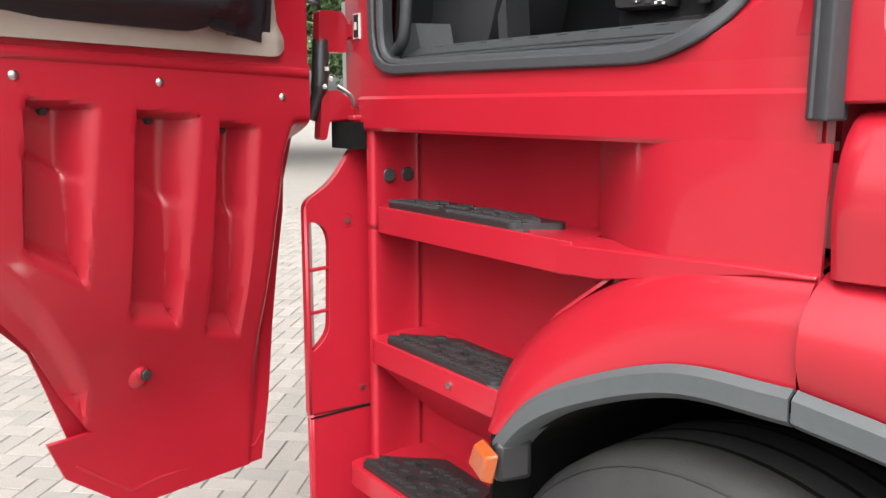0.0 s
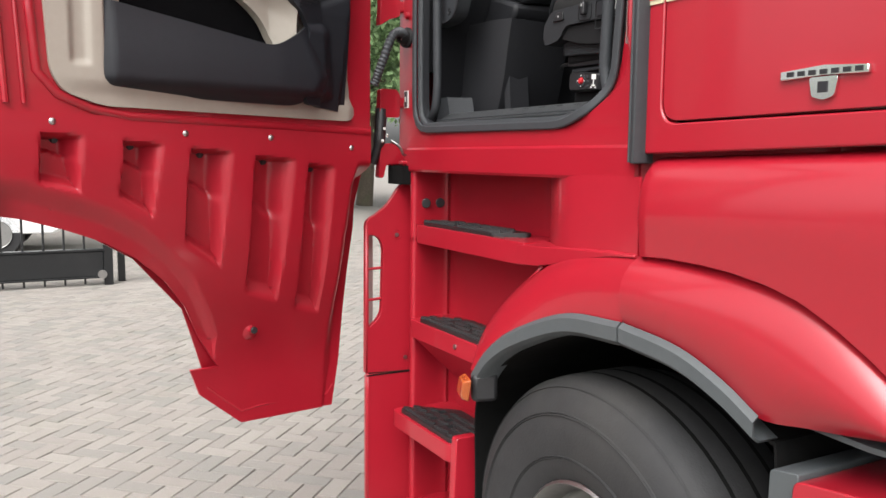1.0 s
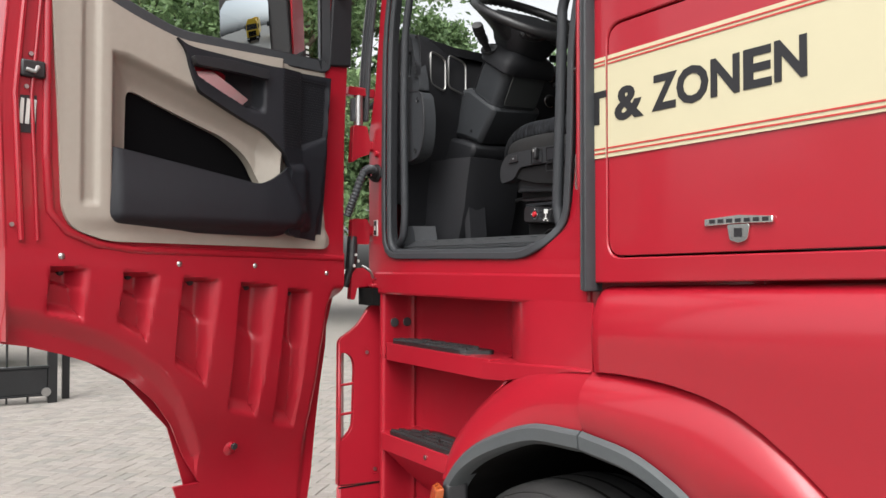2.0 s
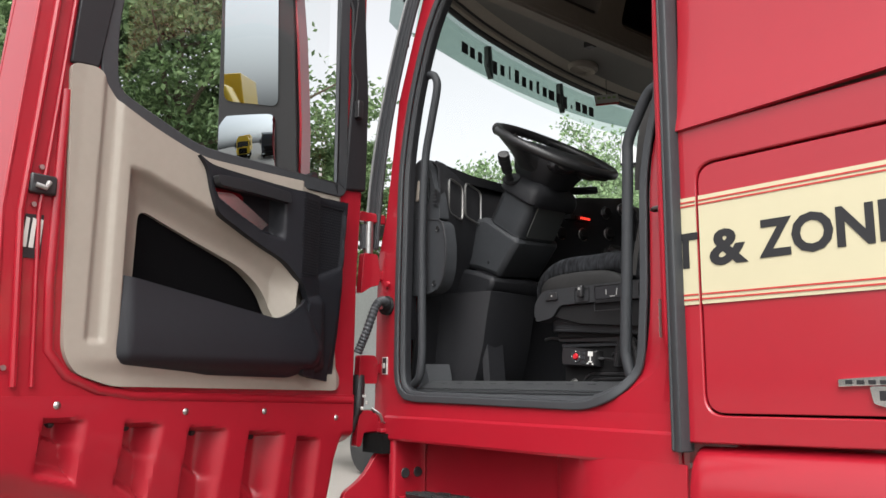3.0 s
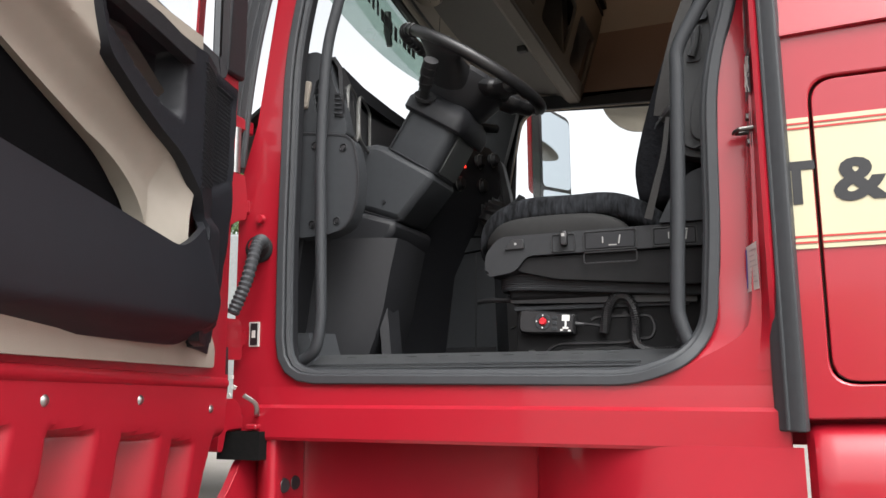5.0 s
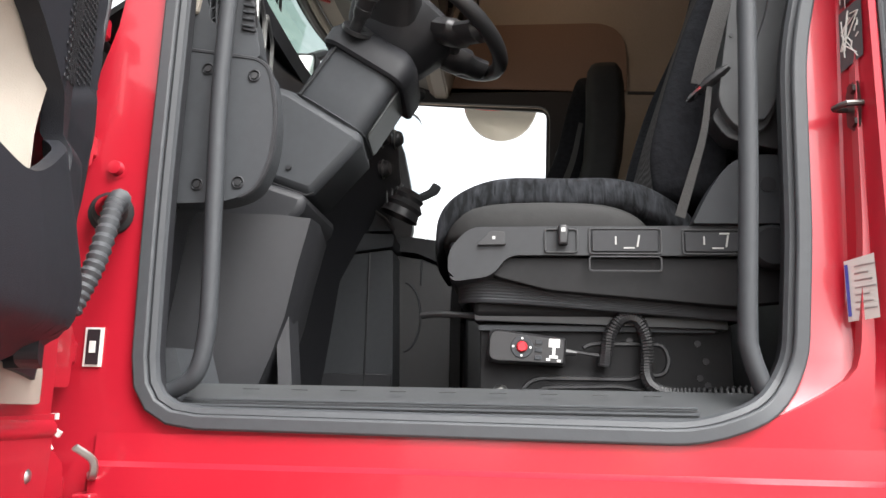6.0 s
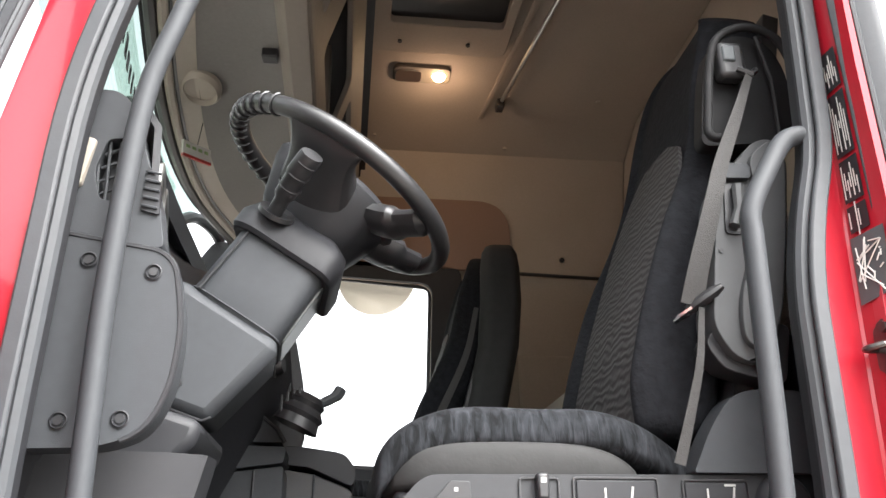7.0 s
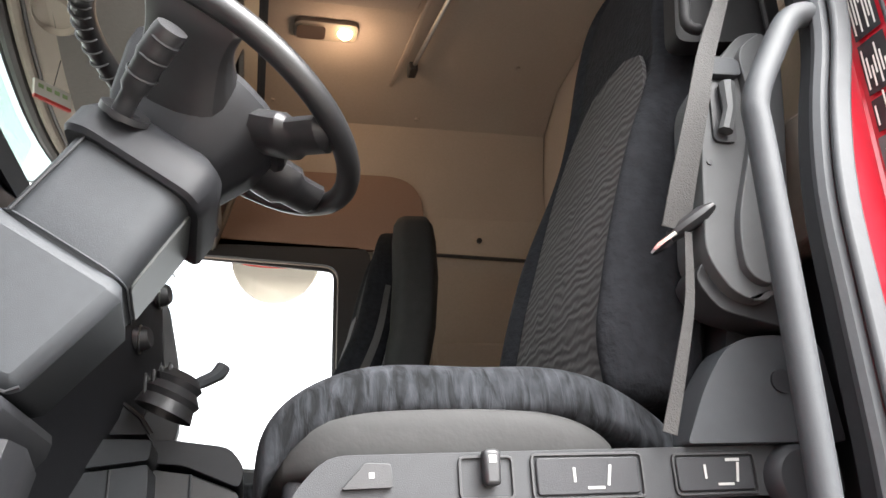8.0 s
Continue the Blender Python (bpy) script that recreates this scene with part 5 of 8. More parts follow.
part("check_strap", tube(spl([(-1.66, 1.0, 1.515), (-1.645, 0.975, 1.51), (-1.635, 0.955, 1.535), (-1.65, 0.93, 1.555)], 5), 0.006, 8, flat=0.5), STEEL, truck, "steel door check strap")
part("check_plate", box((-1.668, 0.965, 1.478), (-1.640, 1.0, 1.490)), RED, truck, bevel=0.003)
# solid near-black block stands in for the shade below the hinge
part("hinge_gap_shade", box((-1.74, 0.962, 1.412), (-1.628, 1.01, 1.474)), DARK, truck, "near-black block for the shade in the gap under the hinge")
part("hinge_cable", tube(spl([(-1.715, 0.925, 1.66), (-1.708, 0.918, 1.60), (-1.706, 0.912, 1.55), (-1.72, 0.895, 1.48)], 5), [0.020] * 11 + [0.015] * 5, 10), BLACK, truck)
for k, (dx, dz) in enumerate(((0, 0), (0.01, -0.022), (-0.006, -0.04))):
    part("torn_sleeve", box((-0.004, -0.003, -0.004), (0.005, 0.003, 0.004), None, Matrix.Translation((-1.676 + dx * 0.1, 0.918 + dx, 1.595 + dz)) @ Matrix.Rotation(radians(30 * k), 4, "Y")), PAPER, truck, "scrap of white tape")
hose_line = spl([(-1.655, 0.985, 1.895), (-1.632, 0.955, 1.905), (-1.622, 0.92, 1.885), (-1.622, 0.885, 1.80), (-1.640, 0.865, 1.730)], 14)
part("cable_hose", tube(hose_line, [0.0125 + 0.0028 * (i % 2) for i in range(len(hose_line))], 10), RUBBER, truck, "black corrugated cable hose")
part("hose_boot", lathe([(0.033, 0.0), (0.033, 0.009), (0.026, 0.015), (0.024, 0.03), (0.018, 0.036)], aim((-1.665, 0.998, 1.893), (0.3, -1, 0.1)), 20), MATT, truck)
part("jamb_bolt", lathe([(0.0, 0.012), (0.010, 0.010), (0.012, 0.0), (0.017, 0.0)], aim((-1.665, 0.999, 1.965), (0, -1, 0)), 12), RED, truck)
vin = part("jamb_plate", box((-1.687, 0.996, 1.665), (-1.660, 1.0, 1.722)), PAPER, truck, "small maker's plate")
part("jamb_plate_print", box((-1.683, 0.9945, 1.668), (-1.664, 0.996, 1.719)), INK, vin)
part("jamb_plate_print", box((-1.678, 0.993, 1.685), (-1.669, 0.9945, 1.702)), PAPER, vin)
part("pillar_plate", box((-1.594, 0.996, 2.785), (-1.572, 1.0, 2.84)), INK, truck)

# mirror outside the door
MIRROR_N = Vector((0.60, -0.80, 0.0)).normalized()
MIRROR_T = Vector((0.80, 0.60, 0.0)).normalized()
M0 = Vector((-2.02, 0.545, 0))


def mir(a, out, z):
    return M0 + MIRROR_T * a + MIRROR_N * (out + 0.176 * (z - 2.5)) + Vector((0, 0, z))


shell = part("door_mirror", loft([[mir(a, o, z) for a, z in rounded([(-0.045 + i, 2.30 + i), (0.262 - i, 2.29 + i), (0.272 - i, 3.03 - i), (0.008 + i, 3.02 - i)], 0.04, 4)] for o, i in ((0.0, 0.0), (-0.06, 0.0), (-0.13, 0.05))]), BLACK, truck, "black mirror housing with two glasses", bevel=0.006)
part("mirror_cover", loft([[mir(0.276 + b, o, z) for z, b in ((2.33, -0.01), (2.5, 0.0), (2.8, 0.0), (3.03, -0.01))] for o in (-0.012, -0.05, -0.09)], False), RED, shell, "red mirror back cover", thick=0.008)
g1 = rounded([(0.000, 2.596), (0.202, 2.562), (0.219, 3.000), (0.022, 2.994)], 0.03, 4)
part("mirror_glass", plate(g1, (), lambda a, b: mir(a, 0.004, b), None), MIRROR, shell, "flat mirror glass")
g2 = rounded([(-0.030, 2.400), (0.185, 2.315), (0.190, 2.540), (-0.022, 2.545)], 0.03, 4)
bmg = gridded(g2, 0.012)
for v in bmg.verts:
    a, b = v.co.x, v.co.y
    v.co = mir(a, 0.012 - 0.55 * (a - 0.10) ** 2 - 0.55 * (b - 2.43) ** 2, b)
part("wide_mirror_glass", bmg, MIRROR, shell, "convex mirror glass")
for z in (2.315, 2.98):
    part("mirror_arm", tube([mir(0.24, -0.05, z), dw(0.12, 0.16, z + 0.01)], 0.018, 8), BLACK, shell)

# ---- the yard ----
ground = tagged(part("ground", plate([(-400, -400), (400, -400), (400, 400), (-400, 400)], (), lambda a, b: Vector((a, b, -0.012)), None), PAVER), "grey concrete pavers with sandy joints", "ground", kind="structure")
part("joint_bed", plate([(-13.5, -3.0), (3.6, -3.0), (3.6, 1.3), (-1.2, 1.3), (-1.2, 2.4), (-4.64, 5.5), (-13.5, 5.5)], (), lambda a, b: Vector((a, b, -0.006)), None), JOINT, ground, "sandy joints between the pavers")

# ---- inside the cab: shell ----
part("cab_floor", plate(rounded([(-1.72, 1.08), (-0.02, 1.08), (-0.02, 3.34), (-1.72, 3.34)], 0.05, 3), (), lambda a, b: Vector((a, b, 1.602)), Vector((0, 0, -0.03))), MATT, truck, "dark rubber cab floor")
part("floor_edge", tube([(-1.58, 1.095, 1.604), (-0.70, 1.095, 1.606)], 0.008, 6), DASH_DARK, truck)
part("headliner", loft([[Vector((x, y, z)) for y, z in ((1.07, 3.06), (1.09, 3.30), (1.16, 3.52), (1.35, 3.62), (2.2, 3.645), (3.05, 3.62), (3.24, 3.52), (3.31, 3.30), (3.33, 3.06))] for x in (-1.36, -1.2, -0.7, -0.1, -0.035)], False), HEADLINER, truck, "beige cloth headliner", thick=0.01, offset=1)
part("rear_lining", plate([(1.06, 1.60), (3.34, 1.60), (3.34, 3.665), (1.06, 3.665)], (), yz(-0.03), Vector((0.02, 0, 0))), HEADLINER, truck, "beige cloth rear wall")
part("near_lining", plate([(-0.575, 1.60), (-0.03, 1.60), (-0.03, 3.64), (-0.575, 3.64)], (), xz(1.050), Vector((0, 0.018, 0))), HEADLINER, truck)
part("side_lining", plate([(-1.36, 3.045), (-0.575, 3.045), (-0.575, 3.64), (-1.36, 3.64)], (), xz(1.050), Vector((0, 0.016, 0))), HEADLINER, truck)
part("post_lining", plate(rounded([(-0.60, 1.62), (-0.48, 1.62), (-0.48, 3.05), (-0.535, 3.05), (-0.535, 2.4), (-0.60, 2.1)], 0.02, 3), (), xz(1.055), Vector((0, 0.05, 0))), DASH_DARK, truck, bevel=0.008)
farhole = rounded([(-1.815, 2.19), (-0.915, 2.155), (-0.90, 2.925), (-1.668, 2.965)], [0.05, 0.06, 0.06, 0.10], 5)
part("far_lining", plate([(-1.88, 1.60), (-0.03, 1.60), (-0.03, 3.5), (-1.40, 3.5), (-1.76, 3.01), (-1.88, 2.2)], [farhole], xz(3.322), Vector((0, 0.03, 0))), HEADLINER, truck, "beige far side lining")
part("far_door_lining", plate(rounded([(-1.87, 1.62), (-0.80, 1.62), (-0.775, 3.0), (-1.60, 3.03), (-1.74, 3.015), (-1.87, 2.2)], [0.05, 0.05, 0.05, 0.02, 0.02, 0.05], 4), [farhole], xz(3.30), Vector((0, 0.02, 0))), DASH_DARK, truck, "dark far door trim", bevel=0.006)
part("curtain_panel", plate(rounded([(-1.40, 2.995), (-0.56, 2.995), (-0.56, 3.32), (-1.30, 3.32)], [0.01, 0.02, 0.16, 0.05], 8), (), xz(3.300), Vector((0, 0.022, 0))), CURTAIN, truck, "rounded brown cloth panel over the far window", bevel=0.006)
part("bunk_rail", tube([(-0.56, 3.30, 2.985), (-0.04, 3.30, 2.97)], 0.008, 8), BLACK, truck)
bunk = thing("bunk", (-0.3, 2.2, 2.15), "brown upholstered bunk behind the seats", "bunk")
part("mattress", plate(rounded([(-0.56, 1.12), (-0.04, 1.12), (-0.04, 3.29), (-0.56, 3.29)], 0.05, 4), (), lambda a, b: Vector((a, b, 2.32)), Vector((0, 0, -0.16))), HEADLINER, bunk, bevel=0.03)
part("bunk_base", box((-0.54, 1.10, 1.61), (-0.04, 3.30, 2.155)), DASH_DARK, bunk, bevel=0.02)
part("bunk_backrest", box((-0.10, 1.12, 2.33), (-0.04, 3.28, 2.95)), HEADLINER, bunk, bevel=0.025)
part("bunk_end", box((-0.55, 3.262, 2.33), (-0.08, 3.295, 2.62)), HEADLINER, bunk, bevel=0.012)
bottle = thing("bottle", (-0.45, 2.1, 2.3), "small clear plastic bottle with a pale cap", "bottle")
part("bottle_body", lathe([(0.0, 0.0), (0.03, 0.0), (0.032, 0.02), (0.032, 0.12), (0.014, 0.16), (0.012, 0.18)], Matrix.Translation((-0.50, 2.35, 2.32)), 16), WHITE, bottle)
part("cap", disc(bmesh.new(), Matrix.Translation((-0.50, 2.35, 2.50)), 0.014, 0.018, 12), WHITE, bottle)

# ceiling fittings
hatch = thing("roof_hatch", (-0.93, 2.3, 3.62), "dark roof hatch in a beige frame", "hatch")
hz = lambda z: (lambda a, b: Vector((a, b, z)))
part("hatch_frame", plate(rounded([(-1.27, 1.75), (-0.70, 1.75), (-0.70, 2.62), (-1.27, 2.62)], 0.05, 4), [rounded([(-1.14, 1.85), (-0.735, 1.85), (-0.735, 2.45), (-1.14, 2.45)], 0.02, 3)], hz(3.595), Vector((0, 0, 0.06))), HEADLINER, hatch, bevel=0.008)
part("hatch_panel", plate([(-1.15, 1.84), (-0.725, 1.84), (-0.725, 2.46), (-1.15, 2.46)], (), hz(3.625), Vector((0, 0, 0.02))), BLACK, hatch, "dark hatch panel")
for x, y in ((-1.22, 2.40), (-1.10, 2.55), (-0.85, 2.55)):
    part("hatch_screw", disc(bmesh.new(), Matrix.Translation((x, y, 3.588)), 0.008, 0.008, 8), BLACK, hatch)
dome = thing("ceiling_lamp", (-1.0, 2.79, 3.62), "lit ceiling lamp with a warm bulb", "lamp")
part("lamp_body", plate(rounded([(-1.11, 2.74), (-0.885, 2.74), (-0.885, 2.845), (-1.11, 2.845)], 0.03, 4), (), hz(3.612), Vector((0, 0, 0.02))), CONSOLE, dome, bevel=0.006)
part("lamp_reflector", plate(rounded([(-1.10, 2.755), (-1.0, 2.755), (-1.0, 2.83), (-1.10, 2.83)], 0.02, 3), (), hz(3.606), Vector((0, 0, 0.006))), CHROME, dome)
part("bulb", lathe([(0.0, -0.020), (0.014, -0.017), (0.023, -0.008), (0.026, 0.0)], Matrix.Translation((-0.930, 2.792, 3.612)), 18), BULB, dome, "glowing bulb")
lamp_light = new("ceiling_lamp_light", bpy.data.lights.new("ceiling_lamp_light", "POINT"))
lamp_light.data.energy, lamp_light.data.color, lamp_light.data.shadow_soft_size = 0.20, (1.0, 0.66, 0.44), 0.03
lamp_light.location = (-0.93, 2.792, 3.50)
rail = thing("curtain_rail", (-0.62, 2.6, 3.6), "aluminium curtain rail with black end caps", "rail")
part("rail_bar", tube([(-0.56, 2.12, 3.605), (-0.655, 2.93, 3.600)], 0.009, 8), STEEL, rail)
part("rail_track", tube([(-0.62, 2.02, 3.612), (-0.72, 3.10, 3.606)], 0.011, 6, flat=0.4), HEADLINER, rail)
for p in ((-0.55, 2.10, 3.60), (-0.658, 2.945, 3.595)):
    part("end_cap", box((-0.016, -0.03, -0.02), (0.016, 0.03, 0.016), None, Matrix.Translation(p)), BLACK, rail, "black end cap", bevel=0.005)
for x, y in ((-1.17, 3.10), (-0.60, 3.16), (-0.25, 2.9)):
    part("headliner_button", disc(bmesh.new(), Matrix.Translation((x, y, 3.606 - 0.1 * (y > 3.0))), 0.010, 0.008, 10), HEADLINER, truck)
for x, z in ((-0.70, 3.42), (-0.33, 3.06)):
    part("wall_button", disc(bmesh.new(), aim((x, 3.318, z), (0, -1, 0)), 0.011, 0.008, 10), DASH_DARK, truck)


# windscreen, its header and the film across its top
def header(y):
    """Where the windscreen's upper edge runs."""
    u = (y - 2.20) / 1.12
    bow = [(1.0, -1.575), (1.08, -1.598), (1.3, -1.670), (1.5, -1.716), (1.67, -1.744), (1.95, -1.784), (2.2, -1.807), (2.5, -1.820), (2.75, -1.806), (2.95, -1.772), (3.1, -1.742), (3.4, -1.70)]
    x = sum(ramp_of(bow, y + e) for e in (-0.10, -0.05, 0.0, 0.05, 0.10)) / 5
    return Vector((x, y, 3.030 - 0.038 * (1 - u * u)))


ys = [1.08 + 2.24 * k / 28 for k in range(29)]


def screen(y, down):
    p = header(y)
    return p + Vector((-0.02 - 0.16 * down, 0, -0.80 * down))


ws = part("windscreen", loft([[screen(y, d) for y in ys] for d in (-0.10, 0.3, 0.6, 1.05)], False), GLASS, truck, "clear curved windscreen")
ws.visible_shadow = False
band = part("windscreen_film", loft([[screen(y, d) + Vector((0.006, 0, 0)) for y in ys if y < 2.62] for d in (0.012, 0.175)], False), FILM, truck, "pale green film strip with mirrored writing")
band.visible_shadow = False
# the writing on the film: plain bars
for k, (w, up, down) in enumerate(((0.016, 0, 0), (0.016, 0, 0), (0.016, 0, 0), (0.004, -0.026, 0), (0.014, 0, 0.012), (0.013, 0, 0), (0.019, 0, 0), (0.013, 0, 0), (0.008, 0.012, 0), (0.010, 0, 0), (0.013, 0, 0), (0.013, 0.014, 0), (0.004, 0.014, 0), (0.012, 0, 0), (0.013, 0, 0.012), (0.004, -0.026, 0), (0.012, 0, 0), (0.014, 0, 0), (0.019, 0, 0))):
    y = 2.29 - 0.0505 * k
    c = screen(y, 0.095) + Vector((0.010, 0, 0))
    part("film_bar", box((-0.001, -w * 1.12, -0.022 - down), (0.001, w * 1.12, 0.022 + up), None, Matrix.Translation(c) @ Matrix.Rotation(math.atan2(-(header(y + 0.05).x - header(y - 0.05).x), 0.1), 4, "Z")), INK, band)
for y in (1.58, 2.10):
    clamp = screen(y, 0.10) + Vector((-0.03, 0, 0))
    part("visor_bracket", tube([clamp + Vector((0, 0, 0.10)), clamp + Vector((0, 0.005, 0.02)), clamp + Vector((0.005, 0.012, -0.035))], [0.016, 0.018, 0.012], 8), BLACK, truck, "black sun visor bracket")
part("header_seal", tube([header(y) + Vector((0.02, 0, 0.0)) for y in ys], 0.016, 8), BLACK, truck, "black windscreen seal")
part("header_strip", tube([header(y) + Vector((0.048, 0, 0.004)) for y in ys], 0.014, 8), BEIGE, truck, "beige header strip")
part("header_seal", tube([header(y) + Vector((0.066, 0, 0.008)) for y in ys], 0.006, 6), BLACK, truck)
part("header_panel", loft([[header(y) + Vector((0.06, 0, 0.008)) for y in ys], [header(y) + Vector((0.12, 0, 0.028)) for y in ys]], False), BEIGE, truck, thick=0.006)
part("sun_blind", loft([[header(y) + Vector((0.12, 0, 0.026)) for y in ys], [Vector((-1.55 + 0.02 * abs(y - 2.2), y, 3.045)) for y in ys], [Vector((-1.435, y, 3.012)) for y in ys]], False), VISOR, truck, "grey cloth sun blind panel", thick=0.008)
for y in (1.84, 2.62):
    part("blind_clip", box((-1.485, y - 0.018, 2.988), (-1.445, y + 0.018, 3.014)), BLACK, truck, "black blind clip", bevel=0.004)
part("blind_grip", loft([[Vector((-1.665 + 0.055 * math.cos(a) * k, 2.03 + 0.085 * math.sin(a) * k, h)) for a in [2 * math.pi * j / 24 for j in range(24)]] for k, h in ((1.0, 3.045), (0.98, 3.012), (0.80, 3.000), (0.72, 3.015))]), BEIGE, truck, "beige oval grip")
tag = thing("hanging_tag", (-1.70, 2.236, 2.93), "small pale card tag hanging on a string", "tag")
part("card", box((-0.003, -0.055, -0.024), (0.003, 0.055, 0.024), None, Matrix.Translation((-1.70, 2.236, 2.926)) @ pose(0, 0, 0, 8, 0, -35)), PAPER, tag)
part("card_band", box((-0.0036, -0.055, -0.024), (0.0036, 0.055, -0.016), None, Matrix.Translation((-1.70, 2.236, 2.926)) @ pose(0, 0, 0, 8, 0, -35)), PINSTRIPE, tag)
for k in range(4):
    part("card_bar", box((-0.004, -0.044 + 0.024 * k, 0.004), (0.004, -0.029 + 0.024 * k, 0.014), None, Matrix.Translation((-1.70, 2.236, 2.926)) @ pose(0, 0, 0, 8, 0, -35)), LEAF_FAR, tag)
part("string", tube([(-1.70, 2.236, 2.95), (-1.685, 2.215, 3.04)], 0.0012, 5), BLACK, tag)

# overhead console with open shelves
console = thing("overhead_console", (-1.33, 2.2, 2.93), "dark beige overhead console with dark open shelves", "console")
holes = [rounded([(a, 3.045), (b, 3.045), (b, 3.27), (a, 3.27)], 0.035, 4) for a, b in ((1.12, 1.73), (1.87, 2.34), (2.44, 2.86), (2.94, 3.26))]
part("console_face", plate(rounded([(1.07, 2.975), (3.32, 2.975), (3.32, 3.40), (1.07, 3.40)], 0.02, 3), holes, lambda a, b: Vector((-1.355 + 0.30 * (b - 2.97), a, b)), Vector((-0.018, 0, 0))), CONSOLE, console, "beige console face", bevel=0.006)
part("console_lip", loft([[Vector((x, y, z)) for x, z in ((-1.352, 2.995), (-1.365, 2.972), (-1.41, 2.975), (-1.435, 3.0), (-1.44, 3.04))] for y in (1.07, 2.2, 3.32)], False), CONSOLE, console, thick=0.01)
part("console_inside", box((-1.62, 1.07, 3.40), (-1.22, 3.32, 3.42)), DASH_DARK, console)
part("console_inside", box((-1.60, 1.07, 3.06), (-1.57, 3.32, 3.42)), DASH_DARK, console)
part("console_inside", box((-1.60, 1.07, 3.055), (-1.345, 3.32, 3.065)), DASH_DARK, console)
for a in (1.80, 2.39, 2.90):
    part("console_divider", box((-1.50, a - 0.055, 3.062), (-1.335, a + 0.055, 3.40)), CONSOLE, console)
part("tacho_slot", box((-1.42, 1.40, 3.12), (-1.40, 1.60, 3.18)), BLACK, console, bevel=0.004)
part("tacho_light", box((-1.402, 1.47, 3.145), (-1.398, 1.505, 3.155)), TELLTALE, console)
part("roof_front", plate([(-1.62, 1.07), (-1.20, 1.07), (-1.20, 3.32), (-1.62, 3.32)], (), hz(3.43), Vector((0, 0, 0.03))), DASH_DARK, truck)
part("screen_frame_roof", loft([[header(y) + Vector((0.0, 0, 0.0)) for y in ys], [header(y) + Vector((0.03, 0, 0.20)) for y in ys], [Vector((-1.35, y, 3.45)) for y in ys], [Vector((-1.2, y, 3.70)) for y in ys]], False), MATT, truck, thick=0.01)
# far windscreen pillar
part("far_pillar", plate(rounded([(-1.98, 1.98), (-1.90, 1.98), (-1.845, 2.25), (-1.762, 2.62), (-1.668, 2.955), (-1.69, 3.05), (-1.80, 3.05), (-1.862, 2.96), (-1.925, 2.62), (-1.965, 2.3)], [0.01, 0.01, 0.05, 0.05, 0.02, 0.02, 0.02, 0.05, 0.05, 0.05], 3), (), xz(3.235), Vector((0, 0.05, 0))), DASH_DARK, truck, "dark far windscreen pillar", bevel=0.016)

# ---- dashboard ----
dash = thing("dashboard", (-1.6, 2.0, 1.62), "charcoal plastic dashboard across the cab front", "dashboard")


def dash_face(y):
    return ramp_of([(1.08, -1.50), (1.30, -1.555), (1.55, -1.54), (1.80, -1.42), (1.95, -1.37), (2.02, -1.40), (2.25, -1.56), (2.6, -1.62), (3.3, -1.64)], y)


def dash_top(y):
    return ramp_of([(1.08, 2.385), (1.15, 2.385), (1.30, 2.335), (1.70, 2.345), (1.95, 2.365), (2.05, 2.34), (2.3, 2.25), (3.3, 2.22)], y)


dy = [1.085, 1.12, 1.18, 1.25, 1.32, 1.45, 1.6, 1.75, 1.85, 1.93, 1.97, 2.0, 2.05, 2.12, 2.3, 2.6, 3.0, 3.29]
part("dash_body", loft([[Vector((-1.80, y, 2.24)), Vector((dash_face(y) - 0.10, y, dash_top(y) - 0.01)), Vector((dash_face(y) - 0.02, y, dash_top(y))), Vector((dash_face(y), y, dash_top(y) - 0.03)), Vector((dash_face(y) + 0.01, y, 2.2)), Vector((dash_face(y) - 0.02, y, 2.08)), Vector((dash_face(y) - 0.10, y, 1.92)), Vector((dash_face(y) - 0.14, y, 1.62))] for y in dy], False), DASH_DARK, dash, "dark dashboard body", thick=0.01, offset=-1)
part("dash_shelf", loft([[Vector((-1.78, y, 2.245)), Vector((-1.98, y, 2.20))] for y in (1.12, 1.6, 2.2, 2.8, 3.28)], False), DASH_DARK, dash, thick=0.01)
# end panel next to the door, in two pieces, with screws and an air vent
low = rounded([(-1.635, 1.925), (-1.520, 1.928), (-1.470, 1.944), (-1.446, 1.995), (-1.440, 2.075), (-1.456, 2.150), (-1.475, 2.168), (-1.60, 2.188), (-1.640, 2.19)], [0.0, 0.02, 0.03, 0.04, 0.04, 0.02, 0.02, 0.01, 0], 4)
part("end_panel", plate(low, (), xz(1.062), Vector((0, 0.05, 0))), DASH, dash, "charcoal end panel with four screws", bevel=0.007)
part("end_panel_edge", tube([Vector((a, 1.064, b)) for a, b in low[6:-3]], 0.004, 6), DASH_DARK, dash)
up = rounded([(-1.640, 2.192), (-1.60, 2.190), (-1.474, 2.172), (-1.486, 2.235), (-1.512, 2.305), (-1.535, 2.375), (-1.56, 2.398), (-1.60, 2.395), (-1.640, 2.36)], [0, 0, 0.01, 0.02, 0.02, 0.02, 0.015, 0.015, 0], 4)
vh = rounded([(-1.562, 2.237), (-1.540, 2.233), (-1.529, 2.272), (-1.534, 2.326), (-1.562, 2.322), (-1.572, 2.278)], 0.008, 3)
part("vent_panel", plate(up, [vh], xz(1.066), Vector((0, 0.04, 0))), DASH, dash, "charcoal vent panel", bevel=0.006)
part("vent_back", plate(vh, (), xz(1.096), Vector((0, 0.01, 0))), INK, dash)
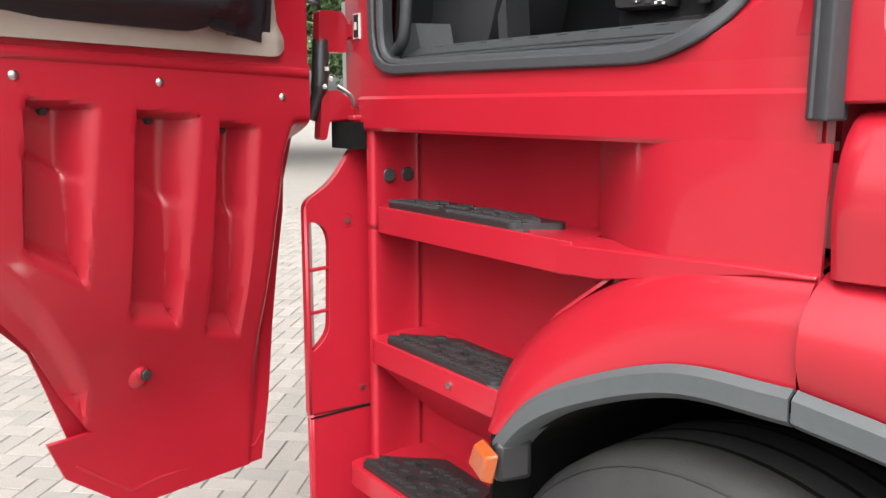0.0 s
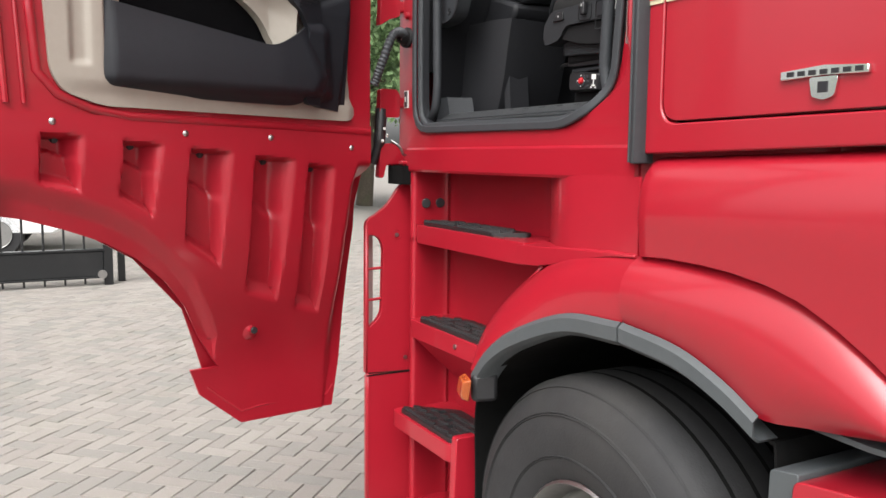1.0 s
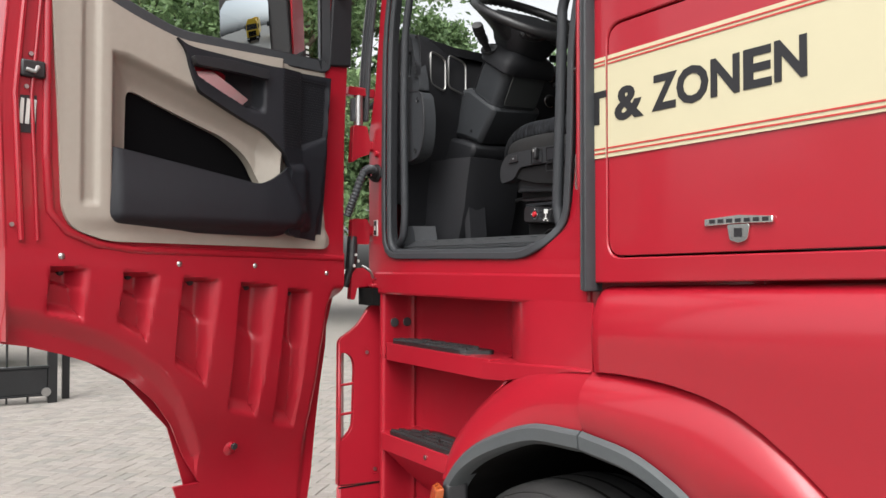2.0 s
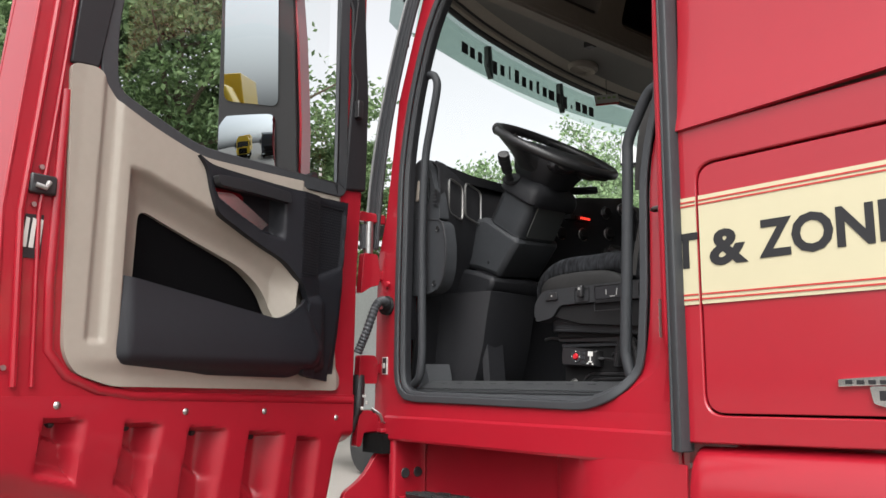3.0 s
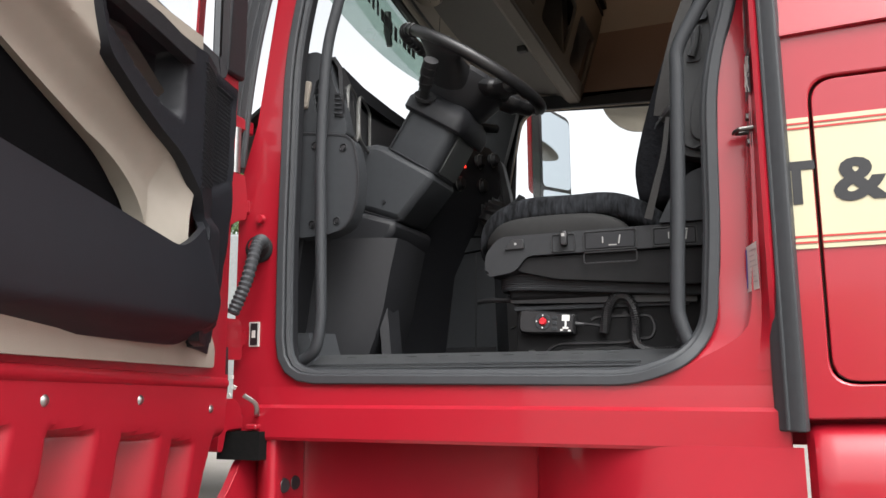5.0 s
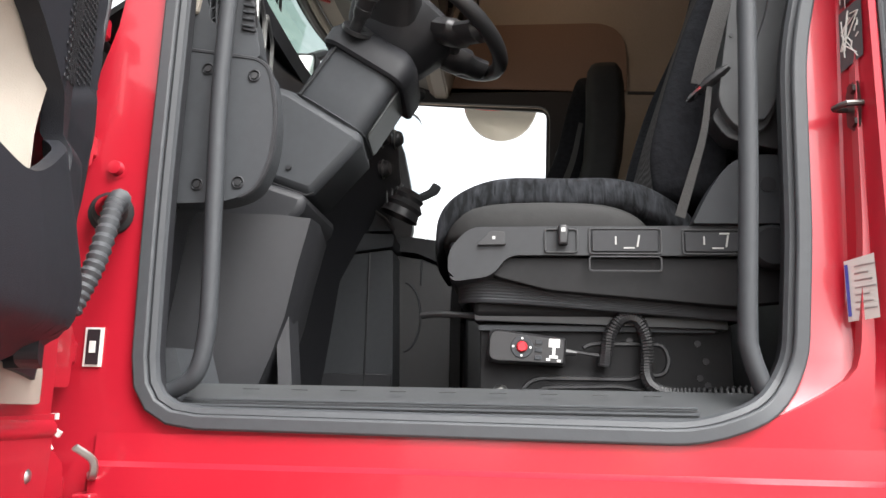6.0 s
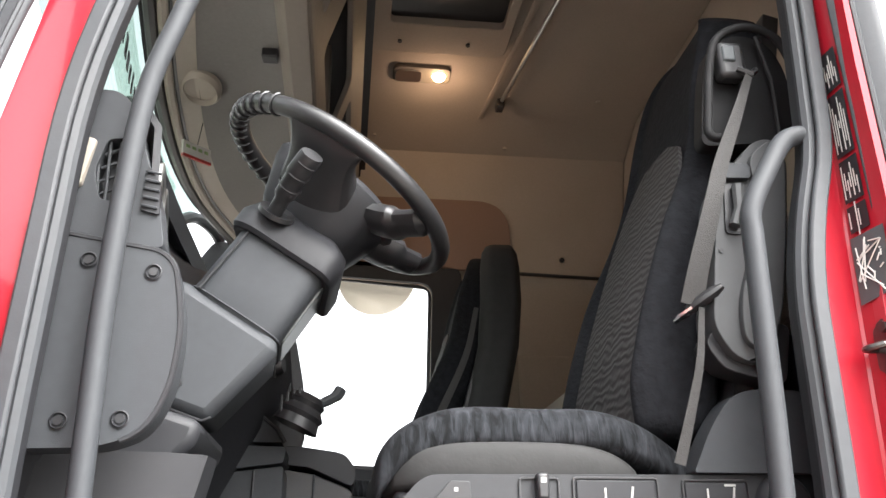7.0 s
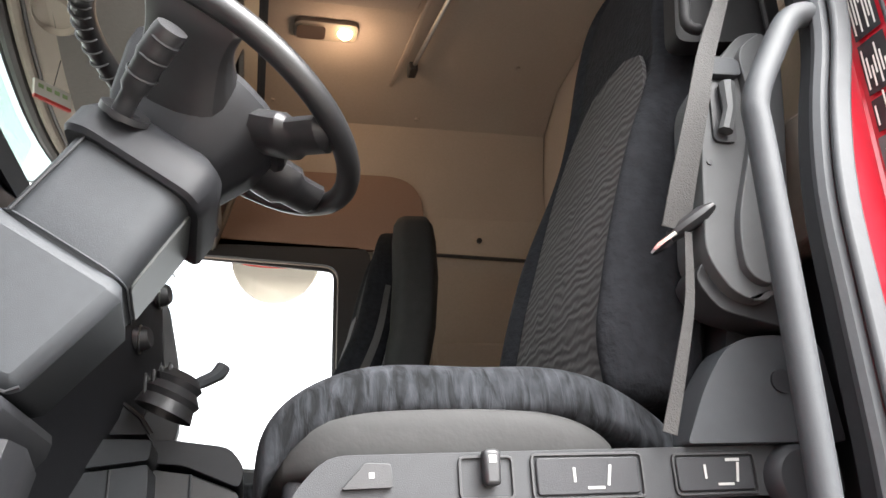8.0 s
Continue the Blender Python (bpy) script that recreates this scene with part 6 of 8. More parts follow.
for k in range(6):
    part("vent_slat", tube([(-1.568, 1.078, 2.228 + 0.019 * k), (-1.530, 1.078, 2.246 + 0.019 * k)], 0.0026, 6), DASH, dash)
for k in range(4):
    part("vent_slat", tube([(-1.566 + 0.010 * k, 1.073, 2.236), (-1.574 + 0.014 * k, 1.073, 2.322)], 0.0020, 6), DASH, dash)
vent2 = rounded([(-1.508, 2.222), (-1.484, 2.216), (-1.488, 2.262), (-1.505, 2.285)], 0.004, 2)
part("side_vent", plate(vent2, (), xz(1.062), Vector((0, 0.012, 0))), INK, dash)
for k in range(5):
    part("vent_slat", tube([(-1.507, 1.060, 2.228 + 0.012 * k), (-1.487, 1.060, 2.224 + 0.012 * k)], 0.0018, 5), DASH, dash)
part("beige_infill", plate([(-1.600, 2.250), (-1.584, 2.252), (-1.574, 2.318), (-1.588, 2.322)], (), xz(1.058), Vector((0, 0.012, 0))), BEIGE, dash, "beige infill piece", bevel=0.003)
for x, z in ((-1.559, 2.152), (-1.481, 2.139), (-1.496, 1.960), (-1.563, 1.957)):
    part("panel_screw_cup", lathe([(0.0105, 0.0012), (0.009, 0.002), (0.0065, -0.002), (0.0, -0.002)], aim((x, 1.061, z), (0, -1, 0)), 14), DASH_DARK, dash)
    part("panel_screw", disc(bmesh.new(), aim((x, 1.061, z), (0, -1, 0)), 0.0055, 0.002, 8), BLACK, dash)
part("door_side_trim", plate(rounded([(-1.635, 1.78), (-1.615, 1.78), (-1.61, 2.19), (-1.635, 2.2)], 0.006, 2), (), xz(1.05), Vector((0, 0.03, 0))), DASH_DARK, dash, bevel=0.004)
# instrument hood behind the steering wheel
part("cluster_hood", loft([[Vector((-1.66, y, 2.30 + h)), Vector((-1.58, y, 2.345 + h)), Vector((-1.53, y, 2.335 + h)), Vector((-1.54, y, 2.31 + h))] for y, h in ((1.14, 0.04), (1.25, 0.025), (1.42, 0.02), (1.6, 0.02), (1.72, 0.02))], False), DASH_DARK, dash, "dark instrument hood", thick=0.008)
for y0, y1 in ((1.13, 1.20), (1.215, 1.30)):
    part("cluster_trim", tube([Vector((-1.505 - 0.15 * (y - 1.12), y, z)) for y, z in rounded([(y0, 2.21), (y1, 2.19), (y1, 2.31), (y0, 2.33)], 0.02, 3)], 0.004, 6, True), STEEL, dash, "bright instrument trim ring")
# centre stack with knobs, a red-lit row of switches and levers
for k, (y, z) in enumerate(((1.66, 2.30), (1.74, 2.20), (1.83, 2.29), (1.90, 2.31), (1.84, 2.21), (1.66, 2.20))):
    part("knob", lathe([(0.0, 0.024), (0.016, 0.024), (0.02, 0.018), (0.022, 0.0)], aim((dash_face(y) + 0.006, y, z), (1, -0.25, 0.1)), 16), BLACK, dash, "black control knob")
    part("knob_ring", tube([Vector((dash_face(y) + 0.012, y, z)) + Vector((0, 0.024 * math.cos(a), 0.024 * math.sin(a))) for a in [2 * math.pi * j / 16 for j in range(16)]], 0.002, 5, True), STEEL, dash)
for k in range(6):
    part("stack_switch", box((dash_face(1.74) - 0.01, 1.66 + 0.032 * k, 2.250), (dash_face(1.74) + 0.020, 1.686 + 0.032 * k, 2.268)), BLACK, dash, bevel=0.002)
part("switch_light", box((dash_face(1.76) + 0.012, 1.715, 2.256), (dash_face(1.76) + 0.018, 1.765, 2.263)), TELLTALE, dash, "red-lit switch row")
part("stack_flank", plate(rounded([(-1.52, 2.06), (-1.40, 1.96), (-1.33, 2.07), (-1.34, 2.20), (-1.37, 2.335), (-1.45, 2.36)], 0.03, 3), (), xz(1.975), Vector((0, 0.04, 0))), BLACK, dash, bevel=0.008)
part("lever_boot", lathe([(0.05, 0.0), (0.045, 0.02), (0.05, 0.03), (0.038, 0.045), (0.042, 0.055), (0.028, 0.07)], aim((-1.345, 1.80, 2.075), (0.4, 0.0, 0.9)), 20), BLACK, dash, "black gaitered lever base")
part("brake_lever", tube(spl([(-1.315, 1.80, 2.115), (-1.285, 1.805, 2.128), (-1.262, 1.81, 2.142), (-1.252, 1.812, 2.158)], 4), [0.010] * 4 + [0.011] * 4 + [0.013] * 4 + [0.012], 8), DASH, dash, "grey hand brake lever")
for k in range(4):
    part("lever_ridge", box((-1.375 + 0.012 * k, 1.77, 2.10 + 0.008 * k), (-1.369 + 0.012 * k, 1.83, 2.135 + 0.006 * k)), BLACK, dash, bevel=0.002)
# lower covers: knee shroud, pedal cover, centre tunnel
part("knee_shroud", loft([[Vector((x - 0.846 * 0.13 * (y - 1.291) * (x > -1.45), y, z + 0.533 * 0.13 * (y - 1.291) * (x > -1.45))) for x, z in ((-1.66, 2.215), (-1.512, 2.218), (-1.487, 2.210), (-1.341, 2.119), (-1.346, 2.100), (-1.432, 2.002), (-1.445, 1.998), (-1.53, 2.028), (-1.66, 2.06))] for y in (1.291, 1.42, 1.53)], True), DASH, dash, "charcoal knee shroud", bevel=0.018)
part("shroud_seam", tube([Vector((x, 1.2895, z)) for x, z in ((-1.54, 2.032), (-1.53, 2.028), (-1.445, 1.998), (-1.432, 2.003))], 0.002, 6), INK, dash)
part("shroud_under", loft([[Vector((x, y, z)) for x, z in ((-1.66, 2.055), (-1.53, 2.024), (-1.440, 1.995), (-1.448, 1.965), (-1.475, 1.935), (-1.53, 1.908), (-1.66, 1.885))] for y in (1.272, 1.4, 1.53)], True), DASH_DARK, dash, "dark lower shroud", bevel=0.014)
part("shroud_hole", disc(bmesh.new(), aim((-1.482, 1.2915, 2.052), (0, -1, 0)), 0.005, 0.004, 10), INK, dash)
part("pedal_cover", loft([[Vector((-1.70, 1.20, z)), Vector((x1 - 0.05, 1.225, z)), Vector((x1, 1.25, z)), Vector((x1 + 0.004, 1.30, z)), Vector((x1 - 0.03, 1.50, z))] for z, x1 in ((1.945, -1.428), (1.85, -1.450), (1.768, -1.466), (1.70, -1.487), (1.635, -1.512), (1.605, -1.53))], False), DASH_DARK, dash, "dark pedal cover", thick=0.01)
part("kick_plate", loft([[Vector((-1.66, 1.10, z)), Vector((-1.60 + 0.3 * (1.70 - z), 1.115, z)), Vector((-1.57 + 0.3 * (1.70 - z), 1.19, z))] for z in (1.70, 1.66, 1.605)], False), DASH, dash, "grey kick plate", thick=0.008)
part("inner_fin", loft([[Vector((x - 0.02, 1.262, z)), Vector((x, 1.268, z)), Vector((x - 0.004, 1.34, z))] for z, x in ((1.80, -1.466), (1.76, -1.462), (1.64, -1.450), (1.605, -1.446))], False), DASH_DARK, dash, thick=0.008)
tunnel = part("centre_tunnel", plate(rounded([(-1.66, 1.605), (-1.355, 1.605), (-1.366, 2.003), (-1.578, 1.977), (-1.66, 1.967)], [0, 0, 0.008, 0, 0], 3), (), xz(1.860), Vector((0, 0.14, 0))), DASH, dash, "charcoal centre tunnel", bevel=0.006)
part("tunnel_lid", plate(rounded([(-1.66, 1.973), (-1.578, 1.983), (-1.366, 2.009), (-1.362, 2.042), (-1.565, 2.047), (-1.66, 2.048)], [0, 0, 0.006, 0.010, 0, 0], 3), (), xz(1.855), Vector((0, 0.15, 0))), DASH, dash, "charcoal lid band of the tunnel", bevel=0.005)
part("tunnel_seam", tube([(-1.426, 1.8597, 1.995), (-1.429, 1.8597, 1.62)], 0.0026, 6), INK, tunnel)
part("tunnel_seam", tube([(-1.566, 1.8597, 1.80), (-1.585, 1.8597, 1.62)], 0.002, 6), INK, tunnel)
part("tunnel_scuff", box((-1.60, 1.858, 1.612), (-1.36, 1.866, 1.690)), DASH_DARK, tunnel, bevel=0.003)
bin_side = part("storage_bin", plate(rounded([(-1.40, 2.015), (-1.305, 2.000), (-1.216, 1.966), (-1.225, 1.90), (-1.225, 1.612), (-1.40, 1.612)], [0, 0, 0.02, 0.02, 0, 0], 3), (), xz(1.985), Vector((0, 0.40, 0))), BLACK, dash, "black storage bin beside the tunnel", bevel=0.008)
part("bin_lid", plate(rounded([(-1.40, 2.022), (-1.318, 2.014), (-1.220, 1.972), (-1.210, 2.006), (-1.238, 2.046), (-1.34, 2.060), (-1.40, 2.060)], [0, 0.01, 0.012, 0.02, 0.02, 0.01, 0], 3), (), xz(1.972), Vector((0, 0.42, 0))), DASH_DARK, dash, "dark bin lid", bevel=0.010)
part("bin_edge", tube([(-1.306, 1.983, 2.000), (-1.306, 1.983, 1.93)], 0.003, 6), DASH, bin_side)
part("dash_flank", plate(rounded([(-1.575, 2.054), (-1.54, 2.11), (-1.479, 2.158), (-1.389, 2.080), (-1.372, 2.052)], [0, 0.02, 0.006, 0.01, 0.004], 3), (), xz(1.862), Vector((0, 0.10, 0))), DASH, dash, "charcoal flank panel of the dash", bevel=0.005)
part("flank_rim", tube([Vector((x, 1.861, z)) for x, z in ((-1.483, 2.160), (-1.43, 2.117), (-1.385, 2.080), (-1.366, 2.052))], 0.004, 6), INK, dash)
part("stack_cheek", plate(rounded([(-1.47, 2.20), (-1.44, 2.255), (-1.412, 2.315), (-1.390, 2.318), (-1.376, 2.287), (-1.362, 2.17), (-1.41, 2.155)], [0.01, 0.01, 0.01, 0.01, 0.02, 0.01, 0.01], 3), (), xz(1.955), Vector((0, 0.03, 0))), BLACK, dash, "black switch cheek", bevel=0.006)
part("cheek_post", tube(spl([(-1.398, 1.950, 2.325), (-1.383, 1.945, 2.26), (-1.372, 1.945, 2.175)], 5), 0.0095, 8), DASH_DARK, dash)
part("cheek_button", box((-1.412, 1.948, 2.222), (-1.404, 1.956, 2.229)), REDBTN, dash, bevel=0.001)
for k in range(3):
    part("cheek_switch", box((-1.428 + 0.010 * k, 1.946, 2.185 + 0.006 * k), (-1.421 + 0.010 * k, 1.956, 2.205 + 0.006 * k)), DASH, dash, bevel=0.001)
part("cup_ring", tube([Vector((-1.352 + 0.046 * math.cos(a), 1.984, 1.845 + 0.092 * math.sin(a))) for a in [-1.5 + 3.0 * j / 20 for j in range(21)]], 0.0032, 6), DASH, dash)

# ---- steering wheel and column ----
AX = Vector((0.533, 0, 0.846)).normalized()
WX = Vector((0.846, 0, -0.533)).normalized()
YY = Vector((0, 1, 0))
SC = Vector((-1.413, 1.405, 2.164))


def col(w, y, a):
    return SC + WX * w + YY * y + AX * a


column = thing("steering_column", (-1.5, 1.42, 2.0), "charcoal steering column with stalks and a black wheel", "steering column")
part("column_cover", loft([[col(w * k, y * k2, a) for w, y in rounded([(-0.084, -0.112), (0.082, -0.112), (0.058, 0.112), (-0.084, 0.112)], 0.040, 6)] for a, k, k2 in ((-0.02, 0.94, 0.94), (0.0, 0.995, 0.985), (0.06, 0.98, 0.98), (0.125, 0.98, 0.97))]), DASH, column, "charcoal column cover")
# added plate: part of the window's sheen is put into its colour
part("underside_sheen", plate(rounded([(-0.070, 0.004), (0.085, 0.004), (0.085, 0.118), (-0.070, 0.118)], 0.012, 3), (), lambda y, a: col(0.0800 - 0.107 * (y + 0.070), y, a), -WX * 0.02), UNDERSIDE, column, "paler glossy plate added for the window sheen under the column", bevel=0.003)
part("cover_seam", tube([col(w * 1.005, y * 1.005, 0.0) for w, y in rounded([(-0.084, -0.112), (0.082, -0.112), (0.058, 0.112), (-0.084, 0.112)], 0.040, 6)], 0.0016, 6, True), DASH, column)
part("cover_rib", tube([col(-0.066, -0.1125, 0.0), col(-0.062, -0.110, 0.12)], 0.002, 5), DASH_DARK, column)
part("column_collar", loft([[col(w * k, y * k, a) for w, y in rounded([(-0.100, -0.100), (-0.066, -0.124), (0.080, -0.120), (0.094, -0.085), (0.078, 0.112), (-0.100, 0.112)], 0.016, 3)] for a, k in ((0.116, 0.96), (0.122, 1.0), (0.150, 1.0), (0.172, 0.90), (0.190, 0.62))]), DASH_DARK, column, "dark stalk collar")
part("stalk_cup", lathe([(0.030, 0.0), (0.030, 0.008), (0.022, 0.006), (0.0, 0.0)], aim(col(-0.042, -0.118, 0.160), AX * 0.8 - YY * 0.6), 18), BLACK, column)
stalk_line = [col(-0.045, -0.118, 0.155), col(-0.040, -0.152, 0.186), col(-0.034, -0.184, 0.214), col(-0.026, -0.212, 0.242)]
part("stalk", tube(spl(stalk_line, 5), [0.013] * 5 + [0.018] * 5 + [0.0205] * 5 + [0.019], 12, flat=0.8), BLACK, column, "black control stalk with a knurled end", bevel=0.0)
for k in range(3):
    p, q = spl(stalk_line, 5)[7 + 3 * k], spl(stalk_line, 5)[8 + 3 * k]
    part("stalk_ring", lathe([(0.0190, -0.002), (0.0200, 0.0), (0.0190, 0.002)], aim(p, q - p), 14), BLACK, column)
part("stalk", tube(spl([col(-0.01, 0.13, 0.175), col(0.01, 0.17, 0.19), col(0.03, 0.22, 0.21)], 5), 0.014, 8), GATE, column)
HUB = 0.2985
CROWN = WX * -0.017


def whl(w, y, a):
    """A place on the steering wheel, whose middle lies a little before the column's axis."""
    return col(w, y, a) + CROWN


wheel_ring = [whl(0.2124 * math.cos(a), 0.2124 * math.sin(a), HUB) for a in [2 * math.pi * k / 72 for k in range(72)]]
sw = part("steering_wheel", tube(wheel_ring, 0.0160, 12, True), LEATHER, column, "black leather steering wheel")
# finger ridges along the far left quarter of the rim
for k in range(46):
    a = math.pi + (k - 16) * 0.062
    part("rim_ridge", tube([whl((0.2124 + 0.0175 * math.cos(b)) * math.cos(a), (0.2124 + 0.0175 * math.cos(b)) * math.sin(a), HUB + 0.0175 * math.sin(b)) for b in [-2.9 + 0.42 * j for j in range(10)]], 0.0022, 5), BLACK, sw) if k % 2 == 0 and k < 34 else None
part("hub_pad", loft([[whl(w * k, y * k, a) for w, y in rounded([(-0.105, -0.11), (0.05, -0.125), (0.105, -0.085), (0.12, 0.0), (0.105, 0.085), (0.05, 0.125), (-0.105, 0.11)], 0.022, 3)] for a, k in ((0.170, 0.62), (0.195, 0.76), (0.258, 0.95), (0.280, 0.97), (0.292, 0.90), (0.298, 0.6))]), DASH_DARK, sw, "charcoal wheel hub with switches")
for y in (-1, 1):
    part("spoke", loft([[whl(lo, y * yy, HUB - 0.002), whl((lo + hi) / 2, y * yy, HUB + 0.003), whl(hi, y * yy, HUB - 0.002), whl(hi, y * yy, HUB - deep), whl((lo + hi) / 2, y * yy, HUB - deep - 0.004), whl(lo, y * yy, HUB - deep)] for yy, lo, hi, deep in ((0.05, -0.085, 0.07, 0.11), (0.09, -0.080, 0.065, 0.095), (0.13, -0.072, 0.050, 0.062), (0.165, -0.075, 0.045, 0.040), (0.190, -0.085, 0.052, 0.026), (0.206, -0.095, 0.060, 0.010))]), BLACK, sw, "black wheel spoke", soft=2)
for y in (-1, 1):
    part("lower_spoke", tube(spl([whl(0.085, 0.05 * y, HUB - 0.03), whl(0.13, 0.07 * y, HUB - 0.022), whl(0.168, 0.095 * y, HUB - 0.008), whl(0.186, 0.100 * y, HUB)], 5), [0.046] * 6 + [0.036] * 5 + [0.026, 0.022, 0.018, 0.014, 0.010], 12, flat=0.55), BLACK, sw)
part("lower_bridge", tube(spl([whl(0.10, -0.055, HUB - 0.02), whl(0.118, 0.0, HUB - 0.025), whl(0.10, 0.055, HUB - 0.02)], 5), 0.012, 8), BLACK, sw)
part("spoke_keys", box((-0.03, -0.016, -0.004), (0.03, 0.016, 0.004), None, Matrix.Translation(whl(-0.01, -0.135, HUB - 0.006)) @ Matrix(((WX.x, 0, AX.x, 0), (0, 1, 0, 0), (WX.z, 0, AX.z, 0), (0, 0, 0, 1)))), DASH, sw, bevel=0.003)
part("hub_screw", disc(bmesh.new(), aim(whl(-0.012, -0.092, 0.214), (0, -1, 0)), 0.006, 0.004, 10), INK, sw)

# ---- seats ----
def back_front(z):
    return ramp_of([(1.96, -0.80), (2.05, -0.795), (2.17, -0.765), (2.35, -0.705), (2.5, -0.655), (2.65, -0.622), (2.78, -0.585), (2.83, -0.555)], z)


def back_width(z):
    return ramp_of([(1.96, 0.24), (2.1, 0.255), (2.32, 0.255), (2.44, 0.238), (2.52, 0.215), (2.58, 0.200), (2.70, 0.200), (2.77, 0.185), (2.81, 0.15), (2.83, 0.10)], z)


def seat(name, at, label):
    """A tall air seat: cushion and backrest in dark cloth, at (0, 0, 0) for the driver's own place."""
    o = thing(name, at, label, "seat", "cab seats")
    m = Matrix.Translation(Vector(at) - Vector((-0.92, 1.45, 1.61)))
    c = 1.45
    # cushion: dark cloth over a grey vinyl border
    rings = []
    for x, z, w in ((-1.200, 1.925, 0.19), (-1.196, 1.955, 0.225), (-1.170, 1.990, 0.236), (-1.116, 2.015, 0.243), (-1.06, 2.023, 0.246), (-0.967, 2.017, 0.246), (-0.905, 2.022, 0.246), (-0.848, 2.012, 0.246), (-0.803, 1.990, 0.243), (-0.76, 1.960, 0.235), (-0.735, 1.930, 0.22)):
        rings.append([m @ Vector((x, c + y * w, z - dz)) for y, dz in ((-0.98, 0.085), (-1.02, 0.050), (-1.0, 0.022), (-0.90, 0.002), (-0.6, 0.002), (-0.45, 0.012), (0.45, 0.012), (0.6, 0.002), (0.9, 0.004), (0.99, 0.022), (1.02, 0.045), (1.0, 0.075))])
    part("cushion", loft(rings), VELOUR_WORN, o, "dark worn velour seat cushion", smooth=60, soft=2)
    rings = []
    for x, w, h in ((-1.190, 0.18, 1.940), (-1.182, 0.230, 1.957), (-1.12, 0.252, 1.967), (-1.0, 0.256, 1.969), (-0.92, 0.256, 1.966), (-0.875, 0.254, 1.955), (-0.845, 0.250, 1.938), (-0.825, 0.24, 1.912)):
        rings.append([m @ Vector((x, c + y * w, z)) for y, z in ((-0.96, 1.885), (-1.0, 1.905), (-1.005, (1.905 + h) / 2), (-0.985, h - 0.004), (-0.9, h), (0.9, h), (0.985, h - 0.004), (1.0, 1.905), (0.96, 1.885))])
    part("cushion_border", loft(rings), SEATSIDE, o, "grey vinyl cushion border", smooth=60, soft=2)
    # backrest with bolsters
    rings = []
    for k in range(19):
        z = 1.96 + 0.87 * k / 18
        f, w = back_front(z), back_width(z)
        bol = 0.020 * sstep(1.96, 2.06, z) * (1 - sstep(2.28, 2.47, z))
        rings.append([m @ Vector((f + dx - bol * bb, c + y * w, z)) for y, dx, bb in ((-0.78, 0.13, 0), (-0.88, 0.09, 0), (-0.89, 0.03, 0.6), (-0.86, -0.008, 1.0), (-0.79, -0.016, 1.0), (-0.74, -0.002, 0.55), (-0.69, 0.0, 0.0), (0.66, 0.0, 0.0), (0.74, -0.002, 0.55), (0.80, -0.016, 1.0), (0.93, -0.008, 1.0), (1.0, 0.03, 0.6), (1.0, 0.09, 0), (0.9, 0.13, 0))])
    back = part("backrest", loft(rings), VELOUR, o, "dark velour backrest with bolsters", smooth=60, soft=2)
    part("backrest_panel", loft([[m @ Vector((back_front(z) - 0.013 - 0.004 * (abs(u) < 0.9), c + u * ramp_of([(2.0, 0.170), (2.36, 0.170), (2.45, 0.150), (2.50, 0.12), (2.53, 0.07)], z), z)) for u in (-1.16, -1.05, -0.45, 0, 0.45, 0.9, 1)] for z in (2.0, 2.1, 2.2, 2.3, 2.38, 2.43, 2.47, 2.50, 2.53)], False), WEAVE, back, "woven patterned backrest panel", thick=0.006, smooth=60)
    part("back_shell", loft([[m @ Vector((back_front(z) + 0.12, c + y * (back_width(z) - 0.01), z)) for y in (-1, -0.5, 0.5, 1)] for z in (1.96, 2.3, 2.6, 2.78)], False), BLACK, o, "black backrest shell", thick=0.03)
    return o, m


driver_seat, _ = seat("driver_seat", (-0.92, 1.45, 1.61), "dark velour driver's seat on a black air-sprung base")
# base box of the driver's seat with pressed slot, holes and rail
base = part("seat_base", plate(rounded([(-1.118, 1.610), (-0.690, 1.610), (-0.690, 1.762), (-1.118, 1.762)], 0.006, 2), (), xz(1.268), Vector((0, 0.40, 0))), MATT, driver_seat, "black steel seat base", bevel=0.005)
part("base_groove", tube([Vector((x, 1.268, z)) for x, z in rounded([(-1.055, 1.634), (-1.035, 1.660), (-1.015, 1.668), (-0.86, 1.668), (-0.835, 1.676), (-0.805, 1.676), (-0.795, 1.70), (-0.805, 1.728), (-0.93, 1.728)], 0.012, 3)], 0.0045, 6), BLACK, base)
part("base_groove", tube([Vector((x, 1.268, z)) for x, z in rounded([(-1.03, 1.634), (-1.01, 1.652), (-0.88, 1.656), (-0.83, 1.648)], 0.012, 3)], 0.004, 6), BLACK, base)
for x, z in ((-0.862, 1.733), (-0.748, 1.730), (-0.746, 1.672), (-0.735, 1.70), (-0.733, 1.66)):
    part("base_hole", disc(bmesh.new(), aim((x, 1.2675, z), (0, -1, 0)), 0.0055, 0.0015, 12), INK, base)
part("base_bolt", lathe([(0.0, 0.012), (0.008, 0.012), (0.012, 0.004), (0.014, 0.0)], aim((-1.082, 1.268, 1.642), (0, -1, 0)), 12), STEEL, base)
part("seat_rail", plate(rounded([(-1.128, 1.764), (-0.700, 1.752), (-0.700, 1.772), (-1.128, 1.784)], 0.004, 2), (), xz(1.250), Vector((0, 0.06, 0))), BLACK, driver_seat, "black seat rail", bevel=0.003)
part("rail_lower", box((-1.12, 1.258, 1.748), (-0.72, 1.27, 1.757)), DASH, driver_seat)
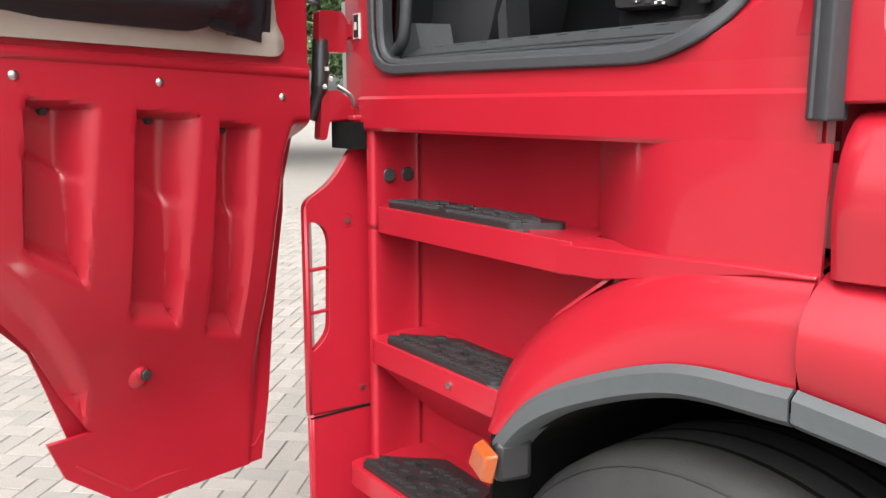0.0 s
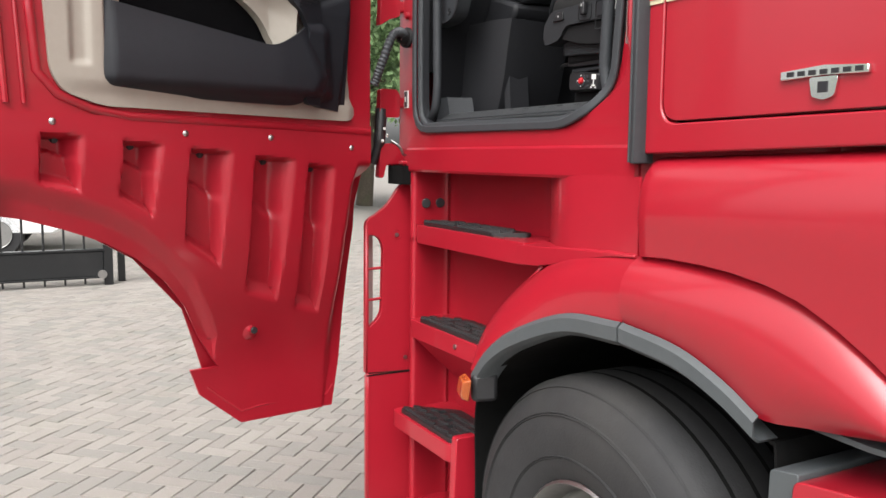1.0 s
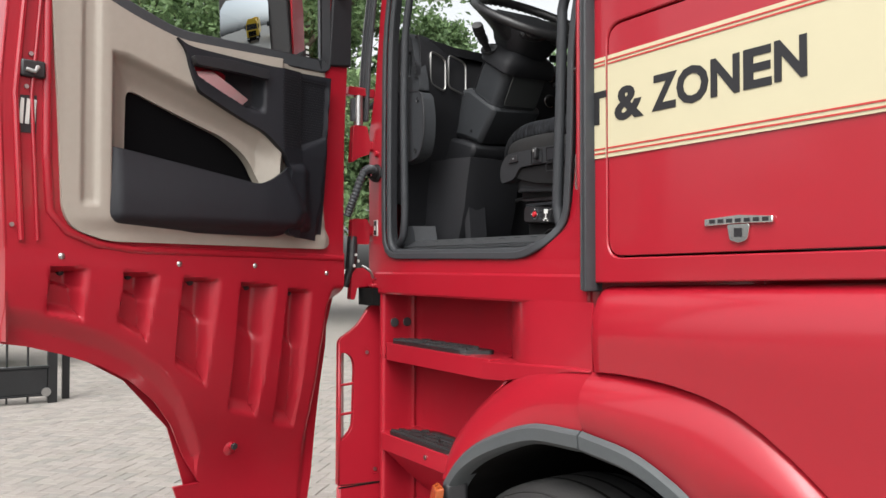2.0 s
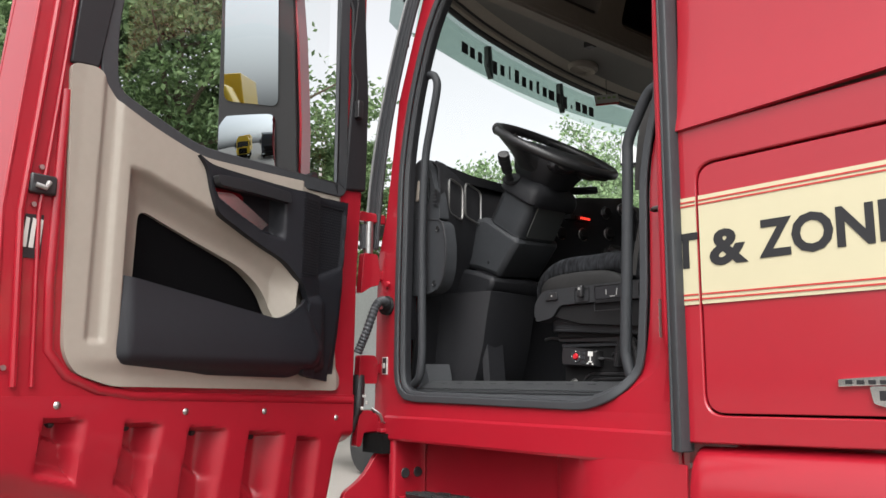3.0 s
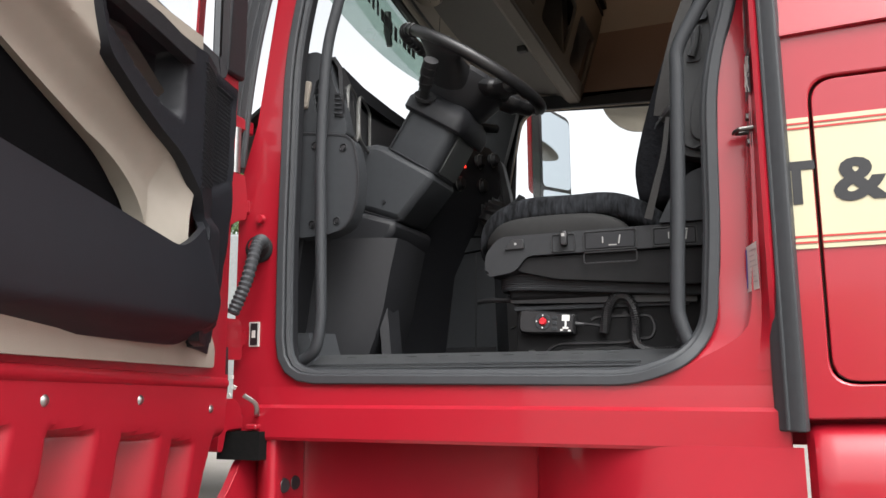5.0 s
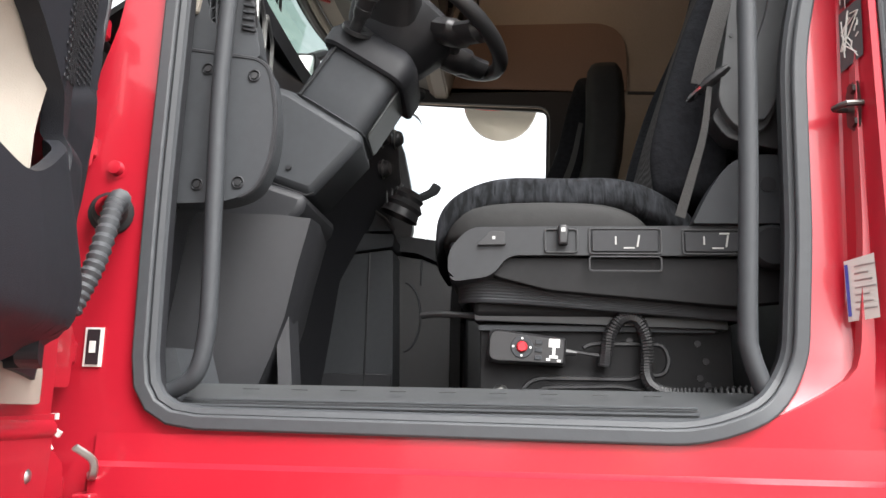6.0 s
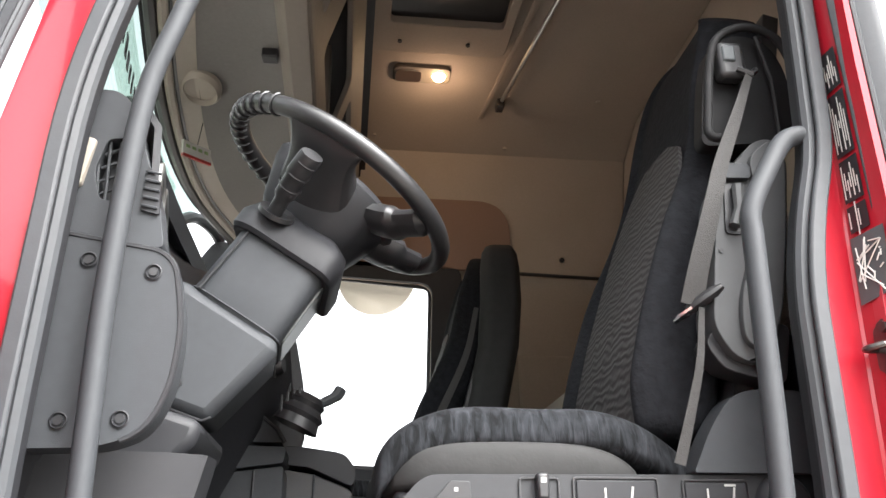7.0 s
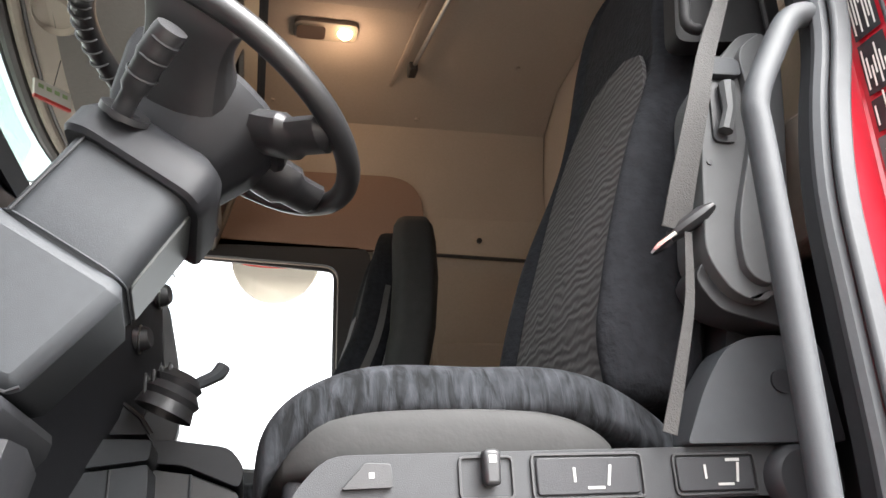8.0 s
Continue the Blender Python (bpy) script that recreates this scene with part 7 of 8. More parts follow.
part("slide_handle", tube(spl([(-1.225, 1.30, 1.776), (-1.19, 1.285, 1.778), (-1.12, 1.275, 1.774)], 4), 0.006, 8), BLACK, driver_seat, "thin black slide handle")
for k in range(7):
    t = k / 6
    part("bellow_fold", tube(spl([(-1.15, 1.40, 1.800 + 0.030 * t), (-1.145, 1.255, 1.800 + 0.030 * t), (-1.05, 1.232, 1.796 + 0.030 * t), (-0.85, 1.232, 1.782 + 0.018 * t), (-0.68, 1.236, 1.770 + 0.010 * t)], 4), 0.0065, 8), RUBBER, driver_seat, "black rubber bellows fold")
part("bellow_core", box((-1.13, 1.245, 1.77), (-0.66, 1.66, 1.86)), MATT, driver_seat, bevel=0.01)
side = rounded([(-1.168, 1.880), (-1.135, 1.916), (-0.585, 1.920), (-0.585, 1.868), (-1.07, 1.868), (-1.095, 1.832), (-1.165, 1.822), (-1.172, 1.85)], [0.015, 0.02, 0.01, 0.005, 0.02, 0.02, 0.02, 0.02], 4)
shroud = part("seat_side_panel", plate(side, (), xz(1.190), Vector((0, 0.05, 0))), SEATPANEL, driver_seat, "charcoal seat side panel with switches", bevel=0.008)
part("seat_side_lower", plate(rounded([(-1.10, 1.835), (-1.085, 1.866), (-0.585, 1.866), (-0.585, 1.80), (-0.70, 1.785), (-1.00, 1.81)], 0.015, 3), (), xz(1.200), Vector((0, 0.05, 0))), MATT, driver_seat, bevel=0.006)
part("seat_front_panel", box((-1.172, 1.225, 1.825), (-1.13, 1.70, 1.905)), DASH_DARK, driver_seat, bevel=0.012)


def framed(a, b, c, d):
    """A shallow switch frame in the seat's side panel."""
    loop = rounded([(a, c), (b, c), (b, d), (a, d)], 0.005, 2)
    part("switch_frame", tube([Vector((x, 1.188, z)) for x, z in loop], 0.0016, 5, True), BLACK, shroud)


framed(-1.008, -0.955, 1.873, 1.912)
framed(-0.935, -0.818, 1.871, 1.913)
framed(-0.935, -0.818, 1.842, 1.866)
framed(-0.783, -0.690, 1.871, 1.911)
part("switch_pad", plate(rounded([(-0.931, 1.874), (-0.822, 1.874), (-0.822, 1.910), (-0.931, 1.910)], 0.004, 2), (), xz(1.187), Vector((0, 0.004, 0))), DASH_DARK, shroud, bevel=0.0015)
part("switch_pad", plate(rounded([(-0.780, 1.874), (-0.693, 1.874), (-0.693, 1.908), (-0.780, 1.908)], 0.004, 2), (), xz(1.187), Vector((0, 0.004, 0))), DASH_DARK, shroud, bevel=0.0015)
part("heat_switch", plate(rounded([(-1.122, 1.884), (-1.073, 1.885), (-1.075, 1.907), (-1.100, 1.908)], 0.003, 2), (), xz(1.184), Vector((0, 0.008, 0))), BLACK, shroud, "black trapezoid switch", bevel=0.002)
part("switch_mark", box((-1.096, 1.1832, 1.894), (-1.091, 1.184, 1.899)), ICON, shroud)
part("thumb_button", box((-0.987, 1.174, 1.884), (-0.970, 1.19, 1.918)), BLACK, shroud, "black thumb button", bevel=0.004)
part("thumb_mark", box((-0.982, 1.1735, 1.905), (-0.975, 1.175, 1.912)), ICON, shroud)
for x0, k in ((-0.895, 0), (-0.752, 1)):
    part("seat_icon", box((x0 + 0.016, 1.1862, 1.879), (x0 + 0.034, 1.187, 1.8815)), ICON, shroud)
    part("seat_icon", box((-0.0014, -0.0004, -0.010), (0.0014, 0.0004, 0.010), None, Matrix.Translation((x0 + 0.040, 1.1866, 1.892)) @ Matrix.Rotation(radians(10), 4, "Y")), ICON, shroud)
    part("seat_icon", box((x0 + 0.002, 1.1862, 1.886), (x0 + 0.0045, 1.187, 1.900)), ICON, shroud)
    if k:
        part("seat_icon", box((x0 + 0.028, 1.1862, 1.903), (x0 + 0.044, 1.187, 1.906)), ICON, shroud)
part("recline_knob", lathe([(0.0, 0.020), (0.030, 0.020), (0.036, 0.014), (0.038, 0.0)], aim((-0.643, 1.190, 1.882), (0, -1, 0)), 24), DASH_DARK, driver_seat, "dark round recline knob")
part("recliner_cover", plate(rounded([(-0.768, 1.920), (-0.735, 1.985), (-0.700, 2.028), (-0.655, 2.038), (-0.585, 2.034), (-0.58, 1.92)], [0.005, 0.03, 0.03, 0.03, 0.02, 0.005], 4), (), xz(1.178), Vector((0, 0.05, 0))), DASH, driver_seat, "charcoal recliner cover", bevel=0.01)
part("cover_cap", disc(bmesh.new(), aim((-0.645, 1.178, 1.985), (0, -1, 0)), 0.013, 0.003, 16), DASH_DARK, driver_seat)
# belt tower beside the backrest
tower = part("belt_tower", plate(rounded([(-0.726, 2.120), (-0.700, 2.073), (-0.655, 2.064), (-0.618, 2.14), (-0.585, 2.30), (-0.570, 2.395), (-0.588, 2.432), (-0.622, 2.424), (-0.668, 2.372), (-0.694, 2.335)], [0.02, 0.025, 0.03, 0.05, 0.05, 0.03, 0.02, 0.03, 0.03, 0.03], 4), (), xz(1.150), Vector((0, 0.065, 0))), TOWERGREY, driver_seat, "grey plastic belt tower cover", bevel=0.014)
part("tower_ridge", plate(rounded([(-0.640, 2.390), (-0.634, 2.30), (-0.664, 2.215), (-0.686, 2.155), (-0.688, 2.095), (-0.657, 2.078), (-0.625, 2.14), (-0.593, 2.30), (-0.579, 2.39), (-0.598, 2.424)], [0.02, 0.04, 0.05, 0.04, 0.02, 0.02, 0.05, 0.05, 0.03, 0.015], 4), (), xz(1.138), Vector((0, 0.02, 0))), TOWERGREY, tower, "raised face of the cover", bevel=0.008)
part("tower_foot", plate(rounded([(-0.735, 2.10), (-0.71, 2.062), (-0.62, 2.04), (-0.60, 2.13), (-0.70, 2.14)], 0.015, 3), (), xz(1.168), Vector((0, 0.05, 0))), BLACK, tower, bevel=0.006)
part("belt_lever_cup", plate(rounded([(-0.690, 2.262), (-0.660, 2.262), (-0.652, 2.345), (-0.682, 2.345)], 0.008, 3), (), xz(1.146), Vector((0, 0.005, 0))), INK, tower)
part("belt_lever", tube([(-0.678, 1.139, 2.272), (-0.668, 1.137, 2.30), (-0.664, 1.139, 2.338)], [0.009, 0.008, 0.010], 8), TOWERGREY, tower, "grey belt height lever", bevel=0)
part("tower_cap", plate(rounded([(-0.692, 2.350), (-0.640, 2.352), (-0.640, 2.376), (-0.680, 2.378)], 0.008, 3), (), xz(1.138), Vector((0, 0.02, 0))), DASH, tower, bevel=0.005)
part("tower_screw", disc(bmesh.new(), aim((-0.700, 1.150, 2.235), (0, -1, 0)), 0.0035, 0.002, 8), INK, tower)
loop = rounded([(-0.690, 2.43), (-0.672, 2.56), (-0.655, 2.625), (-0.60, 2.655), (-0.545, 2.640), (-0.520, 2.58), (-0.525, 2.45)], [0.02, 0.04, 0.04, 0.04, 0.04, 0.04, 0.02], 4)
part("belt_loop", tube([Vector((x, 1.160, z)) for x, z in loop], 0.0075, 10), MATT, driver_seat, "black belt guide loop")
part("belt_loop_back", plate(loop, (), xz(1.185), Vector((0, 0.03, 0))), MATT, driver_seat)
part("loop_edge", tube([Vector((x, 1.165, z)) for x, z in ((-0.578, 2.635), (-0.562, 2.55), (-0.565, 2.44))], 0.004, 6), MATT, driver_seat)
part("belt_guide", box((-0.655, 1.150, 2.545), (-0.610, 1.180, 2.612)), BLACK, driver_seat, "black belt guide", bevel=0.008)
part("guide_window", box((-0.650, 1.146, 2.572), (-0.628, 1.152, 2.602)), GREYTRIM, driver_seat, bevel=0.003)
part("belt_anchor", tube([(-0.628, 1.150, 2.558), (-0.606, 1.145, 2.545), (-0.598, 1.148, 2.556)], 0.006, 8), BLACK, driver_seat)


def strap(pts, w0, w1, parent):
    P = spl(pts, 6)
    part("seat_belt", strip(P, Vector((0.1, -1, 0)).normalized(), [w0 + (w1 - w0) * i / (len(P) - 1) for i in range(len(P))], 0.0016), BELT, parent, "grey seat belt webbing")


strap([(-0.612, 1.146, 2.545), (-0.638, 1.134, 2.49), (-0.660, 1.131, 2.440), (-0.690, 1.131, 2.370), (-0.712, 1.134, 2.30), (-0.738, 1.152, 2.205), (-0.748, 1.166, 2.155)], 0.012, 0.036, driver_seat)
strap([(-0.736, 1.162, 2.150), (-0.748, 1.163, 2.07), (-0.768, 1.167, 2.00), (-0.789, 1.175, 1.93)], 0.009, 0.017, driver_seat)
part("belt_buckle", tube([(-0.706, 1.150, 2.180), (-0.718, 1.154, 2.171), (-0.738, 1.168, 2.158), (-0.750, 1.178, 2.150)], [0.006, 0.012, 0.012, 0.009], 10, flat=0.8), BLACK, driver_seat, "black belt tongue grip")
part("belt_tongue", tube([(-0.744, 1.168, 2.152), (-0.756, 1.186, 2.144), (-0.764, 1.196, 2.137)], [0.008, 0.010, 0.006], 8, flat=0.5), CHROME, driver_seat, "bright belt tongue")

passenger_seat, pm = seat("passenger_seat", (-1.15, 2.93, 1.66), "dark velour passenger seat with a side headrest")
part("pedestal", box((-1.24, 2.75, 1.605), (-0.86, 3.17, 1.93)), BLACK, passenger_seat, bevel=0.02)
part("head_wing", loft([[Vector((-0.728 + (x + 0.728) * k - 0.22 * max(0.0, 2.56 - z), 2.72 + (y - 2.72) * k, z)) for x, y in rounded([(-0.80, 2.70), (-0.775, 2.66), (-0.68, 2.655), (-0.655, 2.70), (-0.67, 2.78), (-0.78, 2.78)], 0.018, 3)] for z, k in ((2.12, 0.9), (2.30, 1.0), (2.50, 1.0), (2.66, 1.03), (2.78, 1.0), (2.835, 0.90), (2.858, 0.72), (2.866, 0.4))]), SEATSIDE, passenger_seat, "grey head bolster", smooth=60)
strap([(-0.82, 2.66, 2.62), (-0.86, 2.655, 2.45), (-0.95, 2.65, 2.25), (-0.99, 2.65, 2.15)], 0.016, 0.03, passenger_seat)

# ---- small things by the driver's seat ----
ctl = thing("hand_control", (-1.04, 1.25, 1.69), "black hand control with a red button on a coiled cord", "remote control")
cm = Matrix.Translation((-1.038, 1.250, 1.716)) @ Matrix.Rotation(radians(3.5), 4, "Y")
body = part("control_body", loft([[cm @ Vector((x, y, z)) for x, z in rounded([(-0.066 + i, -0.027 + i), (0.066 - i, -0.024 + i), (0.066 - i, 0.022 - i), (-0.066 + i, 0.031 - i)], [0.014, 0.004, 0.004, 0.016], 3)] for y, i in ((0.018, 0.0), (-0.010, 0.0), (-0.016, 0.004))]), BLACK, ctl, "black plastic control body")
part("button_ring", lathe([(0.019, 0.0), (0.018, 0.002), (0.012, 0.002), (0.012, 0.0)], aim(cm @ Vector((-0.008, -0.016, 0.002)), (0, -1, 0)), 24), DASH, body)
part("red_button", lathe([(0.0, 0.006), (0.007, 0.006), (0.009, 0.003), (0.0095, 0.0)], aim(cm @ Vector((-0.008, -0.016, 0.002)), (0, -1, 0)), 18), REDBTN, body, "round red button")
for a in range(4):
    p = Vector((-0.008 + 0.0145 * math.cos(a * math.pi / 2), -0.0175, 0.002 + 0.0145 * math.sin(a * math.pi / 2)))
    part("button_mark", box((-0.0016, -0.0006, -0.0016), (0.0016, 0.0006, 0.0016), None, cm @ Matrix.Translation(p)), WHITE, body)
for x, z, a, b in ((0.046, 0.012, 0.009, 0.007), (0.046, -0.002, 0.0022, 0.008), (0.046, -0.011, 0.007, 0.0022), (0.037, -0.016, 0.003, 0.002), (0.055, -0.017, 0.003, 0.002)):
    part("symbol", box((x - a, -0.0168, z - b), (x + a, -0.016, z + b), None, cm), WHITE, body)
for z in (0.012, -0.001, -0.014):
    part("key", box((0.014, -0.018, z - 0.004), (0.026, -0.0155, z + 0.004), None, cm), DASH, body, bevel=0.001)
part("cord_plug", tube([cm @ Vector((0.064, 0.0, 0.0)), cm @ Vector((0.085, 0.0, -0.001))], [0.007, 0.004], 8), BLACK, ctl)
cord = [(-0.955, 1.250, 1.712), (-0.925, 1.250, 1.708), (-0.905, 1.250, 1.705)]
part("cord", tube(spl(cord, 5), 0.0035, 6), BLACK, ctl, "thin black cord")
coil_path = spl([(-0.908, 1.250, 1.690), (-0.903, 1.248, 1.715), (-0.896, 1.246, 1.745), (-0.876, 1.244, 1.770), (-0.852, 1.244, 1.768), (-0.838, 1.246, 1.740), (-0.836, 1.246, 1.705), (-0.838, 1.246, 1.675), (-0.828, 1.244, 1.655), (-0.800, 1.240, 1.645), (-0.76, 1.225, 1.645), (-0.71, 1.19, 1.647), (-0.665, 1.14, 1.650), (-0.645, 1.10, 1.652)], 26)
coil = []
for i in range(0, len(coil_path)):
    p, q = coil_path[i], coil_path[min(i + 1, len(coil_path) - 1)]
    t = (q - coil_path[max(i - 1, 0)]).normalized()
    u = t.cross(Vector((0, 1, 0.05))).normalized()
    v = t.cross(u)
    for j in range(2):
        a = (i * 2 + j) * 0.78
        coil.append(p.lerp(q, j / 2) + (u * math.cos(a) + v * math.sin(a)) * 0.0088)
part("coiled_cord", tube(coil, 0.0030, 5), BLACK, ctl, "black coiled cord")

# grab handles, striker and stickers at the door opening
front_grab = [(-1.60, 1.045, 1.622), (-1.560, 1.036, 1.636), (-1.528, 1.03, 1.66), (-1.517, 1.03, 1.72), (-1.517, 1.03, 1.80), (-1.521, 1.03, 1.95), (-1.524, 1.03, 2.12), (-1.514, 1.03, 2.36), (-1.485, 1.03, 2.49), (-1.455, 1.03, 2.605), (-1.463, 1.03, 2.648), (-1.49, 1.032, 2.668), (-1.535, 1.042, 2.674)]
part("grab_handle", tube(spl(front_grab, 5), 0.0135, 12), DASH, truck, "dark grey tubular grab handle")
rear_grab = [(-0.575, 1.065, 2.378), (-0.605, 1.05, 2.378), (-0.635, 1.05, 2.365), (-0.668, 1.05, 2.315), (-0.699, 1.05, 2.256), (-0.703, 1.05, 2.20), (-0.712, 1.05, 1.973), (-0.724, 1.05, 1.75), (-0.722, 1.05, 1.70), (-0.703, 1.05, 1.64), (-0.697, 1.05, 1.61)]
part("grab_handle", tube(spl(rear_grab, 5), 0.0145, 12), DASH, truck, "dark grey tubular grab handle")
part("handle_foot", lathe([(0.030, 0.0), (0.026, 0.012), (0.017, 0.03)], Matrix.Translation((-0.698, 1.05, 1.600)), 16), DASH, truck)
striker = part("striker", tube([rear_jamb(2.056, 0.62, 0.0), rear_jamb(2.054, 0.635, 0.024), rear_jamb(2.052, 0.69, 0.031), rear_jamb(2.052, 0.75, 0.031), rear_jamb(2.054, 0.81, 0.024), rear_jamb(2.056, 0.825, 0.0)], 0.0046, 8), DARKSTEEL, truck, "oiled steel door striker")
on_jamb = lambda lift: (lambda u, z: rear_jamb(z, u, lift))
part("striker_plate", plate(rounded([(0.62, 2.030), (0.72, 2.018), (0.82, 2.022), (0.84, 2.055), (0.82, 2.090), (0.72, 2.093), (0.62, 2.080)], 0.010, 2), (), on_jamb(0.004), None), DARKSTEEL, striker)
for u, z in ((0.74, 2.031), (0.74, 2.081)):
    part("striker_bolt", disc(bmesh.new(), aim(rear_jamb(z, u, 0.004), rear_jamb(z, u, 1.0) - rear_jamb(z, u, 0.0)), 0.008, 0.006, 6), DARKSTEEL, striker)
st = part("sticker", plate([(0.57, 1.745), (0.93, 1.747), (0.91, 1.835), (0.55, 1.832)], (), on_jamb(0.0110), None), PAPER, truck, "worn paper sticker with a blue edge")
part("sticker_edge", plate([(0.59, 1.752), (0.63, 1.752), (0.61, 1.826), (0.57, 1.826)], (), on_jamb(0.0130), None), BLUEPRINT, st)
for k in range(7):
    part("sticker_bar", plate([(0.68, 1.760 + 0.010 * k), (0.92 - 0.04 * (k % 3), 1.760 + 0.010 * k), (0.92 - 0.04 * (k % 3), 1.762 + 0.010 * k), (0.68, 1.762 + 0.010 * k)], (), on_jamb(0.0125), None), GALV, st)
for z0, z1 in ((2.437, 2.500), (2.332, 2.430), (2.262, 2.326), (2.218, 2.256)):
    lab = part("warning_label", plate([(0.57, z0), (0.80, z0), (0.80, z1), (0.57, z1)], (), on_jamb(0.003), None), INK, truck, "black warning label with pale print")
    for j in range(7):
        u, e = 0.59 + 0.028 * j, 0.012 * ((j * 5) % 4)
        part("label_bar", plate([(u, z0 + 0.006 + e * (j % 2)), (u + 0.014, z0 + 0.006 + e * (j % 2)), (u + 0.014, z1 - 0.008 - e), (u, z1 - 0.008 - e)], (), on_jamb(0.0042), None), PAPER, lab)
sl = part("scratched_label", plate([(0.55, 2.118), (0.90, 2.124), (0.93, 2.212), (0.55, 2.212)], (), on_jamb(0.003), None), GREYTRIM, truck, "scratched grey label")
rnd = random.Random(3)
for k in range(18):
    part("scratch", tube([rear_jamb(2.126 + rnd.uniform(0, 0.08), rnd.uniform(0.57, 0.88), 0.004), rear_jamb(2.126 + rnd.uniform(0, 0.08), rnd.uniform(0.57, 0.88), 0.004)], 0.0011, 4), PAPER, sl)

# ---- outside of the far door: mirrors, and the sun visor over the windscreen ----
FAR_T, FAR_N = Vector((0.545, 0.838, 0)), Vector((0.838, -0.545, 0))


def far_mir(a, out, z):
    return Vector((-1.665, 3.65, z)) + FAR_T * a + FAR_N * out


fm = part("far_mirror", loft([[far_mir(a, o, z) for a, z in rounded([(-0.005 + i, 2.54 + i), (0.235 - i, 2.54 + i), (0.235 - i, 3.07 - i), (-0.005 + i, 3.12 - i)], 0.04, 4)] for o, i in ((0.006, 0.006), (0.0, 0.0), (-0.06, 0.004))]), BLACK, truck, "black far side mirror with a red back")
part("far_mirror_back", loft([[far_mir(a, o, z) for a, z in rounded([(-0.005 + i, 2.62 + i), (0.235 - i, 2.62 + i), (0.235 - i, 3.07 - i), (-0.005 + i, 3.10 - i)], 0.04, 4)] for o, i in ((-0.062, 0.0), (-0.10, 0.004), (-0.13, 0.05))]), RED, fm, "red mirror back cover")
part("far_mirror_glass", plate(rounded([(0.012, 2.645), (0.224, 2.645), (0.224, 3.045), (0.012, 3.10)], 0.03, 4), (), lambda a, b: far_mir(a, 0.009, b), None), MIRROR, fm, "flat mirror glass")
part("far_mirror_glass", plate(rounded([(0.012, 2.555), (0.224, 2.555), (0.224, 2.625), (0.012, 2.625)], 0.02, 3), (), lambda a, b: far_mir(a, 0.009, b), None), MIRROR, fm)
part("mirror_arm", tube(spl([(-1.80, 3.41, 3.05), (-1.78, 3.55, 3.14), (far_mir(0.05, -0.04, 3.10).x, far_mir(0.05, -0.04, 3.10).y, 3.10)], 4), 0.016, 8), BLACK, fm)
km = part("kerb_mirror", loft([[Vector((-1.125 + 0.180 * math.cos(a) * k, 3.60 + 0.05 * h - 0.20 * min(0.0, math.sin(a)) * k, 3.050 + 0.108 * min(0.0, math.sin(a)) * k)) for a in [math.pi * j / 20 - math.pi for j in range(21)]] for k, h in ((1.0, 0.0), (0.98, 1.0), (0.7, 1.8))]), KERBGLASS, truck, "half-round kerb mirror with the truck's red reflection drawn on", bevel=0.006)
# red line drawn on the glass as the truck's reflection
part("kerb_mirror_reflection", tube([Vector((-1.125 + 0.15 * math.cos(a), 3.598, 3.045 + 0.022 * math.sin(a))) for a in [math.pi * j / 12 - math.pi for j in range(13)]], 0.004, 6), PINSTRIPE, km)
part("kerb_arm", tube([(-1.125, 3.60, 3.06), (-1.125, 3.42, 3.12)], 0.014, 8), BLACK, km)
fmir = part("front_mirror", loft([[Vector((-1.93 + 0.10 * a + 0.05 * o, 2.76 + 0.02 * a + o, 2.86 + b)) for a, b in rounded([(-0.95, -0.085), (0.95, -0.105), (0.95, 0.10), (-0.8, 0.095)], 0.06, 5)] for o in (0.0, 0.04, 0.07)]), BLACK, truck, "black front mirror hung before the windscreen", bevel=0.008)
part("front_mirror_glass", plate(rounded([(-0.88, -0.075), (0.88, -0.092), (0.88, 0.088), (-0.74, 0.084)], 0.06, 5), (), lambda a, b: Vector((-1.93 + 0.10 * a, 2.757 + 0.02 * a, 2.86 + b)), None), PALE, fmir, "pale convex mirror glass")
part("front_mirror_arm", tube(spl([(-1.86, 2.80, 2.95), (-1.83, 2.95, 3.03), (-1.80, 3.15, 3.07), (-1.78, 3.30, 3.06)], 5), 0.022, 8), BLACK, fmir)
part("sun_visor", loft([[header(y) + Vector((-0.03 - 0.10 * k, 0, 0.20 - 0.11 * k)) for y in ys if 1.3 < y < 3.1] for k in (0, 0.6, 1.3, 1.9)], False), TINT, truck, "smoked outer sun visor", thick=0.006)
part("visor_end", loft([[Vector((-1.79 - 0.02 * k, 1.12 + 0.07 * k, 3.12)), Vector((-1.85 - 0.02 * k, 1.12 + 0.07 * k, 3.10)), Vector((-1.86, 1.12 + 0.07 * k, 3.02)), Vector((-1.80, 1.12 + 0.07 * k, 2.96)), Vector((-1.73, 1.12 + 0.07 * k, 2.93))] for k in (0, 1)], False), TINT, truck, "smoked end of the outer sun visor", thick=0.006)
part("visor_bracket", loft([[Vector((x + 0.02 * k, 1.15, z + 0.05 * k)) for x, z in ((-1.82, 3.09), (-1.74, 3.06), (-1.72, 3.13), (-1.79, 3.15))] for k in (0, 1)]), BLACK, truck, bevel=0.008)

# ---- gate, parked vehicles, trees ----
gate = thing("sliding_gate", (-9.3, -1.2, 0.0), "black steel sliding gate with a deep bottom beam", "gate")
GX = -9.30
part("bottom_beam", box((GX - 0.05, -3.6, 0.10), (GX + 0.05, 0.82, 0.40)), GATE, gate, bevel=0.012)
part("beam_lip", box((GX - 0.06, -3.6, 0.40), (GX + 0.065, 0.84, 0.425)), GATE, gate, bevel=0.004)
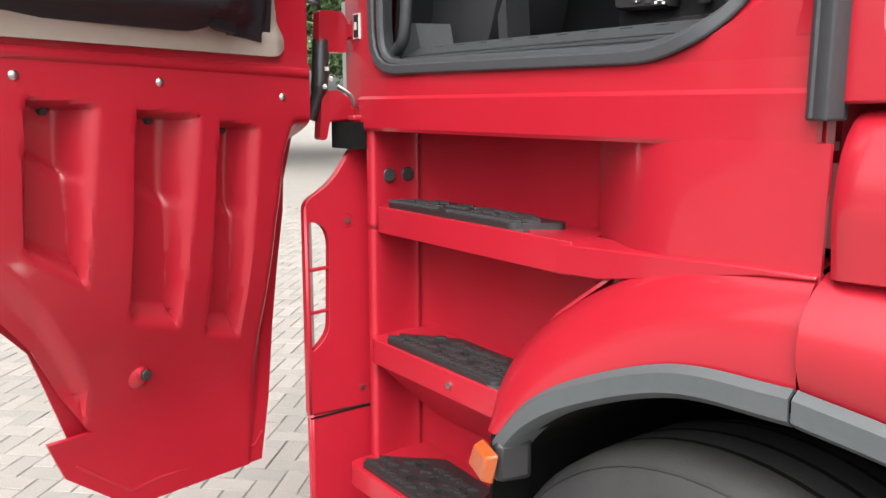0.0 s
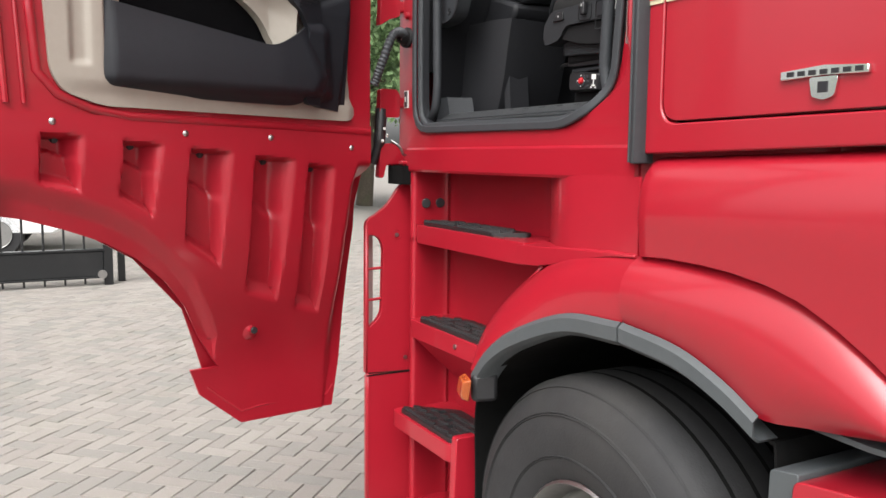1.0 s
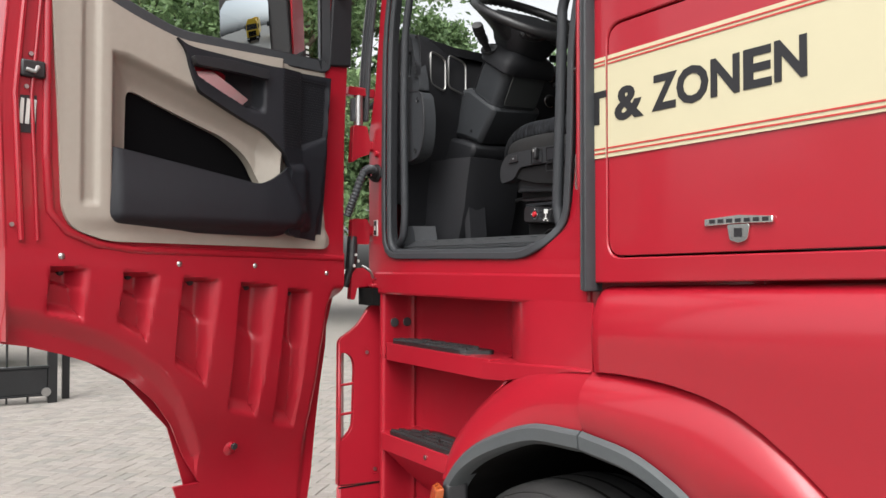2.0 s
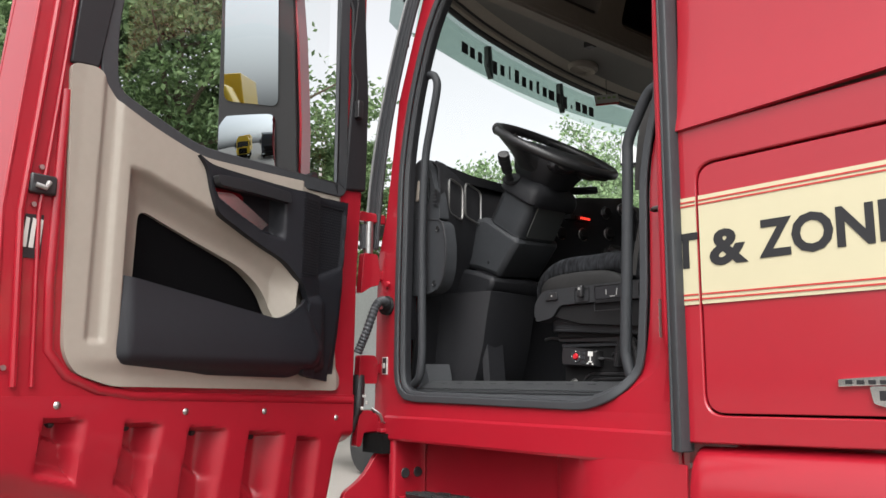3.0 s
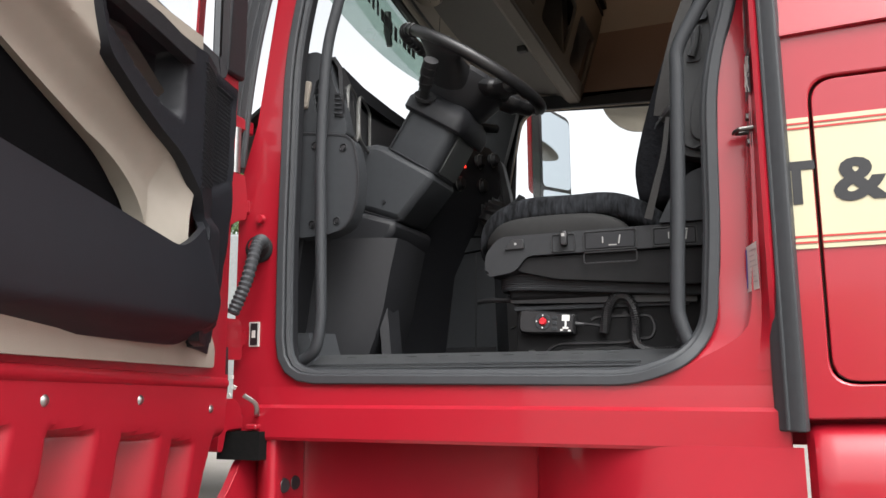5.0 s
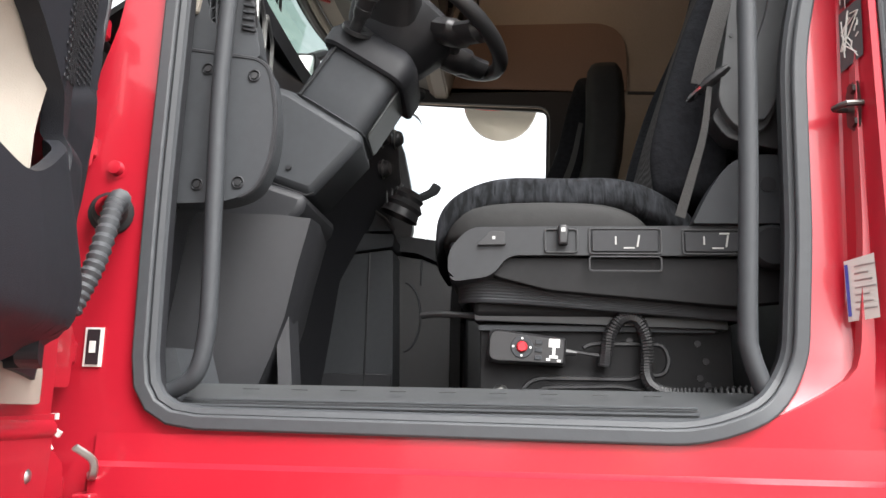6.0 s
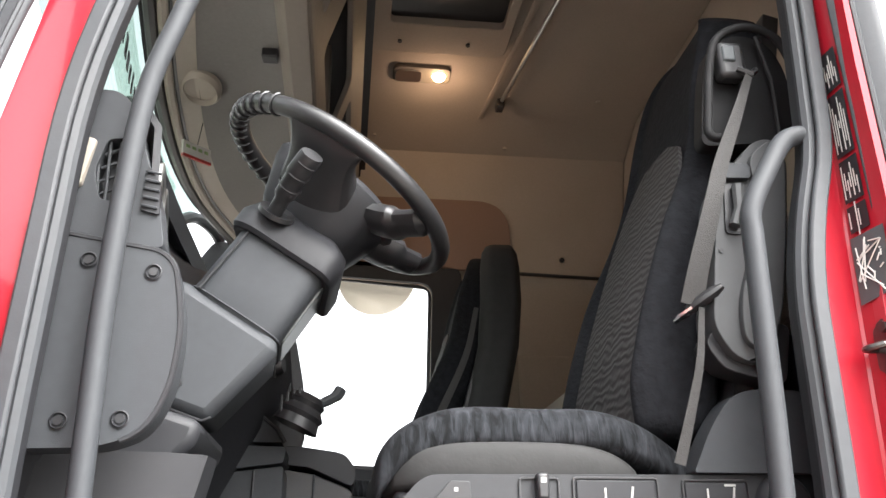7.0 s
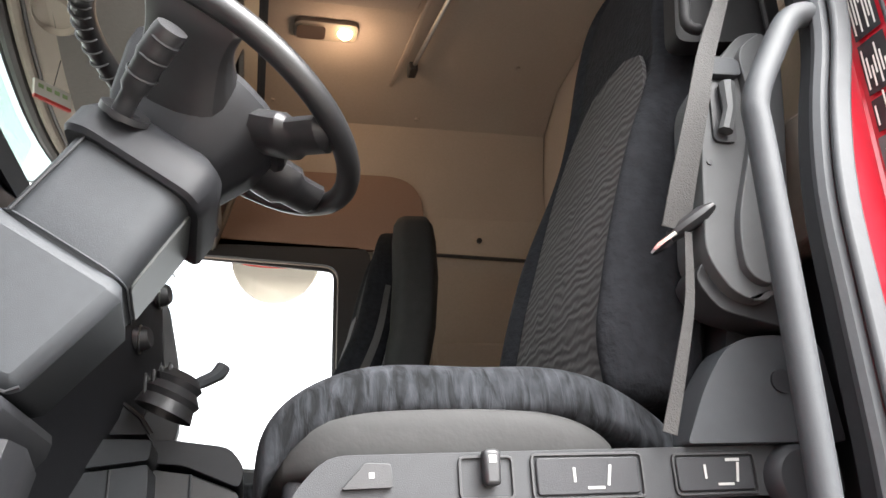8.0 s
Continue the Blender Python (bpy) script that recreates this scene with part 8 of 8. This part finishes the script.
part("beam_lip", box((GX - 0.06, -3.6, 0.085), (GX + 0.065, 0.84, 0.105)), GATE, gate, bevel=0.004)
part("top_rail", box((GX - 0.03, -3.6, 2.18), (GX + 0.03, 0.82, 2.24)), GATE, gate, bevel=0.006)
picket = tube([(0, 0, 0.40), (0, 0, 2.30)], 0.013, 8)
pm_ = mesh_of("picket", picket, GATE)
pin = mesh_of("pin", tube([(0, 0, 0.015), (0, 0, 0.09)], 0.012, 8), GATE)
for k in range(20):
    for nm, data in (("picket", pm_), ("pin", pin)):
        ob = new(nm, data)
        ob.parent = gate
        ob.location = Vector((GX, 0.62 - 0.21 * k, 0)) - gate.location
part("gate_post", box((GX - 0.055, 0.82, 0.0), (GX + 0.055, 0.92, 2.35)), GATE, gate, bevel=0.006)
part("guide_post", box((GX - 0.25, 1.0, 0.0), (GX - 0.17, 1.08, 2.5)), GATE, gate, bevel=0.006)
part("guide_roller", disc(bmesh.new(), aim((GX + 0.06, 0.80, 0.13), (1, 0, 0)), 0.05, 0.03, 14), STEEL, gate)


def panel_van(at, rz):
    """A white panel van, nose along local -x."""
    m = Matrix.Translation(at) @ Matrix.Rotation(radians(rz), 4, "Z")
    v = thing("panel_van", at, "white panel van parked behind the gate", "van")
    prof = [(-2.7, 0.45), (-2.72, 0.95), (-2.45, 1.20), (-1.75, 1.38), (-1.25, 2.25), (-0.9, 2.55), (2.6, 2.62), (2.75, 2.5), (2.78, 0.5), (2.5, 0.35), (-2.4, 0.35)]
    body = part("body", loft([[m @ Vector((x * k2, y, 0.35 + (z - 0.35) * k)) for x, z in prof] for y, k, k2 in ((-1.0, 0.97, 0.985), (-0.97, 1.0, 1.0), (0.97, 1.0, 1.0), (1.0, 0.97, 0.985))]), VANWHITE, v, "white van body", bevel=0.04)
    for y in (-1.003, 1.003):
        part("side_window", plate([(-1.55, 1.45), (-0.75, 1.45), (-0.75, 2.15), (-1.2, 2.15)], (), lambda a, b, y=y: m @ Vector((a, y, b)), None), INK, body)
        part("door_seam", tube([m @ Vector((x, y, z)) for x, z in ((-0.65, 0.5), (-0.65, 2.4), (0.6, 2.4), (0.6, 0.5))], 0.008, 4), INK, body)
    part("front_window", plate([(-0.85, 0.0), (0.85, 0.0), (0.80, 1.0), (-0.80, 1.0)], (), lambda a, b: m @ Vector((-1.76 + 0.50 * b, a, 1.40 + 0.84 * b)), None), INK, body)
    part("bumper", box((-2.80, -0.98, 0.40), (-2.60, 0.98, 0.75), None, m), DARK, v, bevel=0.04)
    for x in (-1.85, 1.75):
        for y in (-1.0, 0.80):
            w = part("wheel", lathe([(0.0, 0.0), (0.20, 0.0), (0.32, 0.0), (0.35, 0.04), (0.35, 0.18), (0.32, 0.2), (0.0, 0.2)], m @ aim((x, y, 0.35), (0, 1, 0)), 24), TYRE, v)
            part("rim", lathe([(0.0, 0.0), (0.19, 0.0), (0.20, -0.02)], m @ aim((x, y - 0.004 if y < 0 else y + 0.206, 0.35), (0, 1, 0)), 20), STEEL, w)
    return v


panel_van((-13.6, -1.9, 0.0), 84)


def lorry(at, rz, paint, label, body_paint):
    """A truck seen from afar in the mirrors: cab to local -y."""
    m = Matrix.Translation(at) @ Matrix.Rotation(radians(rz), 4, "Z")
    v = thing("parked_truck", at, label, "truck", "parked trucks")
    cab = part("cab", loft([[m @ Vector((x * k, y, z)) for x, z in ((-1.22, 0.9), (-1.25, 1.6), (-1.22, 2.9), (-1.0, 3.5), (1.0, 3.5), (1.22, 2.9), (1.25, 1.6), (1.22, 0.9))] for y, k in ((-1.1, 0.96), (-1.0, 1.0), (1.0, 1.0))]), paint, v, bevel=0.05)
    part("windscreen", plate([(-1.1, 2.0), (1.1, 2.0), (1.02, 2.85), (-1.02, 2.85)], (), lambda a, b: m @ Vector((a, -1.106, b)), None), INK, cab)
    part("grille", box((-0.8, -1.13, 1.0), (0.8, -1.09, 1.8), None, m), DARK, cab)
    part("bumper", box((-1.24, -1.2, 0.35), (1.24, -0.6, 0.9), None, m), DARK, v, bevel=0.04)
    for x in (-0.95, 0.95):
        part("headlight", box((x - 0.2, -1.215, 0.62), (x + 0.2, -1.19, 0.80), None, m), WHITE, v)
        part("mirror", box((x * 1.45 - 0.1, -1.15, 2.1), (x * 1.45 + 0.1, -1.0, 2.8), None, m), BLACK, v, bevel=0.02)
        for y in (-0.1, 5.0):
            part("wheel", lathe([(0.0, 0.0), (0.35, 0.0), (0.5, 0.02), (0.52, 0.1), (0.5, 0.3), (0.0, 0.3)], m @ aim((x - 0.15, y, 0.52), (1, 0, 0)), 24), TYRE, v)
    part("load_body", box((-1.25, 1.25, 1.1), (1.25, 8.0, 3.9), None, m), body_paint, v, bevel=0.03)
    return v


lorry((4.6, -17.0, 0.0), 200, NAVY, "dark truck with a white load body, parked across the yard", VANWHITE)
lorry((0.6, -20.0, 0.0), 195, YELLOW, "yellow truck parked across the yard", YELLOW)
lorry((9.5, -15.5, 0.0), 205, VANWHITE, "white truck parked across the yard", VANWHITE)
trailer = thing("trailer", (-8.0, 9.2, 0.0), "pale blue-grey box trailer parked beyond the truck", "trailer")
part("trailer_box", box((-14.0, 8.0, 1.15), (-1.95, 10.5, 3.48)), GALV, trailer, bevel=0.03)
part("trailer_chassis", box((-13.8, 8.6, 0.75), (-2.3, 9.9, 1.15)), DARK, trailer)
for x in (-12.0, -10.7, -9.4):
    part("trailer_wheel", lathe([(0.0, 0.0), (0.35, 0.0), (0.5, 0.02), (0.52, 0.1), (0.5, 0.3), (0.0, 0.3)], aim((x, 8.05, 0.52), (0, 1, 0)), 24), TYRE, trailer)
part("trailer_leg", box((-4.0, 8.3, 0.0), (-3.85, 8.45, 1.15)), DARK, trailer)


def tree(at, height, spread, seed, leaf, n_leaf, label):
    """A broadleaf tree: tapered trunk, forking limbs and a ragged crown of small leaves with gaps."""
    rnd = random.Random(seed)
    o = thing("tree", at, label, "tree", "trees behind the yard")
    base = Vector(at)
    wood = bmesh.new()
    top = base + Vector((rnd.uniform(-0.4, 0.4), rnd.uniform(-0.4, 0.4), height * 0.9))
    trunk = [base.lerp(top, t) + Vector((math.sin(3 * t + seed), math.cos(4 * t + seed), 0)) * 0.12 for t in [k / 9 for k in range(10)]]
    tube(trunk, [0.020 * height * (1 - 0.93 * k / 9) + 0.015 for k in range(10)], 9, bm=wood)
    tips = []
    for k in range(24):
        t = rnd.uniform(0.20, 0.97)
        a = k * 2.4 + rnd.uniform(-0.4, 0.4)
        p = base.lerp(top, t)
        reach = spread * (0.45 + 0.75 * math.sin(math.pi * min(1, t + 0.12)) ** 0.7) * rnd.uniform(0.65, 1.1)
        e = p + Vector((math.cos(a) * reach, math.sin(a) * reach, reach * rnd.uniform(0.15, 0.75)))
        mid = p.lerp(e, 0.5) + Vector((0, 0, reach * 0.12))
        r0 = 0.010 * height * (1 - 0.7 * t)
        tube(spl([p, mid, e], 3), [r0 * (1 - 0.85 * j / 6) + 0.006 for j in range(7)], 5, bm=wood)
        for u in (0.45, 0.7, 0.9, 1.0):
            q = p.lerp(mid, u * 2) if u < 0.5 else mid.lerp(e, u * 2 - 1)
            for _ in range(2):
                tip = q + Vector((rnd.gauss(0, 1), rnd.gauss(0, 1), rnd.gauss(0, 0.7))) * spread * 0.20
                tube([q, tip], [0.014, 0.005], 3, bm=wood, caps=False)
                tips.append(tip)
    part("trunk", wood, BARK, o, "grey-brown trunk and limbs")
    verts, faces = [], []
    for _ in range(n_leaf):
        c = rnd.choice(tips)
        p = c + Vector((rnd.gauss(0, 1), rnd.gauss(0, 1), rnd.gauss(0, 0.75))) * spread * 0.10
        s = rnd.uniform(0.055, 0.125)
        n = Vector((rnd.gauss(0, 1), rnd.gauss(0, 1), rnd.gauss(0.6, 1))).normalized()
        u = n.orthogonal().normalized()
        u = Matrix.Rotation(rnd.uniform(0, 6.28), 3, n) @ u
        v = n.cross(u)
        i = len(verts)
        verts += [p - u * s, p + v * s * 0.55 + n * s * 0.15, p + u * s, p - v * s * 0.55 + n * s * 0.15]
        faces.append((i, i + 1, i + 2, i + 3))
    me = bpy.data.meshes.new("crown")
    me.from_pydata(verts, [], faces)
    me.materials.append(leaf)
    crown = new("crown", me)
    crown.parent, crown.matrix_parent_inverse = o, Matrix.Translation(-o.location)
    tagged(crown, "green oak leaves in ragged clumps", kind="stuff")
    return o


def heading(deg, r):
    return (-r * math.sin(radians(deg)), -0.5 + r * math.cos(radians(deg)), 0.0)


for k, (h, r, tall, wide) in enumerate(((95, 27, 13, 3.6), (87, 25, 14, 3.8), (78, 23, 13, 3.6), (70, 22, 14.5, 3.8), (65.5, 25, 13.0, 2.3), (58, 25, 9.8, 2.0))):
    tree(heading(h, r), tall, wide, 20 + k, LEAF, 42000, "tall green oak tree behind the yard")
# distant trees, with haze in their leaf colour
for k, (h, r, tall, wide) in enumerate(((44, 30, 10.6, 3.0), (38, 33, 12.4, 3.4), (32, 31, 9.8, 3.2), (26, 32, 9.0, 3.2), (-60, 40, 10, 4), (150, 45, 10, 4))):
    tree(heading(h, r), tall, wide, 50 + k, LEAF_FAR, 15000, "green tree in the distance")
hedge_v, hedge_f, rnd = [], [], random.Random(9)
for k in range(9000):
    a = radians(rnd.uniform(74, 100))
    r = rnd.uniform(40, 44)
    p = Vector((-r * math.sin(a), -0.5 + r * math.cos(a), abs(rnd.gauss(0, 1)) * 0.9 + 0.1))
    s = rnd.uniform(0.08, 0.16)
    n = Vector((rnd.gauss(0, 1), rnd.gauss(0, 1), rnd.gauss(0.4, 1))).normalized()
    u = n.orthogonal().normalized()
    v = n.cross(u)
    i = len(hedge_v)
    hedge_v += [p - u * s, p + v * s * 0.6, p + u * s, p - v * s * 0.6]
    hedge_f.append((i, i + 1, i + 2, i + 3))
me = bpy.data.meshes.new("undergrowth")
me.from_pydata(hedge_v, [], hedge_f)
me.materials.append(LEAF)
tagged(new("undergrowth", me), "green undergrowth below the trees", "shrubs", kind="stuff")

# ---- pavers: herringbone at 45 degrees, nearest ones as pieces, the rest joined ----
def paver_mesh(bm, m, L=0.1945, W=0.0945, h=0.03):
    c = 0.003
    base = [(-L / 2, -W / 2), (L / 2, -W / 2), (L / 2, W / 2), (-L / 2, W / 2)]
    lo = [bm.verts.new(m @ Vector((x, y, -h))) for x, y in base]
    mid = [bm.verts.new(m @ Vector((x, y, -c))) for x, y in base]
    top = [bm.verts.new(m @ Vector((x - c * (1 if x > 0 else -1), y - c * (1 if y > 0 else -1), 0))) for x, y in base]
    for A, B in ((lo, mid), (mid, top)):
        for i in range(4):
            bm.faces.new((A[i], A[(i + 1) % 4], B[(i + 1) % 4], B[i]))
    bm.faces.new(top)


one = bmesh.new()
paver_mesh(one, Matrix())
paver_data = mesh_of("paver", one, PAVER, 0)
rest, rnd, count = bmesh.new(), random.Random(11), 0
turn = Matrix.Rotation(radians(46), 4, "Z")
for i in range(-90, 90):
    for j in range(-90, 90):
        # unit cell of a herringbone: each step of one brick width runs along the diagonal
        for horizontal in (True, False):
            cx, cy = (i * 0.1 + 0.1, (j * 0.4 + i * 0.1) + 0.05) if horizontal else (i * 0.1 + 0.05, (j * 0.4 + i * 0.1) + 0.2)
            p = turn @ Vector((cx, cy, 0))
            x, y = p.x - 5.0, p.y + 1.0
            if not ((-13.5 < x < -1.2 and -3.0 < y < 5.5 and y < 0.9 - (x + 1.2) * 0.9 + 1.5) or (-1.2 <= x < 3.6 and -3.0 < y < 1.3)):
                continue
            m = Matrix.Translation((x, y, rnd.uniform(-0.0025, 0.0015))) @ turn @ pose(0, 0, 0, rnd.uniform(-0.5, 0.5), rnd.uniform(-0.5, 0.5), (0 if horizontal else 90) + rnd.uniform(-0.6, 0.6))
            if -4.05 < x < -2.35 and -0.6 < y < 1.4 and count < 300:
                ob = new("paver", paver_data)
                ob.parent, ob.matrix_basis = ground, m
                count += 1
            else:
                paver_mesh(rest, m)
me = bpy.data.meshes.new("pavers")
rest.to_mesh(me)
rest.free()
me.materials.append(PAVER)
pavers = new("pavers", me)
pavers.parent = ground
tagged(pavers, "grey concrete pavers laid in herringbone", kind="stuff")
